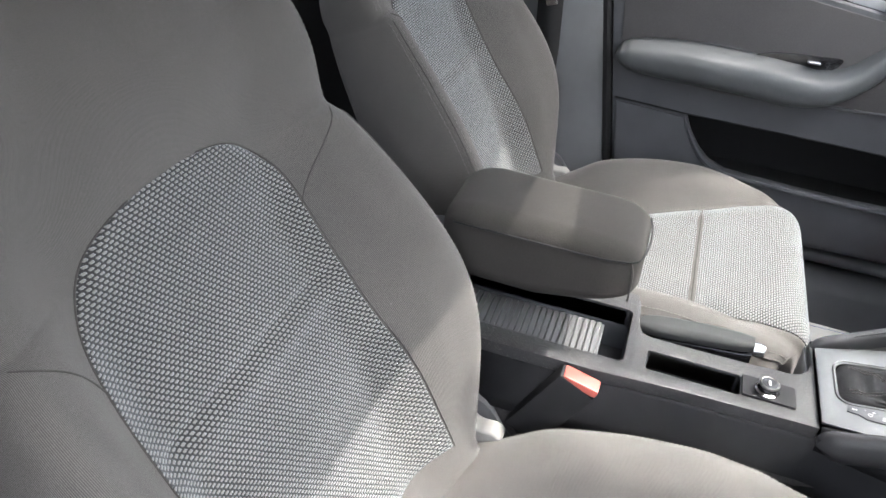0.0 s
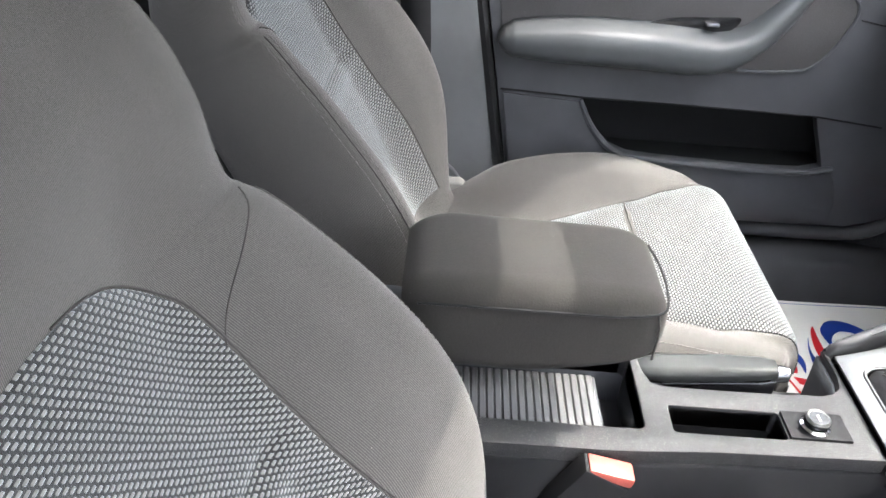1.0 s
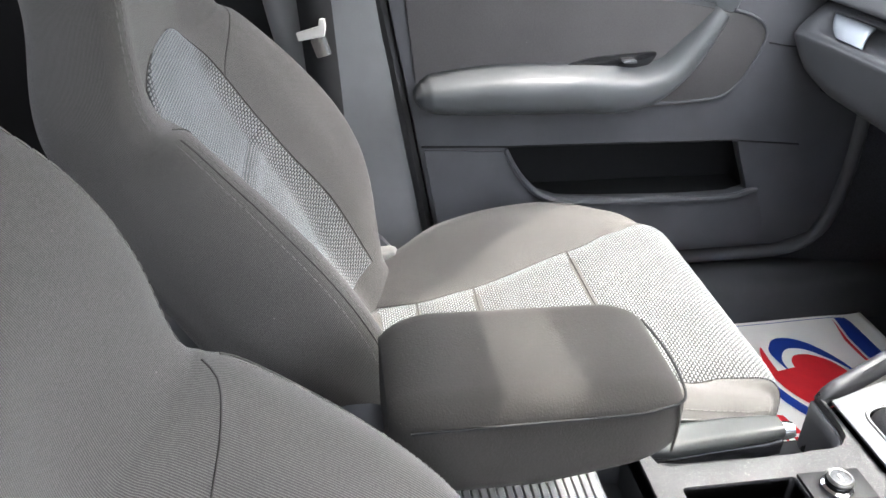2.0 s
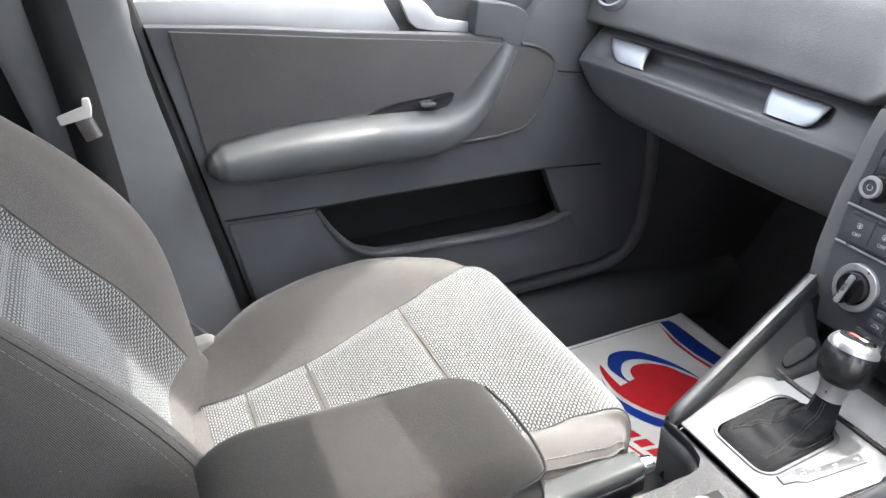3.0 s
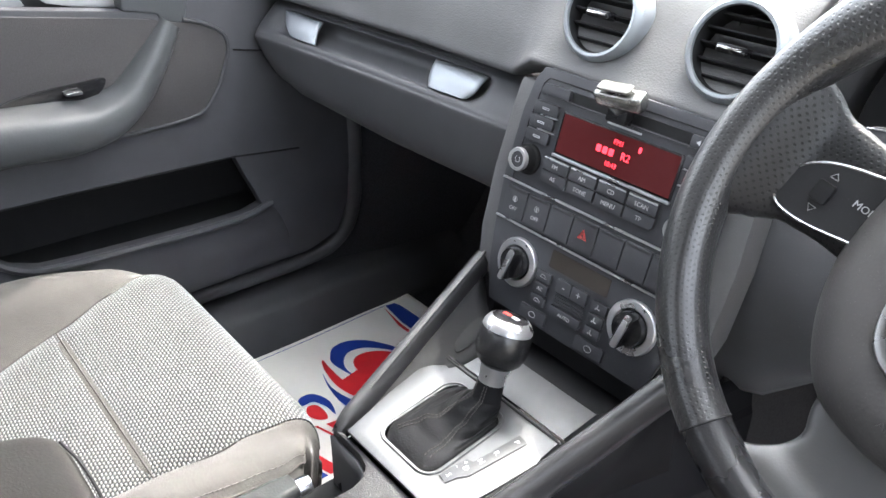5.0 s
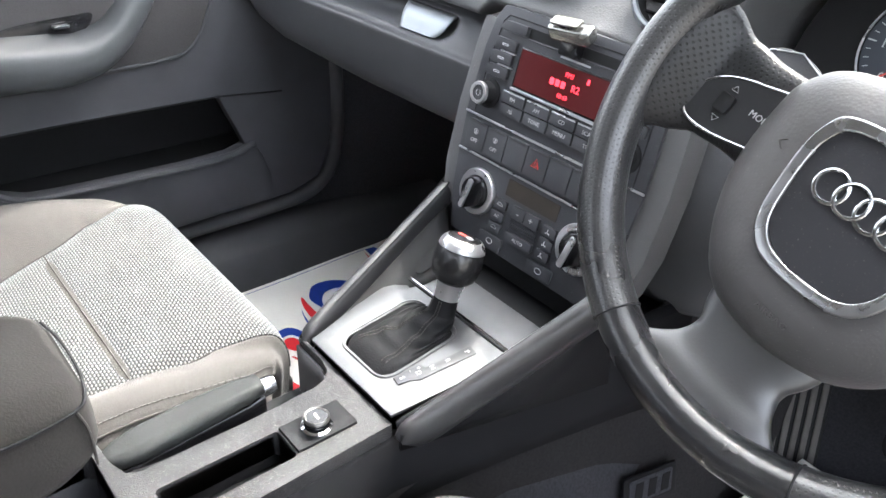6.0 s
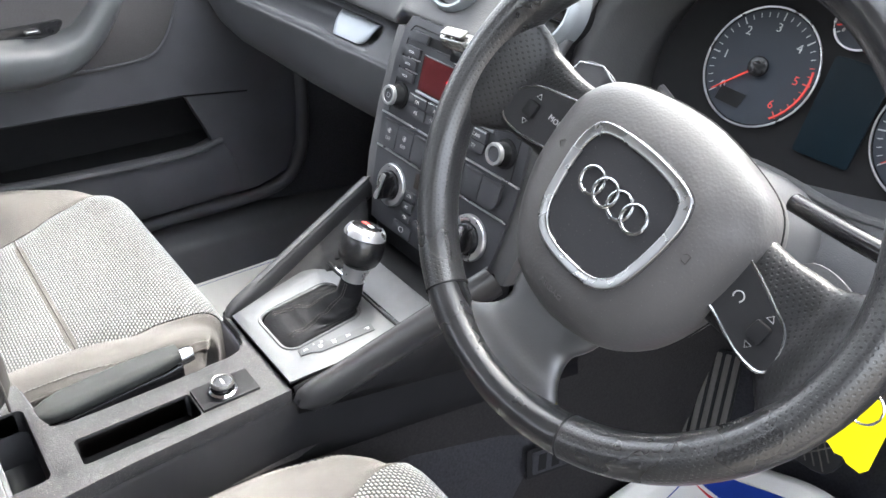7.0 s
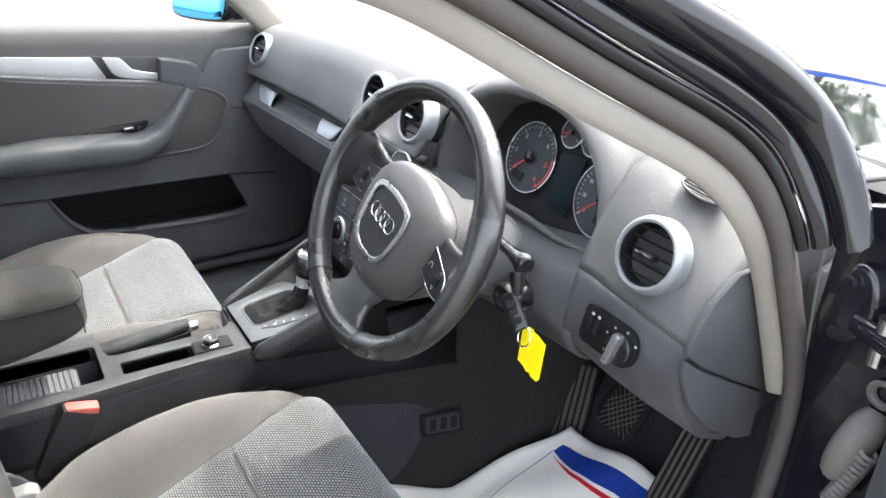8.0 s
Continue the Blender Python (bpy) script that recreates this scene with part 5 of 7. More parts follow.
# flanks down to the tunnel
for sx in (-1, 1):
    rows = []
    for y, x in ((-0.80, 0.088), (-0.50, 0.086), (-0.462, 0.084), (-0.458, 0.084), (-0.40, 0.080), (-0.244, 0.076), (-0.238, 0.076), (-0.10, 0.10), (0.02, 0.125), (0.12, 0.15)):
        zt = 0.664 if y < -0.2 else 0.664 + (y + 0.237) * 0.15
        zt = 0.600 if sx < 0 and -0.46 < y < -0.24 else zt
        rows.append([(sx * (x + o), y, z) for o, z in ((-0.004, zt), (0.002, zt - 0.01), (0.006, zt - 0.04), (0.010, zt - 0.048), (0.013, min(0.60, zt - 0.055)), (0.018, min(0.585, zt - 0.065)))])
    part("side_panel", sheet(rows), FLANK, con, solid=0.006)
    rows = []
    for y, x in ((-0.80, 0.088), (-0.50, 0.086), (-0.40, 0.080), (-0.237, 0.078), (-0.10, 0.096), (0.02, 0.112), (0.12, 0.13), (0.25, 0.15), (0.40, 0.17), (0.50, 0.18)):
        rows.append([(sx * (x + o), y, z) for o, z in ((0.012, 0.60 if y < 0.1 else 0.76), (0.016, 0.58), (0.028, 0.50), (0.042, 0.44), (0.060, 0.36), (0.075, 0.26))])
    part("carpet_flank", sheet(rows), FLANKCARPET, con, "carpeted lower flank, coloured darker for its shade", solid=0.006)
# struts that run up to the dashboard
for sx, top, bot in ((-1, Vector((-0.126, -0.004, 0.770)), Vector((-0.074, -0.240, 0.678))), (1, Vector((0.138, -0.030, 0.785)), Vector((0.080, -0.238, 0.672)))):
    d = (top - bot)
    t = d.normalized()
    prof = [(0.0, 0.002), (0.006, 0.008), (0.013, 0.006), (0.019, -0.006), (0.021, -0.026), (0.015, -0.050), (0.005, -0.056), (0.0, -0.036)]
    path = [bot - t * 0.004] + [bot + d * (k / 10) for k in range(1, 10)] + [top]
    fa = Vector((sx, 0, 0))
    fb = fa.cross(t) * (-sx)
    fb = fb if fb.z > 0 else -fb
    deep = 0.42 if sx < 0 else 0.66
    shape = blob([(a - 0.002, q if q > 0 else q * deep) for a, q in prof], 48)
    rows = []
    for k in range(25):
        u = k / 24
        e = math.sqrt(max(0.02, 1 - max(0.0, 1 - u / 0.10) ** 2))
        rows.append([bot + d * u - t * 0.004 + fa * (0.007 + (a - 0.007) * (0.5 + 0.5 * e)) + fb * (-0.006 + (q + 0.006) * e) for a, q in shape])
    b = sheet(rows, close_u=True, caps=True)
    st = part("strut", b, STRUT, con, "satin grey sloping strut")
    part("strut_edge", tube([p + fb * 0.0060 + fa * 0.0015 for p in path[2:]], 0.0018, 6), STRUT, st)
    # web under the strut
    web = [bot + Vector((0, 0, -0.0)), top, Vector((top.x, top.y + 0.02, 0.66)), Vector((bot.x, bot.y, 0.655))]
    b = bmesh.new()
    v0 = [b.verts.new(p + fa * 0.007) for p in web]
    b.faces.new(v0)
    part("strut_web", b, FLANK, con, solid=0.004)
    # black cheek that slopes from the strut in to the selector plate
    foot0, foot1 = Vector((-0.068, -0.237, 0.683)), Vector((-0.050, -0.055, 0.7105))
    if sx > 0:
        foot0, foot1 = Vector((0.081, -0.237, 0.683)), Vector((0.086, -0.055, 0.7105))
    rows = []
    for k in range(13):
        u = k / 12
        p, q = bot + d * (u * 0.96) + fa * 0.004 - fb * 0.010, foot0.lerp(foot1, u)
        rows.append([p.lerp(q, v) - Vector((0, 0, 0.007)) * math.sin(math.pi * v) for v in (0, 0.2, 0.4, 0.6, 0.8, 1)])
    part("cheek", sheet(rows), FLANK, con, "glossy black cheek under the strut", solid=0.002)
    if sx < 0:
        c, ax = rows[10][3], (rows[12][3] - rows[9][3]).normalized()
        nn = ax.cross(rows[10][5] - rows[10][1]).normalized()
        nn = nn if nn.z > 0 else -nn
        # no hole is cut: a black plate paints the dark of the opening
        part("web_opening_shade", prism(blob([(-0.024, -0.008), (0.0, -0.010), (0.022, -0.006), (0.026, 0.006), (0.008, 0.008), (-0.018, 0.002)], 36), 0.002, frame_of(c + nn * 0.002, ax, nn), 0.0005), BLACK, con, "black plate for the shade of an opening in the cheek")
# gear selector
gear = thing("gear_selector", "automatic gear selector with silver-topped knob and leather gaiter", "gear selector", (0, -0.15, 0.68))
g0, g1 = Vector((0, -0.237, 0.680)), Vector((0, -0.070, 0.704))
GT = (g1 - g0).normalized()
GM = frame_of(g0, (1, 0, 0), Vector((0, -GT.z, GT.y)))
plate = [(-0.066, 0.0), (0.072, 0.0), (0.082, 0.06), (0.090, 0.12), (0.092, 0.160), (0.091, 0.186), (-0.089, 0.186), (-0.090, 0.160), (-0.086, 0.12), (-0.078, 0.06)]
part("surround", prism(plate, 0.004, GM, 0.0015, holes=[rrect(-0.044, 0.022, 0.030, 0.118, 0.014)]), ALU, gear, "brushed aluminium selector surround")
part("surround_rim", tube([GM @ Vector((x, y, 0.004)) for x, y in rrect(-0.047, 0.019, 0.034, 0.121, 0.018, 8)], 0.0016, 6, close=True), ALU, gear)
part("inner_frame", prism(rrect(-0.050, 0.014, 0.040, 0.126, 0.02), 0.002, GM @ Matrix.Translation((0, 0, -0.016)), 0.0, holes=[rrect(-0.036, 0.03, 0.022, 0.11, 0.012)]), BLACK, gear)
part("tray", box((0.0, -0.020, 0.690), (0.22, 0.075, 0.004), 0.001), BLACK, gear, "dark open tray under the heater panel")
KB, KT = Vector((0.004, -0.128, 0.690)), Vector((0.0, -0.092, 0.796))
KD = (KT - KB).normalized()
KM = frame_of(KB, Vector((1, 0, 0)) - KD * KD.x, KD)
L = (KT - KB).length
GAITER_RISE = [(0.0, 0.0), (0.04, 0.16), (0.12, 0.27), (0.35, 0.36), (0.60, 0.52), (0.80, 0.76), (0.92, 0.92), (1.0, 1.0)]
rows = []
for k in range(31):
    u = min(1.0, k / 24)
    ring = []
    for j in range(64):
        a = 2 * math.pi * j / 64
        ca, sa = math.cos(a), math.sin(a)
        base = GM @ Vector((-0.007 + 0.038 * math.copysign(abs(ca) ** 0.5, ca), 0.070 + 0.049 * math.copysign(abs(sa) ** 0.5, sa), 0.0022))
        top = KM @ Vector((0.0150 * ca, 0.0150 * sa, 0.022))
        q = base.lerp(top, u ** 0.85)
        q.z = base.z + (top - base).z * soft_key(GAITER_RISE, u)
        # cross creases and slack between the seams
        sag = math.sin(math.pi * u) ** 0.8 * (0.0014 * math.sin(3 * a + 8 * u) + 0.0016 * math.sin(2 * a - 17 * u) + 0.0010 * math.sin(29 * u + 2 * a))
        q += Vector((ca * 0.4, sa * 0.4, 0.9)) * sag
        if k > 24:
            v = (k - 24) / 6
            q = KM @ Vector(((0.0150 - 0.0022 * v) * ca, (0.0150 - 0.0022 * v) * sa, 0.022 + 0.019 * v))
        ring.append(q)
    rows.append(ring)
part("gaiter", sheet(rows, close_u=True), GAITER, gear, "creased black leather gaiter")
for j in (41, 43, 51, 53):
    stitches(gear, [rows[k][j] + Vector((0, -0.0002, 0.0005)) for k in range(2, 30)], 0.0026, 0.00045, "gaiter_stitching", STITCH)
part("surround_line", tube([GM @ Vector((x, 0.134, 0.0044)) for x in (-0.086, 0.0, 0.090)], 0.0013, 6), BLACK, gear)
part("surround_line", tube([GM @ Vector((x, 0.138, 0.0046)) for x in (-0.086, 0.0, 0.090)], 0.0013, 6), CHROME, gear, "bright chrome line")
part("shaft", revolve([(0.0140, L - 0.085), (0.0128, L - 0.080), (0.0132, L - 0.066), (0.0150, L - 0.056), (0.0165, L - 0.051)], KM, 28), SATIN, gear, "satin silver shaft sleeve")
knob = part("knob", revolve([(0.0125, L - 0.056), (0.017, L - 0.053), (0.0228, L - 0.0470), (0.0256, L - 0.0385), (0.0263, L - 0.0310), (0.0261, L - 0.0245), (0.0252, L - 0.0180), (0.0245, L - 0.0160)], KM, 36), LEATHER, gear, "dark rounded knob")
part("knob_cap", revolve([(0.0240, L - 0.0165), (0.0247, L - 0.0155), (0.0240, L - 0.0120), (0.0222, L - 0.0085), (0.0195, L - 0.0055), (0.0178, L - 0.0048)], KM, 36), SATIN, knob, "satin silver knob cap")
part("knob_badge", revolve([(0.0180, L - 0.0050), (0.0168, L - 0.0040), (0.0, L - 0.0032)], KM, 28), GLOSS, knob)
part("badge_mark", prism(rrect(-0.010, -0.002, -0.001, 0.004, 0.001), 0.0006, KM @ Matrix.Translation((0, 0, L - 0.0036)), 0.0), REDMARK, knob)
part("badge_mark", prism(rrect(0.001, -0.002, 0.009, 0.004, 0.001), 0.0006, KM @ Matrix.Translation((0, 0, L - 0.0036)), 0.0), GREYMARK, knob)

# handbrake
hb = thing("handbrake_lever", "dark handbrake lever lying in its well, with a silver button", "handbrake", (-0.04, -0.37, 0.66))
path = spline([(-0.046, -0.462, 0.664), (-0.044, -0.41, 0.671), (-0.040, -0.36, 0.679), (-0.036, -0.314, 0.686)], 30)
def lever_shell(prof, ends):
    rows = []
    for k, p in enumerate(path):
        e = lerp_key(ends, k)
        rows.append([p + Vector((a * e, 0, b * (e if b > 0 else 0.45 + 0.55 * e))) for a, b in prof])
    return sheet(rows, close_u=True, caps=True)


part("grip", lever_shell(rrect(-0.0175, -0.008, 0.0175, 0.0095, (0.004, 0.004, 0.009, 0.009), 6), [(0, 0.35), (1, 0.62), (3, 0.86), (6, 1.0), (16, 0.98), (25, 0.84), (29, 0.66)]), GRIPSKIN, hb, "grey-black leather grip with a rounded top")
part("lower_shell", lever_shell(rrect(-0.0158, -0.034, 0.0158, -0.0092, (0.006, 0.006, 0.003, 0.003), 4), [(0, 0.40), (1, 0.66), (3, 0.88), (6, 1.0), (25, 0.92), (29, 0.80)]), GLOSS, hb, "glossy black lower shell")
part("button", tube([(-0.036, -0.318, 0.678), (-0.0350, -0.306, 0.6795), (-0.0345, -0.299, 0.6800)], [0.0095, 0.0095, 0.0080], 16), TRIMSILVER, hb, "chrome release button")
part("lever_flank", box((-0.043, -0.385, 0.628), (0.026, 0.13, 0.056), 0.006), DARK, hb)

# lighter socket on its plate
lt = thing("lighter_socket", "black lighter plug in a silver-ringed socket on a square plate", "lighter socket", (0.037, -0.295, 0.677))
part("plate", box((0.0375, -0.294, 0.677), (0.036, 0.062, 0.004), 0.001), FLANK, lt)
lm = Matrix.Translation((0.040, -0.297, 0.679))
part("socket_ring", revolve([(0.0145, 0.0), (0.0145, 0.003), (0.012, 0.0045), (0.0105, 0.003)], lm, 28), CHROME, lt, "chrome socket ring")
part("plug", revolve([(0.0102, 0.0), (0.0102, 0.006), (0.0118, 0.008), (0.0118, 0.0115), (0.0105, 0.0133), (0.008, 0.0138), (0.0, 0.0128)], lm, 28), GLOSS, lt, "dark metal plug")
part("plug_ring", revolve([(0.0118, 0.0110), (0.0122, 0.0128), (0.0108, 0.0143), (0.0095, 0.0138)], lm, 28), metal("worn_nickel", (0.15, 0.147, 0.142), 0.38), lt, "silver plug rim")
part("plug_mark", box((0.040, -0.297, 0.6925), (0.008, 0.0022, 0.0006), 0.0), WHITE, lt)

# folding armrest
ar = thing("folding_armrest_unit", "grey cloth folding centre armrest raised over the console", "armrest", (0, -0.62, 0.72))
rows = []
prof = rrect(-0.072, -0.066, 0.064, 0.040, (0.03, 0.03, 0.024, 0.024), 6)
for k in range(41):
    u = k / 40
    y = -0.715 + 0.240 * u
    z = 0.802 - 0.004 * u
    e = min(1.0, (1 - u) / 0.20, (u + 0.02) / 0.22)
    e = math.sqrt(max(0.0, 1 - (1 - e) ** 2))
    sx = 0.72 + 0.28 * e
    szt = 0.45 + 0.55 * e if u > 0.5 else 0.2 + 0.8 * e
    szb = 0.30 + 0.70 * min(1.0, math.sqrt(max(0.0, (1 - u) / 0.5)))
    rows.append([(-0.004 + (x + 0.004) * sx, y, z + (h * szt if h > 0 else h * szb)) for x, h in prof])
pad = part("pad", sheet(rows, close_u=True, caps=True), ARMCLOTH, ar, "grey cloth pad, coloured darker for its shaded side")
part("seam", tube(spline([(0.0655, -0.70, 0.821), (0.0655, -0.60, 0.821), (0.0655, -0.53, 0.821), (0.063, -0.508, 0.821), (0.0585, -0.488, 0.821)], 30), 0.0013, 6), BLACK, pad)
part("seam", tube(spline([(0.0585, -0.488, 0.821), (0.050, -0.479, 0.8225), (0.02, -0.4735, 0.8225), (-0.02, -0.4735, 0.8225), (-0.05, -0.478, 0.8225)], 30), 0.0013, 6), BLACK, pad)
part("seam", tube(spline([(0.0585, -0.488, 0.821), (0.057, -0.483, 0.80), (0.054, -0.482, 0.765)], 12), 0.0012, 6), STITCH, pad)
part("hinge_post", box((0, -0.735, 0.70), (0.09, 0.05, 0.12), 0.015), DARK, ar)

# ---- steering wheel and column ----
WC = Vector((0.357, -0.124, 1.003))
WUP = Vector((0.249, 0.418, 0.876)).normalized()
WX = Vector((0.965, -0.057, -0.254))
WX = (WX - WUP * WX.dot(WUP)).normalized()
WN = WX.cross(WUP)                      # towards the driver
WM = frame_of(WC, WX, WN)
wheel = thing("steering_wheel", "black leather three-spoke steering wheel with silver trim, turned slightly", "steering wheel", WC)
RIM = 0.172


def rim_arc(a0, a1, n, thick=0.0, name="rim", mat=None, label=""):
    """A length of rim from a0 to a1 degrees, anticlockwise from the wheel's right."""
    rows, uv = [], []
    for k in range(n + 1):
        a = radians(a0 + (a1 - a0) * k / n)
        deg = math.degrees(a) % 360
        # thumb swellings at ten and two
        sw = math.exp(-((deg - 148) / 14) ** 2) + math.exp(-((deg - 32) / 14) ** 2)
        row, ur = [], []
        for j in range(25):
            b = 2 * math.pi * j / 24
            rx, rz = 0.0148 + thick + 0.004 * sw, 0.0168 + thick + 0.002 * sw
            row.append(WM @ Vector(((RIM + rx * math.cos(b)) * math.cos(a), (RIM + rx * math.cos(b)) * math.sin(a), rz * math.sin(b) - 0.006)))
            ur.append((a * RIM, b * 0.016))
        rows.append(row)
        uv.append(ur)
    return part(name, sheet(rows, uv=uv), mat, wheel, label)


rim_arc(34.5, 145, 40, 0.0008, "rim", LEATHER, "smooth black leather upper rim")
rim_arc(145, 244, 40, 0.0012, "rim", PERF, "perforated black leather grip")
rim_arc(244, 297, 30, 0.0008, "rim", LEATHER, "smooth black leather lower rim")
rim_arc(297, 394.5, 40, 0.0012, "rim", PERF, "perforated black leather grip")
for a in (34.5, 145, 244, 297):
    r = radians(a)
    ring = [WM @ Vector(((RIM + 0.0160 * math.cos(b)) * math.cos(r), (RIM + 0.0160 * math.cos(b)) * math.sin(r), 0.0180 * math.sin(b) - 0.006)) for b in [2 * math.pi * j / 24 for j in range(24)]]
    part("rim_seam", tube(ring, 0.0008, 6, close=True), BLACK, wheel)


def wheel_shape(outline, z0, depth, mat, name, label="", bev=0.004, seg=3, parent=None, holes=()):
    return part(name, prism(outline, depth, WM @ Matrix.Translation((0, 0, z0)), bev, seg, holes=holes), mat, parent or wheel, label)


# spokes
for sx in (-1, 1):
    rows, uv = [], []
    for k in range(21):
        u = k / 20
        x = 0.050 + 0.112 * u
        top = lerp_key([(0, 0.036), (0.45, 0.034), (0.70, 0.037), (0.88, 0.047), (1, 0.066)], u)
        low = lerp_key([(0, -0.036), (0.45, -0.031), (0.66, -0.033), (0.86, -0.044), (1, -0.066)], u)
        zc = lerp_key([(0, -0.030), (0.7, -0.0285), (1, -0.008)], u)
        th = lerp_key([(0, 0.010), (0.7, 0.010), (1, 0.013)], u)
        row, ur = [], []
        for j in range(25):
            b = 2 * math.pi * j / 24
            cb, sb = math.cos(b), math.sin(b)
            y = (top + low) / 2 + (top - low) / 2 * math.copysign(abs(cb) ** 0.75, cb)
            row.append(WM @ Vector((sx * x, y, zc + th * math.copysign(abs(sb) ** 0.6, sb))))
            ur.append((x, y))
        rows.append(row)
        uv.append(ur)
    part("spoke", sheet(rows, uv=uv), PERFSPOKE, wheel, "perforated leather side spoke")
    if sx < 0:
        pod = [(-0.072, 0.0195), (-0.100, 0.0170), (-0.121, 0.0105), (-0.134, 0.001), (-0.139, -0.011), (-0.1375, -0.021), (-0.129, -0.0262), (-0.110, -0.0258), (-0.081, -0.0195), (-0.068, -0.016)]
    else:
        pod = [(0.076, 0.0175), (0.092, 0.0155), (0.112, 0.0075), (0.127, 0.0005), (0.134, -0.010), (0.137, -0.024), (0.130, -0.0300), (0.112, -0.0285), (0.088, -0.0205), (0.074, -0.017)]
    pod = blob(pod if sx < 0 else pod[::-1], 54)
    wheel_shape(pod, -0.0225, 0.0062, PODBLACK, "switch_pod", "black switch pod", 0.001)
    part("pod_rim", tube([WM @ Vector((x, y, -0.0170)) for x, y in pod], 0.0013, 8, close=True), TRIMSILVER, wheel, "satin silver pod rim")
SPOKE_W = [(-0.170, 0.074), (-0.164, 0.066), (-0.157, 0.056), (-0.149, 0.0465), (-0.139, 0.0385), (-0.125, 0.0355), (-0.105, 0.043), (-0.05, 0.052)]
SPOKE_Z = [(-0.172, -0.004), (-0.150, -0.009), (-0.135, -0.0155), (-0.105, -0.0215), (-0.05, -0.028)]
rows = []
for k in range(49):
    y = -0.050 - 0.116 * k / 48
    w = soft_key(SPOKE_W, y)
    z = soft_key(SPOKE_Z, y)
    row = []
    for j in range(37):
        a = radians(-125 + 250 * j / 36)
        sa, ca = math.sin(a), math.cos(a)
        row.append(WM @ Vector((w * math.copysign(abs(sa) ** 0.75, sa), y + 0.008 * (k / 48) ** 2 * sa * sa, z + 0.0115 * math.copysign(abs(ca) ** 0.85, ca) - 0.006)))
    rows.append(row)
part("spoke", sheet(rows), SPOKESKIN, wheel, "smooth leather lower spoke", solid=0.004)
for e, q in ((2, 6), (34, 30)):
    stitches(wheel, [rows[k][e].lerp(rows[k][q], 0.5) + WN * 0.0012 for k in range(26, 48)], 0.0030, 0.0006, "spoke_stitching", PALETHREAD)
# airbag cover: a broad soft dome with a level middle
cov = blob([(-0.090, 0.010), (-0.085, 0.035), (-0.062, 0.0545), (0.0, 0.0655), (0.062, 0.0555), (0.085, 0.036), (0.090, 0.010), (0.087, -0.032), (0.073, -0.073), (0.044, -0.1005), (0.0, -0.111), (-0.044, -0.1015), (-0.071, -0.072), (-0.087, -0.032)], 84)
dome = spline([(-0.085, 0.88, 0), (-0.050, 0.985, 0), (-0.032, 1.0, 0), (-0.020, 0.975, 0), (-0.010, 0.915, 0), (-0.002, 0.83, 0), (0.0040, 0.72, 0), (0.0072, 0.60, 0), (0.0080, 0.45, 0), (0.0080, 0.22, 0), (0.0080, 0.02, 0)], 34)
rows = [[WM @ Vector((x * v.y, (y + 0.018) * v.y - 0.018, v.x)) for x, y in cov] for v in dome]
part("airbag_cover", sheet(rows, close_u=True), AIRBAG, wheel, "domed grey airbag cover")
part("cover_seam", tube([WM @ Vector((x * 1.002, y * 1.002, -0.036)) for x, y in cov], 0.0008, 6, close=True), BLACK, wheel)
EMBLEM = plastic("emblem_black", (0.014, 0.014, 0.016), 0.45, 900, 0.0002, 0.2, 0.25)
em = blob([(-0.0470, 0.019), (-0.036, 0.0305), (0.0, 0.0345), (0.036, 0.0305), (0.0470, 0.019), (0.049, -0.003), (0.0435, -0.040), (0.033, -0.0565), (0.015, -0.0628), (-0.015, -0.0628), (-0.033, -0.0565), (-0.0435, -0.040), (-0.049, -0.003)], 78)
em_in = [(x * 0.845, (y + 0.0145) * 0.845 - 0.0145) for x, y in em]
wheel_shape(em, 0.0050, 0.0068, metal("emblem_silver", (0.36, 0.36, 0.365), 0.28, 0.0, 1.0), "emblem_rim", "polished silver emblem frame", 0.0016, 3, holes=[em_in])
wheel_shape([(x * 1.004, y * 1.004) for x, y in em_in], 0.0040, 0.0054, EMBLEM, "emblem_field", "matt black emblem field", 0.0)
for k in range(4):
    cx = (k - 1.5) * 0.0138 - 0.0006
    part("emblem_circle", tube([WM @ Vector((cx + 0.0095 * math.cos(a), -0.0065 + 0.0095 * math.sin(a), 0.0100 + 0.0003 * (k % 2))) for a in [2 * math.pi * j / 36 for j in range(36)]], 0.0015, 8, close=True), TRIMSILVER, wheel, "bright silver circle")
# column shroud
col = thing("steering_column", "dark plastic steering column shroud with stalks", "steering column", (0.357, 0.05, 0.95))
rows = []
for k in range(8):
    u = k / 7
    o = WM @ Vector((0, -0.012 - 0.0 * u, -0.035 - 0.15 * u))
    ring = []
    for j in range(24):
        a = 2 * math.pi * j / 24
        ring.append(o + Vector((1, 0, 0)) * (0.068 + 0.012 * u) * math.copysign(abs(math.cos(a)) ** 0.7, math.cos(a)) + Vector((0, 0.35, 0.93)) * (0.050 + 0.012 * u) * math.copysign(abs(math.sin(a)) ** 0.7, math.sin(a)))
    rows.append(ring)
part("shroud", sheet(rows, close_u=True, caps=True), DARK, col)

# ---- radio, switch row and heater panel in the centre stack ----
def sm(x=0.0, h=0.0, d=0.0):
    return SM @ Matrix.Translation((x, h, d))


def stack_part(name, x0, h0, x1, h1, d0, depth, mat, parent, r=0.002, bev=0.0008, label="", holes=()):
    return part(name, prism(rrect(x0, h0, x1, h1, r, 4), depth, sm(d=d0), bev, 2, holes=holes), mat, parent, label)


def text_on(s, x, h, d, size, mat, parent, name="marking"):
    return words(s, size, sm(x, h, d), mat, parent, name)


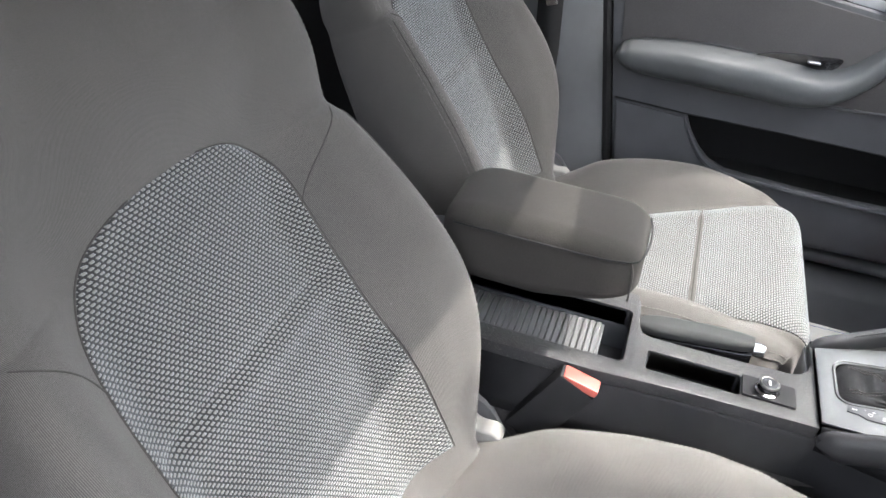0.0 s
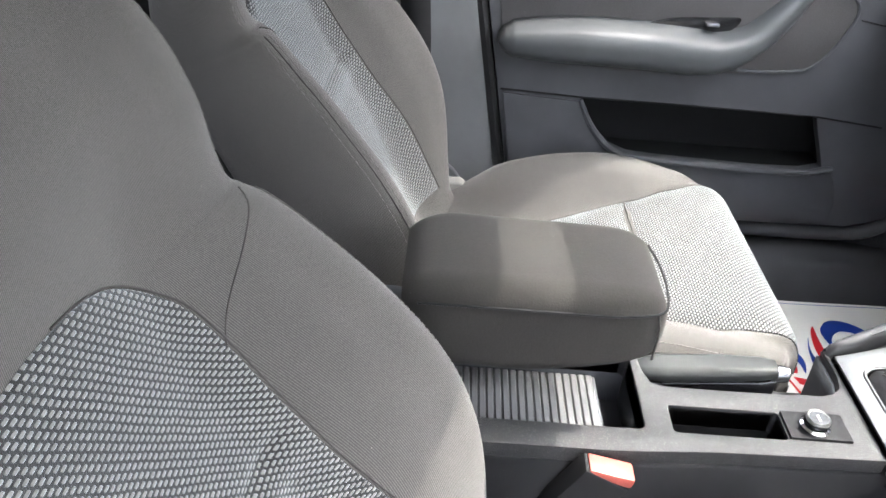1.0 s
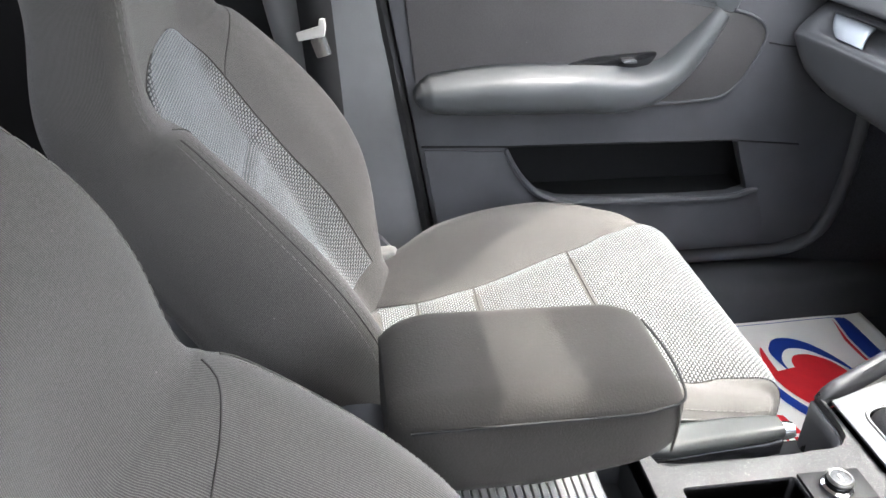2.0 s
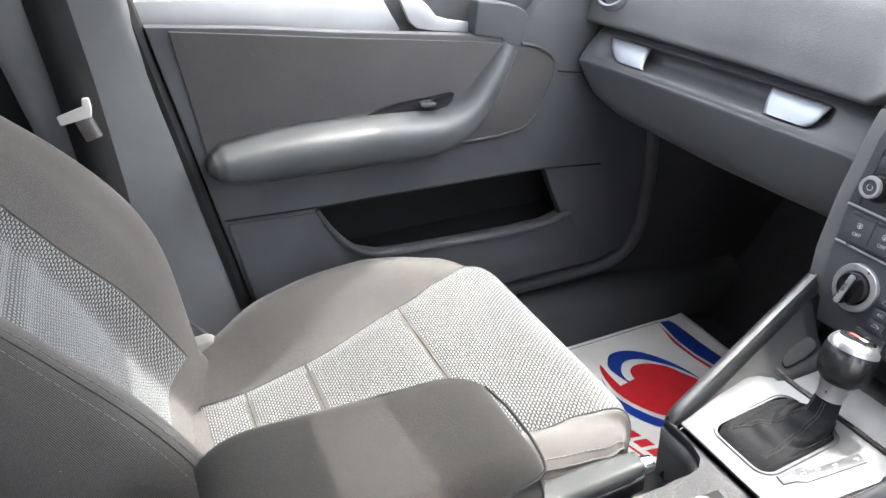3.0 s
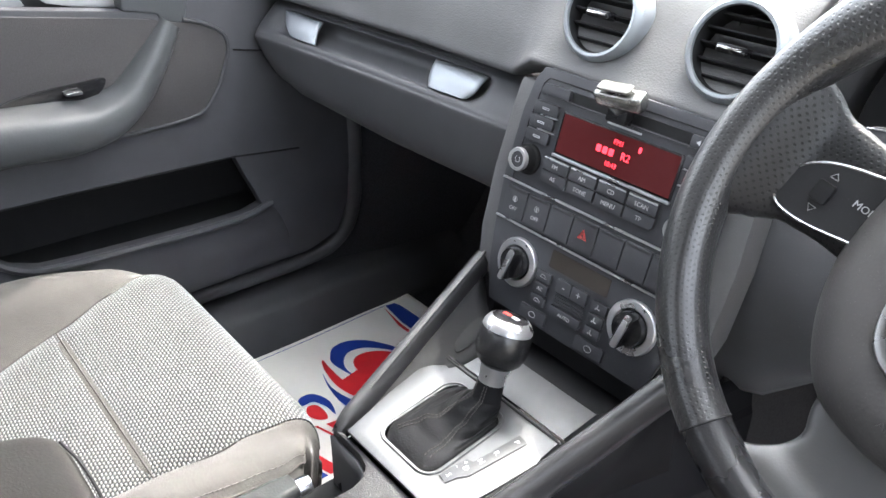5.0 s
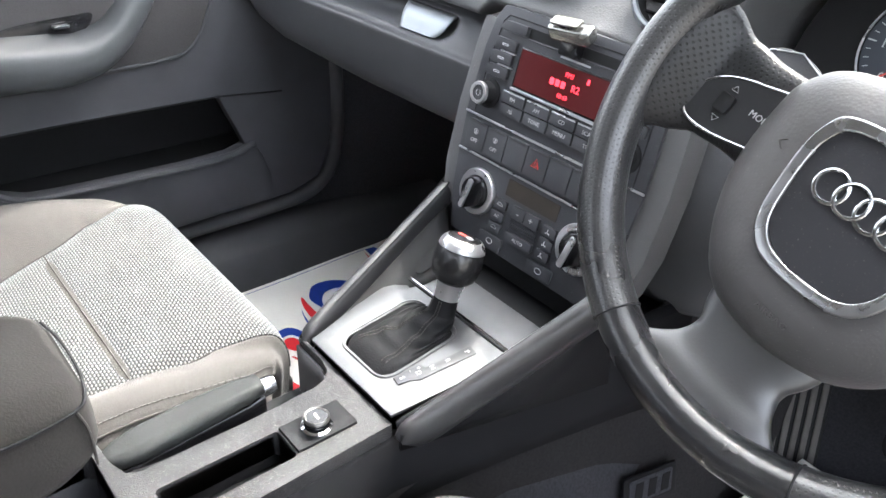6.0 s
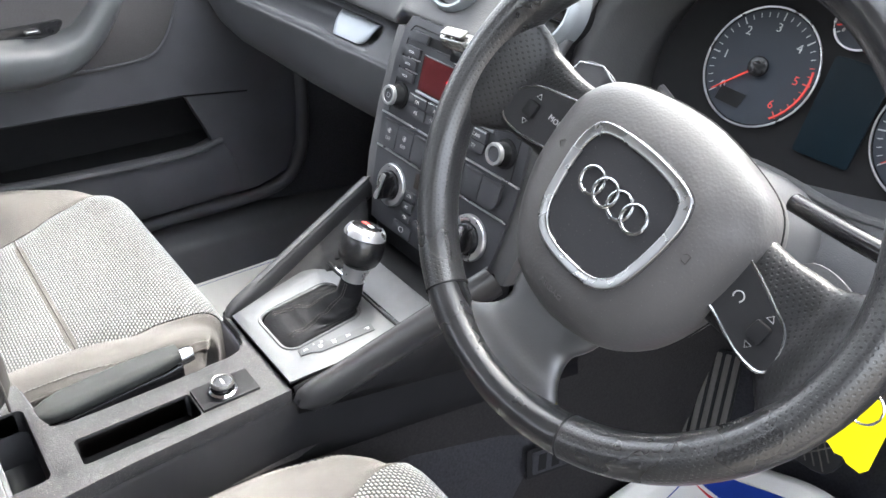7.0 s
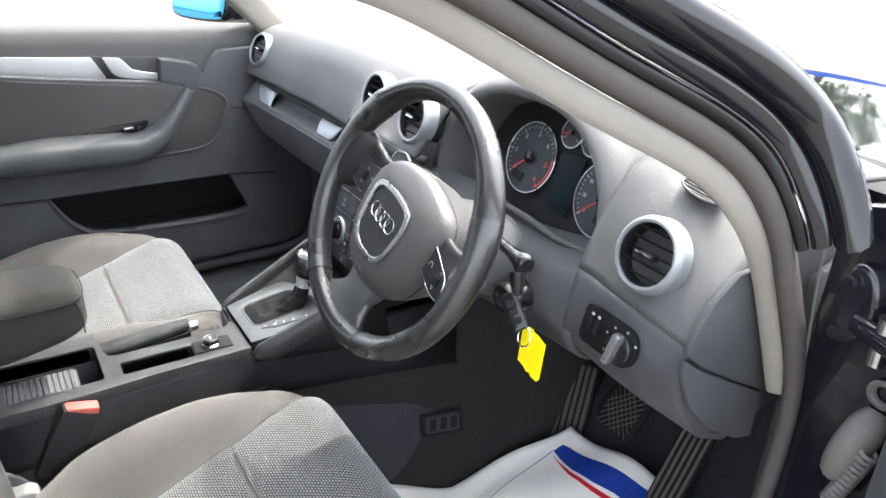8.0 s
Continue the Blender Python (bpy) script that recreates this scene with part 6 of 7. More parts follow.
radio = thing("car_radio", "black car radio with red display, knobs and buttons", "car radio", on_stack(0, 0.07))
part("fascia", prism([(-0.1265, 0.016), (0.1265, 0.016), (0.123, 0.09), (0.1165, 0.125), (0.108, 0.1375), (0.100, 0.139), (-0.100, 0.139), (-0.108, 0.1375), (-0.1165, 0.125), (-0.123, 0.09)], 0.006, sm(d=-0.003), 0.0015), FASCIA, radio)
part("fascia_line", tube([on_stack(x, h, 0.0031) for x, h in ((-0.113, 0.018), (-0.111, 0.08), (-0.104, 0.122), (-0.098, 0.129), (0.098, 0.129), (0.104, 0.122), (0.111, 0.08), (0.113, 0.018))], 0.0007, 5), BLACK, radio)
stack_part("display_frame", -0.069, 0.0595, 0.0725, 0.103, 0.002, 0.0022, GLOSS, radio, 0.002)


def screen_mat():
    m, n, l, p = M("red_display")
    nt = m.node_tree
    p.inputs["Base Color"].default_value = (0.034, 0.009, 0.010, 1)
    p.inputs["Roughness"].default_value = 0.12
    p.inputs["Emission Color"].default_value = (0.9, 0.05, 0.05, 1)
    p.inputs["Emission Strength"].default_value = 0.0045
    return m


scr = stack_part("display", -0.0665, 0.0618, 0.0700, 0.1010, 0.0035, 0.0012, screen_mat(), radio, 0.0006, 0.0, "dim red display")
LED = glow("red_led", (1.0, 0.03, 0.05), 0.55)
text_on("FM1", 0.0037, 0.0925, 0.0050, 0.0068, LED, scr, "readout")
text_on("R2", 0.0150, 0.0815, 0.0050, 0.0100, LED, scr, "readout")
for k in range(3):
    stack_part("readout", -0.0195 + 0.0075 * k, 0.0783, -0.0140 + 0.0075 * k, 0.0850, 0.0048, 0.0003, LED, scr, 0.0008, 0.0)
text_on("10:43", 0.0010, 0.0700, 0.0050, 0.0066, LED, scr, "readout")
stack_part("readout", 0.0265, 0.0905, 0.0295, 0.0960, 0.0048, 0.0003, LED, scr, 0.0008, 0.0)
stack_part("display_ledge", -0.069, 0.0565, 0.0725, 0.0595, 0.002, 0.004, SATIN, radio, 0.001, 0.0005, "silver ledge")
# disc slot, eject and seek keys, maker's name as a plain bar
stack_part("disc_slot", -0.0635, 0.1135, 0.073, 0.1235, 0.0022, 0.0014, BLACK, radio, 0.001, 0.0)
stack_part("slot_lip", -0.0635, 0.1105, 0.073, 0.1125, 0.0025, 0.0020, BUTTON, radio, 0.0006)
stack_part("eject_key", -0.1015, 0.1130, -0.0645, 0.1240, 0.0025, 0.0055, BUTTON, radio, (0.002, 0.002, 0.002, 0.008))
stack_part("seek_key", 0.0745, 0.1125, 0.0905, 0.1235, 0.0025, 0.0055, BUTTON, radio, 0.0015)
stack_part("seek_key", 0.0912, 0.1125, 0.107, 0.1235, 0.0025, 0.0055, BUTTON, radio, (0.0015, 0.0015, 0.008, 0.0015))
for x, sx in ((0.0825, -1), (0.099, 1)):
    part("marking", prism([(x - 0.002 * sx, 0.1155), (x + 0.0022 * sx, 0.118), (x - 0.002 * sx, 0.1205)][::sx], 0.0002, sm(d=0.0081)), GREYMARK, radio, smooth=False)
stack_part("name_bar", -0.0165, 0.1062, 0.0235, 0.1082, 0.003, 0.0002, GREYMARK, radio, 0.0008, 0.0)
# preset keys
for sx in (-1, 1):
    for k, (x, h) in enumerate(((0.0905, 0.0990), (0.0925, 0.0842), (0.0935, 0.0692))):
        b = stack_part("preset_key", sx * x - 0.0155, h - 0.0062, sx * x + 0.0155, h + 0.0062, 0.0022, 0.0045, BUTTON, radio, 0.002)
        stack_part("marking", sx * x - 0.0048, h - 0.0012, sx * x + 0.0048, h + 0.0012, 0.0066, 0.0003, GREYMARK, b, 0.0011, 0.0, holes=[rrect(sx * x - 0.0038, h - 0.0005, sx * x + 0.0038, h + 0.0005, 0.0004, 2)])
for h in (0.0918, 0.0768):
    for sx in (-1, 1):
        stack_part("key_gap", sx * 0.0855 - 0.011, h - 0.0006, sx * 0.0855 + 0.011, h + 0.0006, 0.003, 0.0025, SATIN, radio, 0.0005, 0.0)
# key rows
for k, (a, b) in enumerate((("FM", "AS"), ("AM", "TONE"), ("CD", "MENU"), ("SCAN", "TP"))):
    x = -0.0592 + 0.0358 * k
    rl = (0.006 if k == 0 else 0.001, 0.006 if k == 3 else 0.001, 0.001, 0.001)
    u = stack_part("mode_key", x - 0.0168, 0.0413, x + 0.0168, 0.0545, 0.0022, 0.0052, BUTTON, radio, 0.001, 0.001)
    stack_part("key_edge", x - 0.0162, 0.0523, x + 0.0162, 0.0541, 0.0062, 0.0013, SATIN, u, 0.0005, 0.0003, "worn silver edge")
    v = stack_part("mode_key", x - 0.0168, 0.0275, x + 0.0168, 0.0405, 0.0022, 0.0040, BUTTON, radio, rl, 0.001)
    text_on(a, x, 0.0468, 0.0076, 0.0062, WHITE, u)
    text_on(b, x, 0.0340, 0.0064, 0.0062, WHITE, v)


KNOBRIM = metal("pale_satin_silver", (0.40, 0.40, 0.40), 0.36, 0.0, 0.8)


def turn_knob(x, h, parent, r=0.0125):
    m = sm(x, h, 0.002)
    k = part("knob", revolve([(r * 1.35, 0.0), (r * 1.3, 0.003), (r * 1.05, 0.004), (r, 0.006), (r * 0.98, 0.017), (r * 0.94, 0.019)], m, 36), RUBBER, parent, "black knob with a silver rim")
    part("knob_rim", revolve([(r * 0.98, 0.0150), (r * 1.0, 0.0175), (r * 0.93, 0.0200), (r * 0.70, 0.0200), (r * 0.66, 0.0185)], m, 36), KNOBRIM, k, "silver rim")
    part("knob_face", revolve([(r * 0.68, 0.0188), (r * 0.5, 0.0186), (0, 0.0186)], m, 28), BUTTON, k)
    return k


kn = turn_knob(-0.0985, 0.0430, radio)
part("marking", tube([on_stack(-0.0985 + 0.0032 * math.cos(a), 0.043 + 0.0032 * math.sin(a), 0.0208) for a in [radians(120 + 300 * j / 20) for j in range(21)]], 0.0003, 5), GREYMARK, kn)
turn_knob(0.0950, 0.0420, radio)
# small clip-on gadget in the disc slot
gd = thing("phone_holder", "small chrome clip-on holder fixed in the disc slot", "phone holder", on_stack(0, 0.122))
b = prism(rrect(-0.026, -0.009, 0.026, 0.009, 0.006), 0.016, frame_of(on_stack(0.0, 0.128, 0.012), (1, 0.05, 0.08), (0, -0.5, 1)), 0.004, 3)
part("holder_body", b, metal("scuffed_chrome_plastic", (0.30, 0.30, 0.29), 0.22, 0.0, 0.9), gd, "scuffed grey plastic body")
part("holder_pad", prism(rrect(-0.019, -0.0065, 0.016, 0.0065, 0.003), 0.003, frame_of(on_stack(-0.002, 0.132, 0.0225) + Vector((0, 0, 0.010)), (1, 0.05, 0.08), (0, -0.5, 1)), 0.001), plain("clear_pad", (0.075, 0.075, 0.065), 0.10, 0.9, 0.6, 160), gd, "clear gel pad")
stack_part("holder_foot", -0.012, 0.1105, 0.010, 0.124, 0.003, 0.013, GLOSS, gd, 0.002, 0.001)

# switch row between two silver lines
row = thing("switch_row", "row of dark switches with a red hazard triangle between silver lines", "switch panel", on_stack(0, -0.006))
part("row_plate", prism([(-0.1235, -0.028), (0.1235, -0.028), (0.1265, 0.015), (-0.1265, 0.015)], 0.005, sm(d=-0.003), 0.0008), FASCIA, row)
stack_part("silver_line", -0.1265, 0.0138, 0.1265, 0.0160, 0.001, 0.0028, SATIN, row, 0.0006, 0.0004, "satin silver line")
stack_part("silver_line", -0.1230, -0.0290, 0.1230, -0.0268, 0.001, 0.0028, SATIN, row, 0.0006, 0.0004, "satin silver line")
for k in range(7):
    x = -0.0990 + 0.0316 * k
    rr = (0.012 if k == 0 else 0.001, 0.012 if k == 6 else 0.001, 0.001, 0.001)
    s = stack_part("switch", x - 0.0152, -0.0225, x + 0.0152, 0.0100, 0.0015, 0.0055, BUTTON, row, rr, 0.0012)
    stack_part("switch_edge", x - 0.0135, 0.0068, x + 0.0135, 0.0092, 0.0066, 0.0006, STRUT, s, 0.0008, 0.0003)
    if k < 2:
        text_on("OFF", x, -0.0125, 0.0072, 0.0062, WHITE, s)
        part("marking", tube([on_stack(x + 0.0030 * math.cos(a), -0.0020 + 0.0030 * math.sin(a), 0.0072) for a in [2 * math.pi * j / 16 for j in range(16)]], 0.00035, 5, close=True), WHITE, s)
        stack_part("marking", x - 0.0010, -0.0042, x + 0.0010, -0.0002, 0.0070, 0.0003, WHITE, s, 0.0004, 0.0)
    if k == 3:
        for q in (1.0, 0.5):
            t = [(x + q * 0.0062 * math.cos(a), -0.0055 + q * 0.0062 * math.sin(a)) for a in (radians(90), radians(210), radians(330))]
            part("hazard_triangle", tube([on_stack(a, b, 0.0072) for a, b in t], 0.0006, 5, close=True), REDMARK, s, "red hazard triangle")

# heater panel
hv = thing("heater_panel", "black climate control panel with two silver-ringed knobs", "heater panel", on_stack(0, -0.07))
part("fascia", prism([(-0.105, -0.122), (0.105, -0.122), (0.118, -0.075), (0.1235, -0.0285), (-0.1235, -0.0285), (-0.118, -0.075)], 0.006, sm(d=-0.004), 0.001), FASCIA, hv)
stack_part("small_display", -0.036, -0.0530, 0.040, -0.0340, 0.0018, 0.0010, plain("dim_display", (0.035, 0.030, 0.026), 0.15, 0.5), hv, 0.001, 0.0, "unlit brown display")
for sx in (-1, 1):
    x, h = sx * 0.0765, -0.0665
    m = sm(x, h, 0.001)
    dial = part("dial", revolve([(0.0275, 0.0), (0.0275, 0.004), (0.0262, 0.0058), (0.0200, 0.0062), (0.0186, 0.005), (0.0186, 0.001)], m, 48), SATIN, hv, "polished silver dial ring")
    part("dial_core", revolve([(0.0186, 0.001), (0.0180, 0.006), (0.0165, 0.012), (0.0, 0.0135)], m, 36), GLOSS, dial)
    lean = Matrix.Rotation(radians(-12), 4, "Z")
    b = prism(rrect(-0.0055, -0.0195, 0.0055, 0.0185, 0.004), 0.014, None, 0.002)
    b.transform(m @ lean @ Matrix.Translation((0, 0, 0.007)))
    part("dial_grip", b, GLOSS, dial)
    b = prism(rrect(-0.0036, -0.0190, 0.0036, 0.0180, 0.003), 0.003, None, 0.001)
    b.transform(m @ lean @ Matrix.Translation((0.0008, 0, 0.0200)))
    part("grip_edge", b, SATIN, dial, "chrome grip edge")
    text_on("-", x - 0.008, h + 0.0225, 0.0070, 0.009, BLACK, dial)
    text_on("+", x + 0.009, h + 0.0220, 0.0070, 0.009, BLACK, dial)
for sx in (-1, 1):
    for k, h in enumerate((-0.0655, -0.0795, -0.0930)):
        x = sx * 0.0372
        b = stack_part("heater_key", x - 0.0095, h - 0.0056, x + 0.0095, h + 0.0056, 0.0015, 0.0040, BUTTON, hv, 0.002)
        if sx < 0 and k == 1:
            text_on("AC", x, h, 0.0057, 0.0055, WHITE, b)
        elif sx < 0:
            part("marking", tube([on_stack(x + a, h + c, 0.0056) for a, c in ((-0.004, -0.001), (-0.003, 0.001), (-0.0015, 0.0022), (0.0015, 0.0022), (0.003, 0.001), (0.0045, 0.0005), (0.0045, -0.001))], 0.00035, 5, close=True), WHITE, b)
        else:
            part("marking", tube([on_stack(x + a, h + c, 0.0056) for a, c in ((-0.001, 0.003), (-0.0015, -0.001), (0.002, -0.002))], 0.0007, 5), WHITE, b)
            part("marking", prism([(x - 0.0035, h - 0.0005), (x - 0.002, h - 0.002), (x - 0.0035, h - 0.003)][::-1], 0.0002, sm(d=0.0056)), WHITE, b, smooth=False)
    b = stack_part("fan_key", (-0.0185 if sx < 0 else 0.0015), -0.0725, (0.0005 if sx < 0 else 0.0215), -0.0580, 0.0015, 0.0045, BUTTON, hv, 0.002)
    text_on("-" if sx < 0 else "+", -0.0085 if sx < 0 else 0.0110, -0.0650, 0.0062, 0.011, WHITE, b)
    b = stack_part("lower_key", sx * 0.0385 - 0.018, -0.1185, sx * 0.0385 + 0.018, -0.1035, 0.0010, 0.0035, BUTTON, hv, 0.002)
    part("marking", tube([on_stack(sx * 0.0385 + 0.0045 * math.cos(a), -0.111 + 0.0032 * math.sin(a), 0.0047) for a in [2 * math.pi * j / 14 for j in range(14)]], 0.00035, 5, close=True), WHITE, b)
for k in range(4):
    stack_part("grille_slat", -0.0180, -0.0765 - 0.0032 * k, 0.0205, -0.0748 - 0.0032 * k, 0.0012, 0.0028, BUTTON, hv, 0.0006, 0.0)
au = stack_part("auto_key", -0.0185, -0.1005, 0.0215, -0.0885, 0.0015, 0.0042, BUTTON, hv, (0.005, 0.005, 0.001, 0.001))
text_on("AUTO", 0.0015, -0.0945, 0.0059, 0.0058, WHITE, au)
# solid black block below the heater panel, in place of a shaded hollow
part("cubby_shade", box((0.0, 0.015, 0.715), (0.21, 0.05, 0.03), 0.004), BLACK, con)

# letters on the selector surround
lab = part("selector_scale", prism([(0.036, 0.030), (0.047, 0.028), (0.050, 0.040), (0.056, 0.048), (0.066, 0.112), (0.054, 0.114), (0.047, 0.062), (0.040, 0.060), (0.038, 0.045)], 0.0012, GM @ Matrix.Translation((0, 0, 0.004)), 0.0003), FASCIA, gear, "dark grey selector scale")
for s, x, y in (("P", 0.0585, 0.106), ("R", 0.0545, 0.084), ("N", 0.0515, 0.067), ("D", 0.0480, 0.052), ("S", 0.0425, 0.036), ("+", 0.0430, 0.056), ("-", 0.0410, 0.048)):
    words(s, 0.0075, GM @ Matrix.Translation((x, y, 0.0054)) @ Matrix.Rotation(radians(80), 4, "Z") @ Matrix.Rotation(radians(-90), 4, "Z"), WHITE, lab)

# ---- instrument cluster ----
ins = thing("instrument_cluster", "instrument cluster with two round dials and a centre screen", "instrument cluster", (0.35, 0.18, 1.0))
IN = Vector((0, -1, 0.36)).normalized()
IM = frame_of((0.352, 0.172, 1.008), (1, 0, 0), IN)
part("backing", prism(blob([(-0.19, -0.055), (-0.10, -0.085), (0.10, -0.085), (0.18, -0.055), (0.165, 0.03), (0.115, 0.085), (0.0, 0.112), (-0.13, 0.10), (-0.19, 0.03)], 54), 0.01, IM @ Matrix.Translation((0, 0, -0.016)), 0.002), BLACK, ins)
NAVY = plain("dial_face", (0.024, 0.029, 0.038), 0.45, 0.3, 0.05)


def dial(cx, cy, r, numbers, a0, a1, red_from, needle_at, tsize, ticks):
    m = IM @ Matrix.Translation((cx, cy, 0))
    d = part("dial_face", revolve([(0, 0.0), (r * 0.96, 0.0)], m, 48), NAVY, ins, "dark blue-grey dial face")
    part("dial_ring", tube([m @ Vector((r * math.cos(a), r * math.sin(a), 0.001)) for a in [2 * math.pi * j / 64 for j in range(64)]], 0.0011, 6, close=True), SATIN, d, "silver dial ring")
    for k in range(ticks + 1):
        a = radians(a0 + (a1 - a0) * k / ticks)
        big = k % (ticks // (len(numbers) - 1)) == 0 if len(numbers) > 1 else False
        b = box((0, 0, 0), (r * (0.13 if big else 0.08), 0.0012 if big else 0.0007, 0.0003))
        b.transform(m @ Matrix.Rotation(a, 4, "Z") @ Matrix.Translation((r * 0.87, 0, 0.0006)))
        part("tick", b, REDMARK if red_from is not None and k / ticks > red_from else WHITE, d, smooth=False)
    for k, s in enumerate(numbers):
        a = radians(a0 + (a1 - a0) * k / (len(numbers) - 1))
        words(s, tsize, m @ Matrix.Translation((r * 0.68 * math.cos(a), r * 0.68 * math.sin(a), 0.0005)), REDMARK if red_from is not None and k / (len(numbers) - 1) > red_from else WHITE, d)
    if red_from is not None:
        arc = [m @ Vector((r * 0.90 * math.cos(a), r * 0.90 * math.sin(a), 0.0006)) for a in [radians(a0 + (a1 - a0) * (red_from + 0.02 + (1 - red_from) * j / 16)) for j in range(17)]]
        part("red_arc", tube(arc, 0.0012, 5), REDMARK, d, "red band")
    a = radians(needle_at)
    n = tube([m @ Vector((0.12 * r * math.cos(a), 0.12 * r * math.sin(a), 0.004)), m @ Vector((0.86 * r * math.cos(a), 0.86 * r * math.sin(a), 0.004))], [0.0011, 0.0006], 6)
    part("needle", n, glow("needle_red", (1.0, 0.06, 0.03), 0.06), d, "red needle")
    part("needle_hub", revolve([(r * 0.17, 0.002), (r * 0.17, 0.006), (r * 0.14, 0.007), (0, 0.007)], m, 24), GLOSS, d)
    return d


td = dial(-0.086, 0.004, 0.056, ["0", "1", "2", "3", "4", "5", "6"], 222, -48, 0.76, 222, 0.0115, 30)
sd = dial(0.088, -0.006, 0.056, ["0", "20", "40", "60", "80", "100", "120", "140", "160"], 222, -48, None, 222, 0.0085, 32)
for d_, cx, cy in ((td, -0.102, -0.030), (sd, 0.096, -0.036)):
    b = prism([(-0.014, -0.006), (0.012, -0.008), (0.016, 0.006), (-0.012, 0.008)], 0.0008, IM @ Matrix.Translation((cx, cy, 0.0006)))
    part("dial_screen", b, BLACK, d_, smooth=False)
dial(-0.016, 0.064, 0.023, ["0", "1"], 215, -35, None, 200, 0.005, 6)
dial(0.030, 0.064, 0.023, ["0", "1"], 215, -35, None, 110, 0.005, 6)
part("centre_screen", prism(rrect(-0.025, -0.055, 0.028, 0.034, 0.003), 0.002, IM @ Matrix.Translation((0, 0, -0.003)), 0.0005), plain("blue_screen", (0.003, 0.008, 0.012), 0.45, 0.12, 0.08), ins, "dim blue centre screen")
part("cluster_lip", tube(spline([IM @ Vector(p) for p in ((-0.17, -0.045, 0.012), (-0.10, -0.075, 0.018), (-0.02, -0.078, 0.02), (0.06, -0.085, 0.018), (0.14, -0.070, 0.012), (0.175, -0.04, 0.006))], 30), 0.0045, 8), DASH, ins)

# ---- column stalks, ignition, key with tag ----
part("stalk", tube(spline([(0.42, -0.02, 0.995), (0.47, -0.035, 0.997), (0.525, -0.042, 0.996), (0.545, -0.044, 0.994)], 14), [0.007] * 8 + [0.009, 0.011, 0.013, 0.0135, 0.013, 0.010], 12), GLOSS, col, "glossy black wiper stalk")
part("stalk_end", tube([(0.535, -0.05, 0.985), (0.540, -0.052, 0.970), (0.541, -0.052, 0.958)], [0.010, 0.009, 0.006], 12), GLOSS, col)
part("paddle", prism(blob([(0.095, -0.020), (0.135, -0.010), (0.150, 0.012), (0.135, 0.035), (0.100, 0.032)], 40), 0.004, WM @ Matrix.Translation((0, 0, -0.060)), 0.001), DARK, wheel, "grey shift paddle")
part("paddle", prism(blob([(-0.085, -0.005), (-0.086, 0.036), (-0.110, 0.046), (-0.132, 0.036), (-0.134, 0.0)], 40), 0.004, WM @ Matrix.Translation((0, 0, -0.060)), 0.001), DARK, wheel, "grey shift paddle")
part("paddle_edge", tube([WM @ Vector(p) for p in ((0.135, -0.010, -0.056), (0.149, 0.012, -0.056), (0.135, 0.034, -0.056))], 0.0007, 6), SATIN, wheel)
part("paddle_edge", tube([WM @ Vector(p) for p in ((-0.090, 0.0405, -0.056), (-0.110, 0.0465, -0.056), (-0.130, 0.0385, -0.056), (-0.134, 0.025, -0.056))], 0.0007, 6), SATIN, wheel)
igm = frame_of((0.449, 0.004, 0.893), (1, 0, 0), (0.25, -1, 0.05))
part("ignition_lock", revolve([(0.022, -0.03), (0.022, 0.004), (0.019, 0.008), (0.014, 0.008), (0.012, 0.004), (0, 0.004)], igm, 32), GLOSS, col, "black ignition lock")
key = thing("car_key", "black folding car key in the ignition with a yellow tag", "car key", (0.46, -0.03, 0.88))
KX = frame_of((0.470, -0.012, 0.914), (0.62, 0.05, -0.66), (0.45, -0.75, 0.50))
part("key_head", prism(rrect(0.0, -0.011, 0.052, 0.011, 0.006), 0.012, KX @ Matrix.Translation((0, 0, -0.006)), 0.003, 3), GLOSS, key, "glossy black key head")
for k in range(3):
    part("key_button", prism(rrect(0.010 + 0.012 * k, -0.006, 0.019 + 0.012 * k, 0.006, 0.002), 0.001, KX @ Matrix.Translation((0, 0, 0.006)), 0.0003), RUBBER, key)
rc = KX @ Vector((0.058, 0, 0))
part("key_ring", tube([rc + Vector((0.012 * math.cos(a), 0.004 * math.sin(a), 0.012 * math.sin(a) - 0.004)) for a in [2 * math.pi * j / 28 for j in range(28)]], 0.0010, 6, close=True), CHROME, key, "thin steel split ring")
tagm = frame_of((0.503, 0.012, 0.832), (1, 0.10, 0.02), (0.10, -1, 0.12))
part("key_tag", prism([(-0.022, 0.034), (-0.004, 0.034), (-0.001, 0.031), (0.004, 0.031), (0.022, 0.023), (0.0215, -0.028), (0.017, -0.034), (0.006, -0.032), (0.002, -0.028), (-0.004, -0.029), (-0.010, -0.024), (-0.0225, -0.020)], 0.0008, tagm, 0.0), YELLOW, key, "yellow paper tag", smooth=False)

# ---- light switch panel and little vents on the driver's end ----
lsn = Vector((0.02, -1, 0.22)).normalized()
LS = frame_of((0.600, 0.0535, 0.900), (1, 0, -0.03), lsn)
lsp = thing("light_switch_panel", "black light switch panel with a silver-edged rotary knob", "light switch", (0.60, 0.06, 0.90))
part("plate", prism(rrect(-0.047, -0.026, 0.047, 0.026, (0.010, 0.022, 0.022, 0.010), 6), 0.006, LS, 0.0015), FLANK, lsp)
lk = part("rotary_knob", revolve([(0.0215, 0.006), (0.0205, 0.012), (0.018, 0.014), (0, 0.014)], LS @ Matrix.Translation((0.022, -0.003, 0)), 36), GLOSS, lsp)
b = prism(rrect(-0.0055, -0.021, 0.0055, 0.021, 0.004), 0.012, None, 0.003)
b.transform(LS @ Matrix.Translation((0.022, -0.003, 0.013)) @ Matrix.Rotation(radians(-8), 4, "Z"))
part("knob_grip", b, SATIN, lk, "satin silver grip")
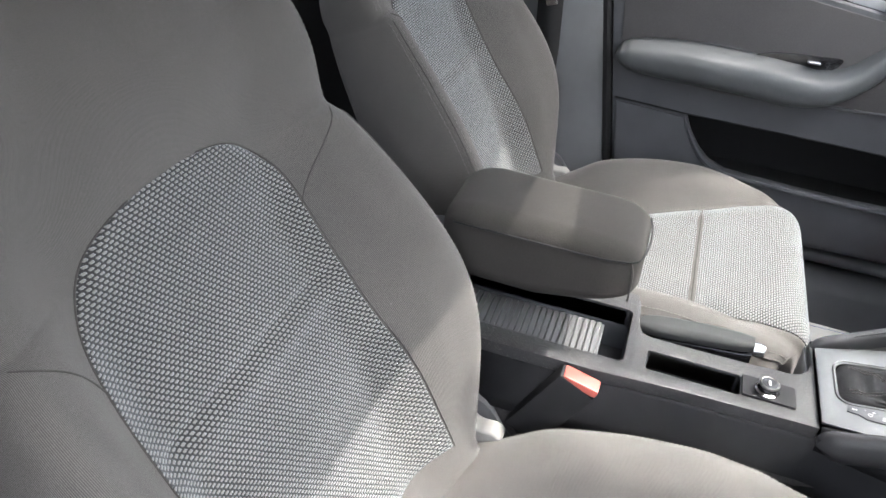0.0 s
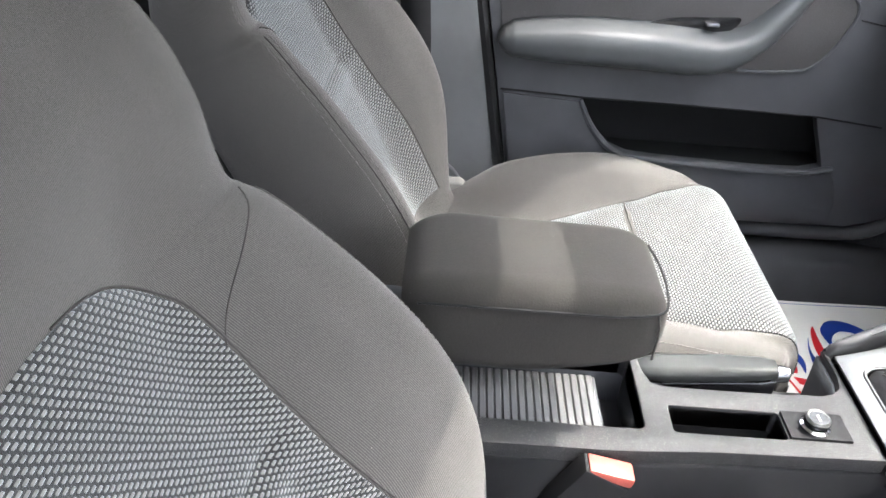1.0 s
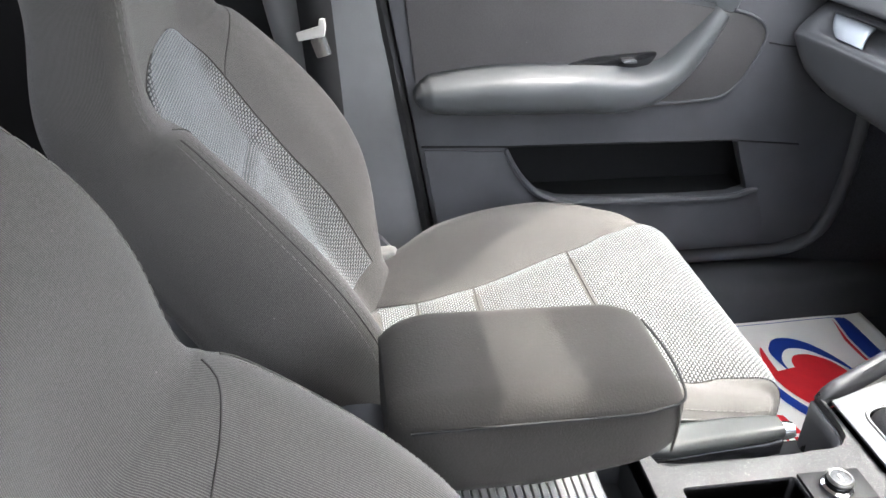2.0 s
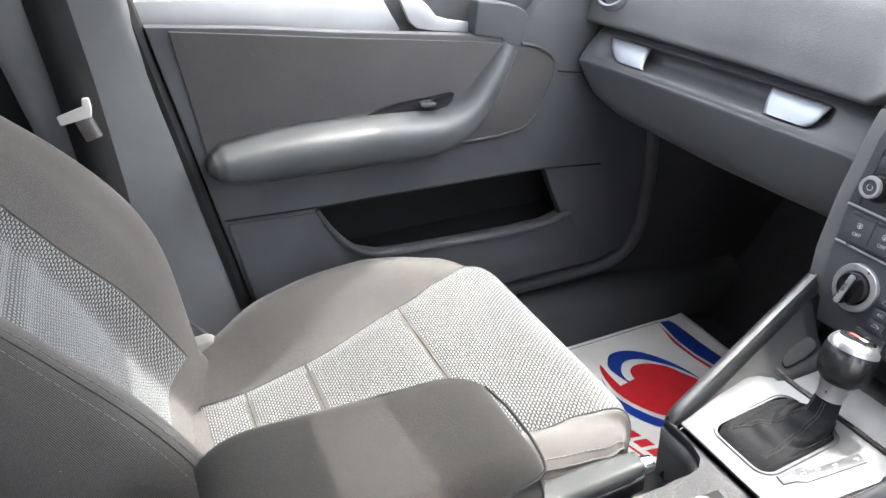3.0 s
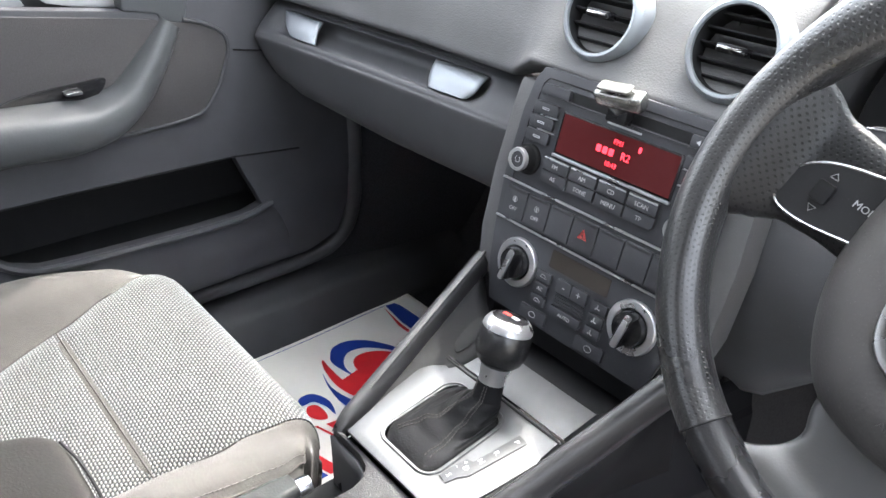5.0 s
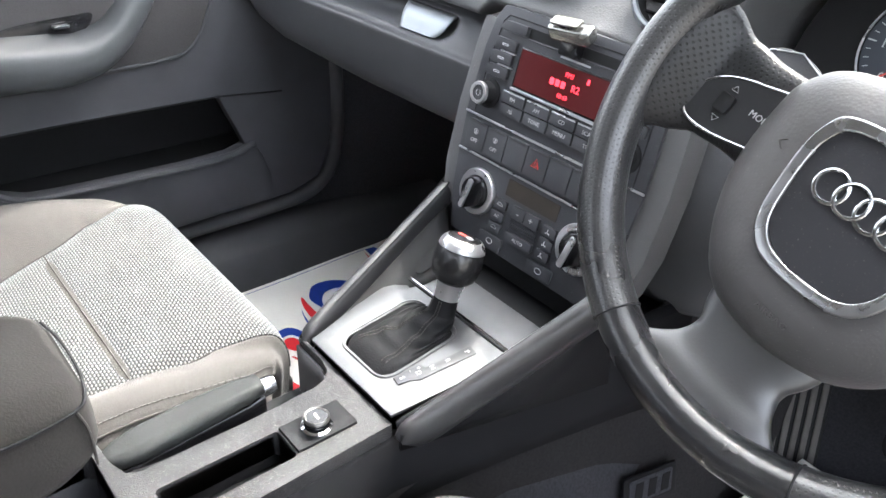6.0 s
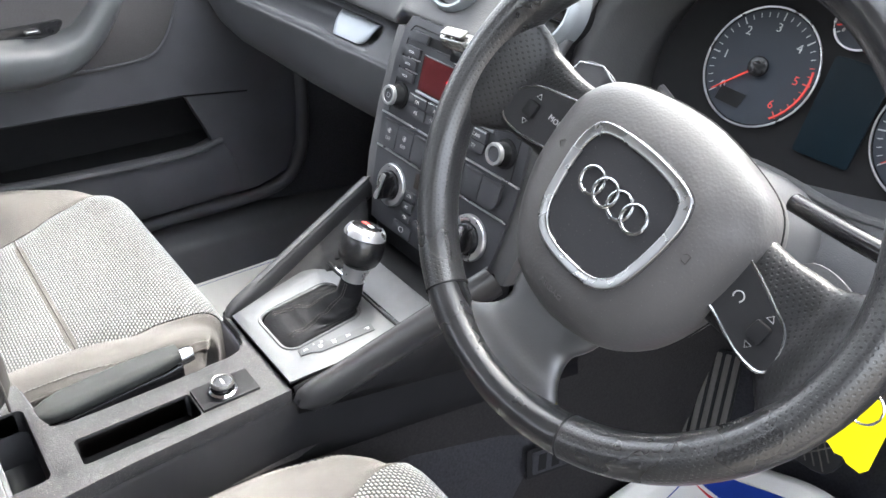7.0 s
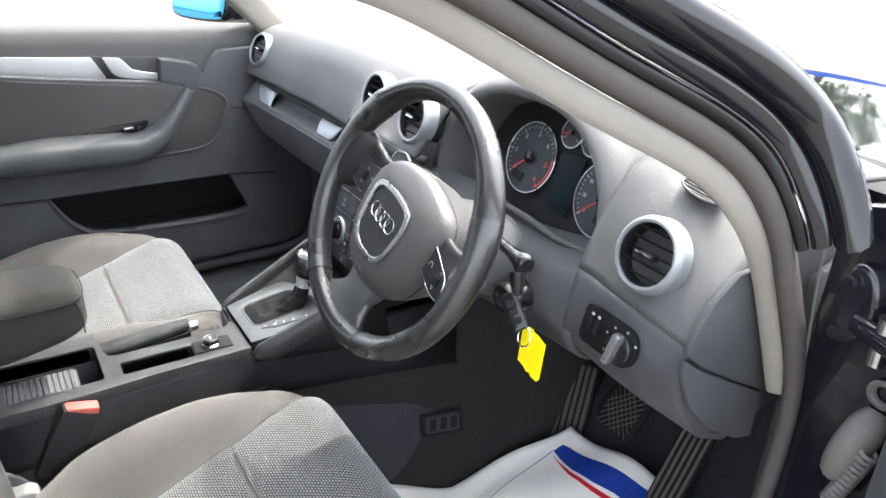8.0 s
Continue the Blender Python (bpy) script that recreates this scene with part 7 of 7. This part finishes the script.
for k in range(2):
    part("thumbwheel", prism(rrect(-0.036 + 0.011 * k, -0.008, -0.029 + 0.011 * k, 0.010, 0.002), 0.004, LS @ Matrix.Translation((0, 0, 0.005)), 0.001), RUBBER, lsp)
    part("marking", prism(rrect(-0.035 + 0.011 * k, 0.013, -0.030 + 0.011 * k, 0.017, 0.0015), 0.0003, LS @ Matrix.Translation((0, 0, 0.006))), WHITE, lsp, smooth=False)
for a in (35, 80, 125, 160, 215):
    part("marking", prism(rrect(-0.0016, -0.0013, 0.0016, 0.0013, 0.0006), 0.0003, LS @ Matrix.Translation((0.022 + 0.0265 * math.cos(radians(a)), -0.003 + 0.0235 * math.sin(radians(a)), 0.006))), WHITE, lsp, smooth=False)
dm = thing("demister_vent", "small oval slotted side window demister vent", "air vent", (0.618, 0.155, 1.07))
DMM = frame_of((0.618, 0.155, 1.0795), (1, 0.12, -0.16), (0.14, -0.30, 1))
part("vent_rim", tube([DMM @ Vector((0.032 * math.cos(a), 0.015 * math.sin(a), 0.001)) for a in [2 * math.pi * j / 36 for j in range(36)]], 0.0016, 6, close=True), DASH, dm)
part("vent_core", prism([(0.031 * math.cos(a), 0.0145 * math.sin(a)) for a in [2 * math.pi * j / 30 for j in range(30)]], 0.003, DMM @ Matrix.Translation((0, 0, -0.003))), BLACK, dm)
for k in range(-2, 3):
    w_ = 0.031 * math.sqrt(1 - (k * 0.0052 / 0.0146) ** 2)
    b = box((0, k * 0.0052, 0.0005), (2 * w_, 0.0018, 0.002), 0.0004, 1)
    b.transform(DMM)
    part("slat", b, DASH, dm)
# slot at the foot of the windscreen
part("demist_slot", box((-0.13, 0.555, 1.050), (0.42, 0.022, 0.012), 0.002), BLACK, dash)

# ---- wheel switches, screws of the emblem, stitching ----
def on_wheel(x, y, z):
    return WM @ Vector((x, y, z))


for sx, rx, ry in ((-1, -0.1143, -0.0055), (1, 0.1178, -0.0105)):
    part("roller", prism(rrect(rx - 0.0055, ry - 0.0065, rx + 0.0055, ry + 0.0065, 0.002), 0.005, WM @ Matrix.Translation((0, 0, -0.0175)), 0.0015), RUBBER, wheel)
    for s in (-1, 1):
        y = ry + s * 0.0105
        part("marking", tube([on_wheel(rx - 0.0026, y - s * 0.0010, -0.0160), on_wheel(rx + 0.0026, y - s * 0.0010, -0.0160), on_wheel(rx, y + s * 0.0026, -0.0160)], 0.0004, 5, close=True), WHITE, wheel)
words("MODE", 0.0062, WM @ Matrix.Translation((-0.0885, -0.001, -0.0161)), WHITE, wheel)
part("marking", tube([on_wheel(0.0945 + 0.0035 * math.cos(a), -0.003 + 0.0035 * math.sin(a), -0.0160) for a in [radians(-40 + 260 * j / 14) for j in range(15)]], 0.0005, 5), WHITE, wheel)
for sx in (-1, 1):
    part("horn_mark", tube([on_wheel(sx * 0.0603 + a, b - 0.003, 0.0058) for a, b in ((-0.003, 0.0), (0.0, 0.003), (0.003, 0.003), (0.003, -0.003), (0.0, -0.003))], 0.0005, 5, close=True), STITCH, wheel)
words("AIRBAG", 0.0066, WM @ Matrix.Translation((0.0015, -0.0845, 0.0046)) @ Matrix.Rotation(radians(25), 4, "X"), plain("embossed_grey", (0.085, 0.083, 0.082), 0.5, 0.3), wheel)
# seam stitches on the inner side of the rim
for a0, a1 in ((196, 242), (300, 344)):
    n = int((a1 - a0) / 1.15)
    for k in range(n):
        a = radians(a0 + (a1 - a0) * k / n)
        p = on_wheel((RIM - 0.0140) * math.cos(a), (RIM - 0.0140) * math.sin(a), 0.003)
        q = on_wheel((RIM - 0.0140) * math.cos(a + 0.014), (RIM - 0.0140) * math.sin(a + 0.014), -0.002)
        part("stitch", tube([p, q], 0.0006, 4), PALETHREAD, wheel)

# ---- paper mats ----
def mat_z(x, y):
    wave = 0.002 * math.sin(9 * x + 7 * y) + 0.0012 * math.sin(31 * x - 17 * y)
    if x < 0:
        return 0.334 + 0.10 * max(0.0, y - 0.26) + wave
    return 0.300 + 0.49 * max(0.0, y - 0.10) + 0.5 * max(0.0, 0.25 - x) + 0.009 * math.sin(14 * x + 22 * y) + 0.005 * math.sin(37 * x - 20 * y) + wave


def on_mat(outline, lift, thick=0.0004):
    """A printed patch that follows the paper."""
    b = bmesh.new()
    f = b.faces.new([b.verts.new((x, y, 0)) for x, y in outline])
    bmesh.ops.triangulate(b, faces=[f])
    for _ in range(3):
        bmesh.ops.subdivide_edges(b, edges=[e for e in b.edges if e.calc_length() > 0.022], cuts=1)
        bmesh.ops.triangulate(b, faces=b.faces)
    for v in b.verts:
        v.co.z = mat_z(v.co.x, v.co.y) + lift
    return b


def paper_mat(outline, place, label):
    """Printed paper; place maps the print's own axes (across, along) to the floor."""
    rows = []
    (x0, y0), (x1, y1), (x2, y2), (x3, y3) = outline
    for i in range(41):
        u = i / 40
        row = []
        for j in range(49):
            v = j / 48
            x = (x0 * (1 - u) + x1 * u) * (1 - v) + (x3 * (1 - u) + x2 * u) * v
            y = (y0 * (1 - u) + y1 * u) * (1 - v) + (y3 * (1 - u) + y2 * u) * v
            row.append((x, y, mat_z(x, y)))
        rows.append(row)
    t = thing("paper_mat", label, "floor mat", (sum(p[0] for p in outline) / 4, sum(p[1] for p in outline) / 4, 0.26), "paper floor mats")
    part("sheet", sheet(rows), PAPER, t, solid=0.0008)

    def patch(name, pts, mat, lift, lab, rounded=True):
        part(name, on_mat([place(a, b) for a, b in (smooth_outline(pts) if rounded else pts)], lift), mat, t, lab, smooth=False)

    # swirl of blue and red, a corner band, a border line, lettering as bars
    patch("print_swirl", [(0.010, -0.038), (-0.055, -0.054), (-0.086, -0.041), (-0.102, -0.021), (-0.100, 0.010), (-0.077, 0.041), (-0.034, 0.067), (0.012, 0.082), (0.036, 0.084), (0.022, 0.081), (-0.013, 0.066), (-0.042, 0.044), (-0.065, 0.018), (-0.070, -0.011), (-0.055, -0.032), (-0.029, -0.043)], PRINTBLUE, 0.0012, "blue crescent")
    patch("print_swirl", [(0.037, 0.080), (0.005, 0.066), (-0.028, 0.048), (-0.048, 0.020), (-0.050, -0.008), (-0.036, -0.024), (-0.012, -0.028), (0.019, -0.024), (0.048, -0.021), (0.052, -0.031), (0.035, -0.049), (-0.003, -0.063), (-0.044, -0.065), (-0.078, -0.063), (-0.054, -0.075), (-0.006, -0.081), (0.037, -0.071), (0.073, -0.051), (0.093, -0.030), (0.091, -0.011), (0.080, 0.015), (0.065, 0.034), (0.045, 0.033), (0.019, 0.018), (0.0, 0.017), (-0.004, 0.029), (0.018, 0.044), (0.051, 0.056)], PRINTRED, 0.0016, "red swirl")
    patch("print_swirl", [(-0.045, -0.083), (-0.004, -0.090), (0.050, -0.076), (0.098, -0.046), (0.112, -0.015), (0.122, -0.030), (0.112, -0.062), (0.081, -0.085), (0.040, -0.098), (-0.010, -0.094)], PRINTBLUE, 0.0012, "blue crescent")
    patch("print_band", [(-0.152, 0.133), (-0.149, 0.154), (-0.134, 0.159), (-0.061, 0.165), (0.02, 0.173), (0.16, 0.185), (0.16, 0.148), (0.009, 0.139), (-0.037, 0.130), (-0.090, 0.127)], PRINTBLUE, 0.0012, "blue corner band", False)
    patch("print_band", [(-0.149, 0.127), (-0.085, 0.122), (-0.033, 0.125), (0.014, 0.132), (0.16, 0.141), (0.16, 0.135), (0.018, 0.125), (-0.029, 0.118), (-0.085, 0.115)], PRINTRED, 0.0012, "red line", False)
    patch("print_line", [(-0.1535, 0.133), (-0.152, 0.133), (-0.146, -0.22), (-0.1475, -0.22)], PRINTBLUE, 0.0010, "thin dark border line", False)
    # a small swirl and a row of lettering bars
    patch("print_swirl", [(-0.015, -0.150), (-0.012, -0.125), (0.020, -0.112), (0.055, -0.122), (0.030, -0.124), (0.006, -0.135), (0.004, -0.155)], PRINTBLUE, 0.0012, "small blue crescent")
    patch("print_swirl", [(0.012, -0.150), (0.016, -0.135), (0.036, -0.132), (0.056, -0.138), (0.050, -0.152), (0.030, -0.160)], PRINTRED, 0.0014, "small red swirl")
    for k in range(5):
        x, y = 0.066 + 0.026 * k, -0.148 + 0.008 * k
        patch("print_bar", [(x, y), (x + 0.018, y + 0.005), (x + 0.022, y + 0.030), (x + 0.004, y + 0.025)], PRINTRED, 0.0012, "red lettering bar", False)
    patch("print_bar", [(0.060, -0.166), (0.190, -0.126), (0.191, -0.121), (0.061, -0.161)], PRINTRED, 0.0012, "thin red lettering bar", False)
    patch("print_band", [(0.03, -0.215), (0.10, -0.200), (0.16, -0.180), (0.16, -0.200), (0.10, -0.222), (0.03, -0.236)], PRINTRED, 0.0012, "red band", False)
    patch("print_band", [(0.03, -0.240), (0.10, -0.226), (0.16, -0.204), (0.16, -0.232), (0.10, -0.250), (0.03, -0.262)], PRINTBLUE, 0.0012, "blue band", False)
    return t


paper_mat([(-0.655, -0.20), (-0.235, -0.20), (-0.235, 0.300), (-0.680, 0.290)], lambda a, b: (-0.480 + a, 0.095 + b), "off-white printed paper mat on the passenger footwell")
paper_mat([(0.140, -0.14), (0.62, -0.14), (0.58, 0.375), (0.258, 0.345)], lambda a, b: (0.425 + a, 0.165 + b * 0.98 + 0.02 * a), "off-white printed paper mat crumpled on the driver's footwell")

# ---- pedals ----
PEDALRIB = plain("worn_pedal_rubber", (0.075, 0.068, 0.062), 0.6, 0.4, 0.3, 90, 0.3)
ped = thing("brake_pedal", "black rubber brake pedal with a crossed tread", "pedal", (0.385, 0.36, 0.53))
PM = frame_of((0.385, 0.352, 0.530), (1, 0, 0), (0, -1, 0.75))
part("pad", prism(blob([(-0.045, -0.030), (0.0, -0.046), (0.040, -0.040), (0.048, 0.0), (0.038, 0.045), (-0.03, 0.048), (-0.048, 0.012)], 42), 0.012, PM, 0.004), RUBBER, ped)
for k in range(-3, 4):
    for s in (-1, 1):
        a, b_ = Vector((k * 0.012 - 0.036, -0.040 * s, 0.0125)), Vector((k * 0.012 + 0.036, 0.040 * s, 0.0125))
        lo, hi = max(0.0, (-0.036 - a.x) / 0.072), min(1.0, (0.036 - a.x) / 0.072)
        part("tread", tube([PM @ a.lerp(b_, lo), PM @ a.lerp(b_, hi)], 0.0011, 5), PEDALRIB, ped)
part("arm", tube([PM @ Vector((0, 0.02, -0.004)), (0.385, 0.47, 0.66), (0.385, 0.50, 0.78)], 0.010, 8), BLACK, ped)
acc = thing("accelerator_pedal", "ribbed black accelerator pedal", "pedal", (0.545, 0.34, 0.5))
AM_ = frame_of((0.545, 0.335, 0.545), (1, 0.0, 0), (0.15, -1, 0.5))
part("pad", prism(rrect(-0.030, -0.095, 0.030, 0.095, 0.008), 0.010, AM_, 0.003), RUBBER, acc)
for k in range(5):
    part("rib", prism(rrect(-0.025 + 0.0115 * k, -0.090, -0.020 + 0.0115 * k, 0.090, 0.002), 0.003, AM_ @ Matrix.Translation((0, 0, 0.010)), 0.001), PEDALRIB, acc)
ft = thing("footrest", "ribbed black plastic footrest on the tunnel side", "footrest", (0.21, 0.38, 0.42))
FM_ = frame_of((0.215, 0.385, 0.430), (1, 0.45, 0.10), (0.35, -0.8, 0.55))
part("pad", prism(rrect(-0.042, -0.085, 0.042, 0.085, 0.008), 0.010, FM_, 0.003), RUBBER, ft)
for k in range(6):
    part("rib", prism(rrect(-0.037 + 0.0133 * k, -0.080, -0.029 + 0.0133 * k, 0.080, 0.002), 0.003, FM_ @ Matrix.Translation((0, 0, 0.010)), 0.001), PEDALRIB, ft)
# diagnostic socket cover on the tunnel side
ob = thing("diagnostic_socket_cover", "black slotted socket cover low on the console flank", "socket cover", (0.16, 0.09, 0.47))
OM = frame_of((0.176, 0.086, 0.464), (0.22, 1, -0.02), (1, -0.22, 0.25))
part("frame", prism(rrect(-0.042, -0.022, 0.042, 0.022, 0.004), 0.004, OM, 0.001), RUBBER, ob)
part("inner_frame", prism(rrect(-0.034, -0.017, 0.034, 0.017, 0.003), 0.0015, OM @ Matrix.Translation((0, 0, 0.004)), 0.0005), CARPET, ob)
for k in range(3):
    part("slot", prism([(-0.026 + 0.021 * k, -0.012), (-0.014 + 0.021 * k, -0.012), (-0.012 + 0.021 * k, 0.012), (-0.024 + 0.021 * k, 0.012)], 0.001, OM @ Matrix.Translation((0, 0, 0.0052))), BLACK, ob, smooth=False)

# ---- belts ----
bk = thing("seat_belt_buckle", "black seat belt buckle with a red release button", "belt buckle", (0.10, -0.52, 0.56))
part("buckle_body", box((0.104, -0.540, 0.615), (0.026, 0.052, 0.12), 0.006, rot=Matrix.Rotation(radians(-28), 3, "X")), RUBBER, bk)
part("release_button", box((0.104, -0.510, 0.668), (0.022, 0.046, 0.012), 0.003, rot=Matrix.Rotation(radians(-14), 3, "X")), REDPLASTIC, bk, "faded red release button")
bt = thing("seat_belt", "grey seat belt hanging down the centre pillar", "seat belt", (-0.68, -0.75, 0.9))
part("webbing", sheet([[(-0.685 + 0.01 * (1.3 - z), y0 + 0.05 * j, z) for j in (0, 1)] for z, y0 in ((1.30, -0.82), (1.10, -0.80), (0.95, -0.785), (0.80, -0.775), (0.50, -0.765))]), RUBBER, bt, "black webbing", solid=0.0015)
part("tongue", prism([(-0.026, -0.006), (0.014, -0.008), (0.020, 0.004), (0.022, 0.016), (0.014, 0.018), (0.010, 0.008), (-0.026, 0.007)], 0.008, frame_of((-0.676, -0.762, 0.912), (0.2, 1, 0.30), (1, -0.2, 0.1)), 0.002), plain("pale_plastic", (0.45, 0.44, 0.42), 0.5, 0.4), bt, "pale grey plastic tongue")
part("tongue_plate", prism(rrect(-0.010, -0.030, 0.014, 0.0, 0.003), 0.002, frame_of((-0.676, -0.760, 0.905), (0.2, 1, 0.35), (1, -0.2, 0.1)), 0.0005), CHROME, bt, "steel tongue plate")

# ---- door hinge and cable sleeve on the body face ----
hg = thing("hinge_bracket", "glossy black door hinge on the body face", "door hinge", (0.80, 0.215, 0.95))
part("hinge_plate", prism(blob([(-0.012, -0.045), (0.016, -0.030), (0.026, 0.0), (0.018, 0.038), (-0.004, 0.048), (-0.020, 0.020), (-0.022, -0.015)], 42), 0.022, frame_of((0.796, 0.221, 1.000), (1, 0, 0.1), (0, -1, 0.1)), 0.008, 3), PAINT, hg)
part("hinge_arm", tube([(0.806, 0.206, 0.985), (0.835, 0.195, 0.985), (0.87, 0.19, 0.98)], [0.014, 0.013, 0.012], 12), PAINT, hg)
part("hinge_pin", tube([(0.838, 0.196, 0.955), (0.838, 0.196, 1.01)], 0.010, 14), TRIMSILVER, hg, "bare steel hinge pin")
for z in (0.968, 1.028):
    part("bolt", revolve([(0.0, 0.009), (0.008, 0.009), (0.009, 0.006), (0.009, 0.0)], frame_of((0.788, 0.2, z), (1, 0, 0), (0, -1, 0.1)), 6), PAINT, hg)
cs = thing("cable_sleeve", "grey corrugated rubber cable sleeve between body and door", "cable sleeve", (0.84, 0.21, 0.84))
GREYRUBBER = plain("grey_rubber", (0.11, 0.105, 0.10), 0.6, 0.3, 0.15, 60, 0.2)
part("sleeve_boot", tube(spline([(0.846, 0.222, 0.888), (0.845, 0.210, 0.870), (0.841, 0.200, 0.845), (0.836, 0.198, 0.815), (0.834, 0.205, 0.800)], 16), [0.012, 0.016, 0.019, 0.021, 0.022, 0.0225, 0.023, 0.023, 0.023, 0.0225, 0.022, 0.021, 0.02, 0.018, 0.016, 0.013], 16, flat=0.8), GREYRUBBER, cs)
for k in range(12):
    c = Vector((0.862 - 0.0022 * k, 0.195, 0.852 - 0.0075 * k))
    part("sleeve_rib", revolve([(0.008, -0.0035), (0.0115, 0.0), (0.008, 0.0035)], frame_of(c, (1, 0, -0.3), (0.28, 0, 1)), 16), GREYRUBBER, cs)
part("sleeve_grommet", revolve([(0.010, 0.0), (0.016, 0.003), (0.018, 0.007), (0.013, 0.009), (0.010, 0.006)], frame_of((0.848, 0.220, 0.915), (1, 0, 0.2), (0.3, -1, 0)), 20), GREYRUBBER, cs)
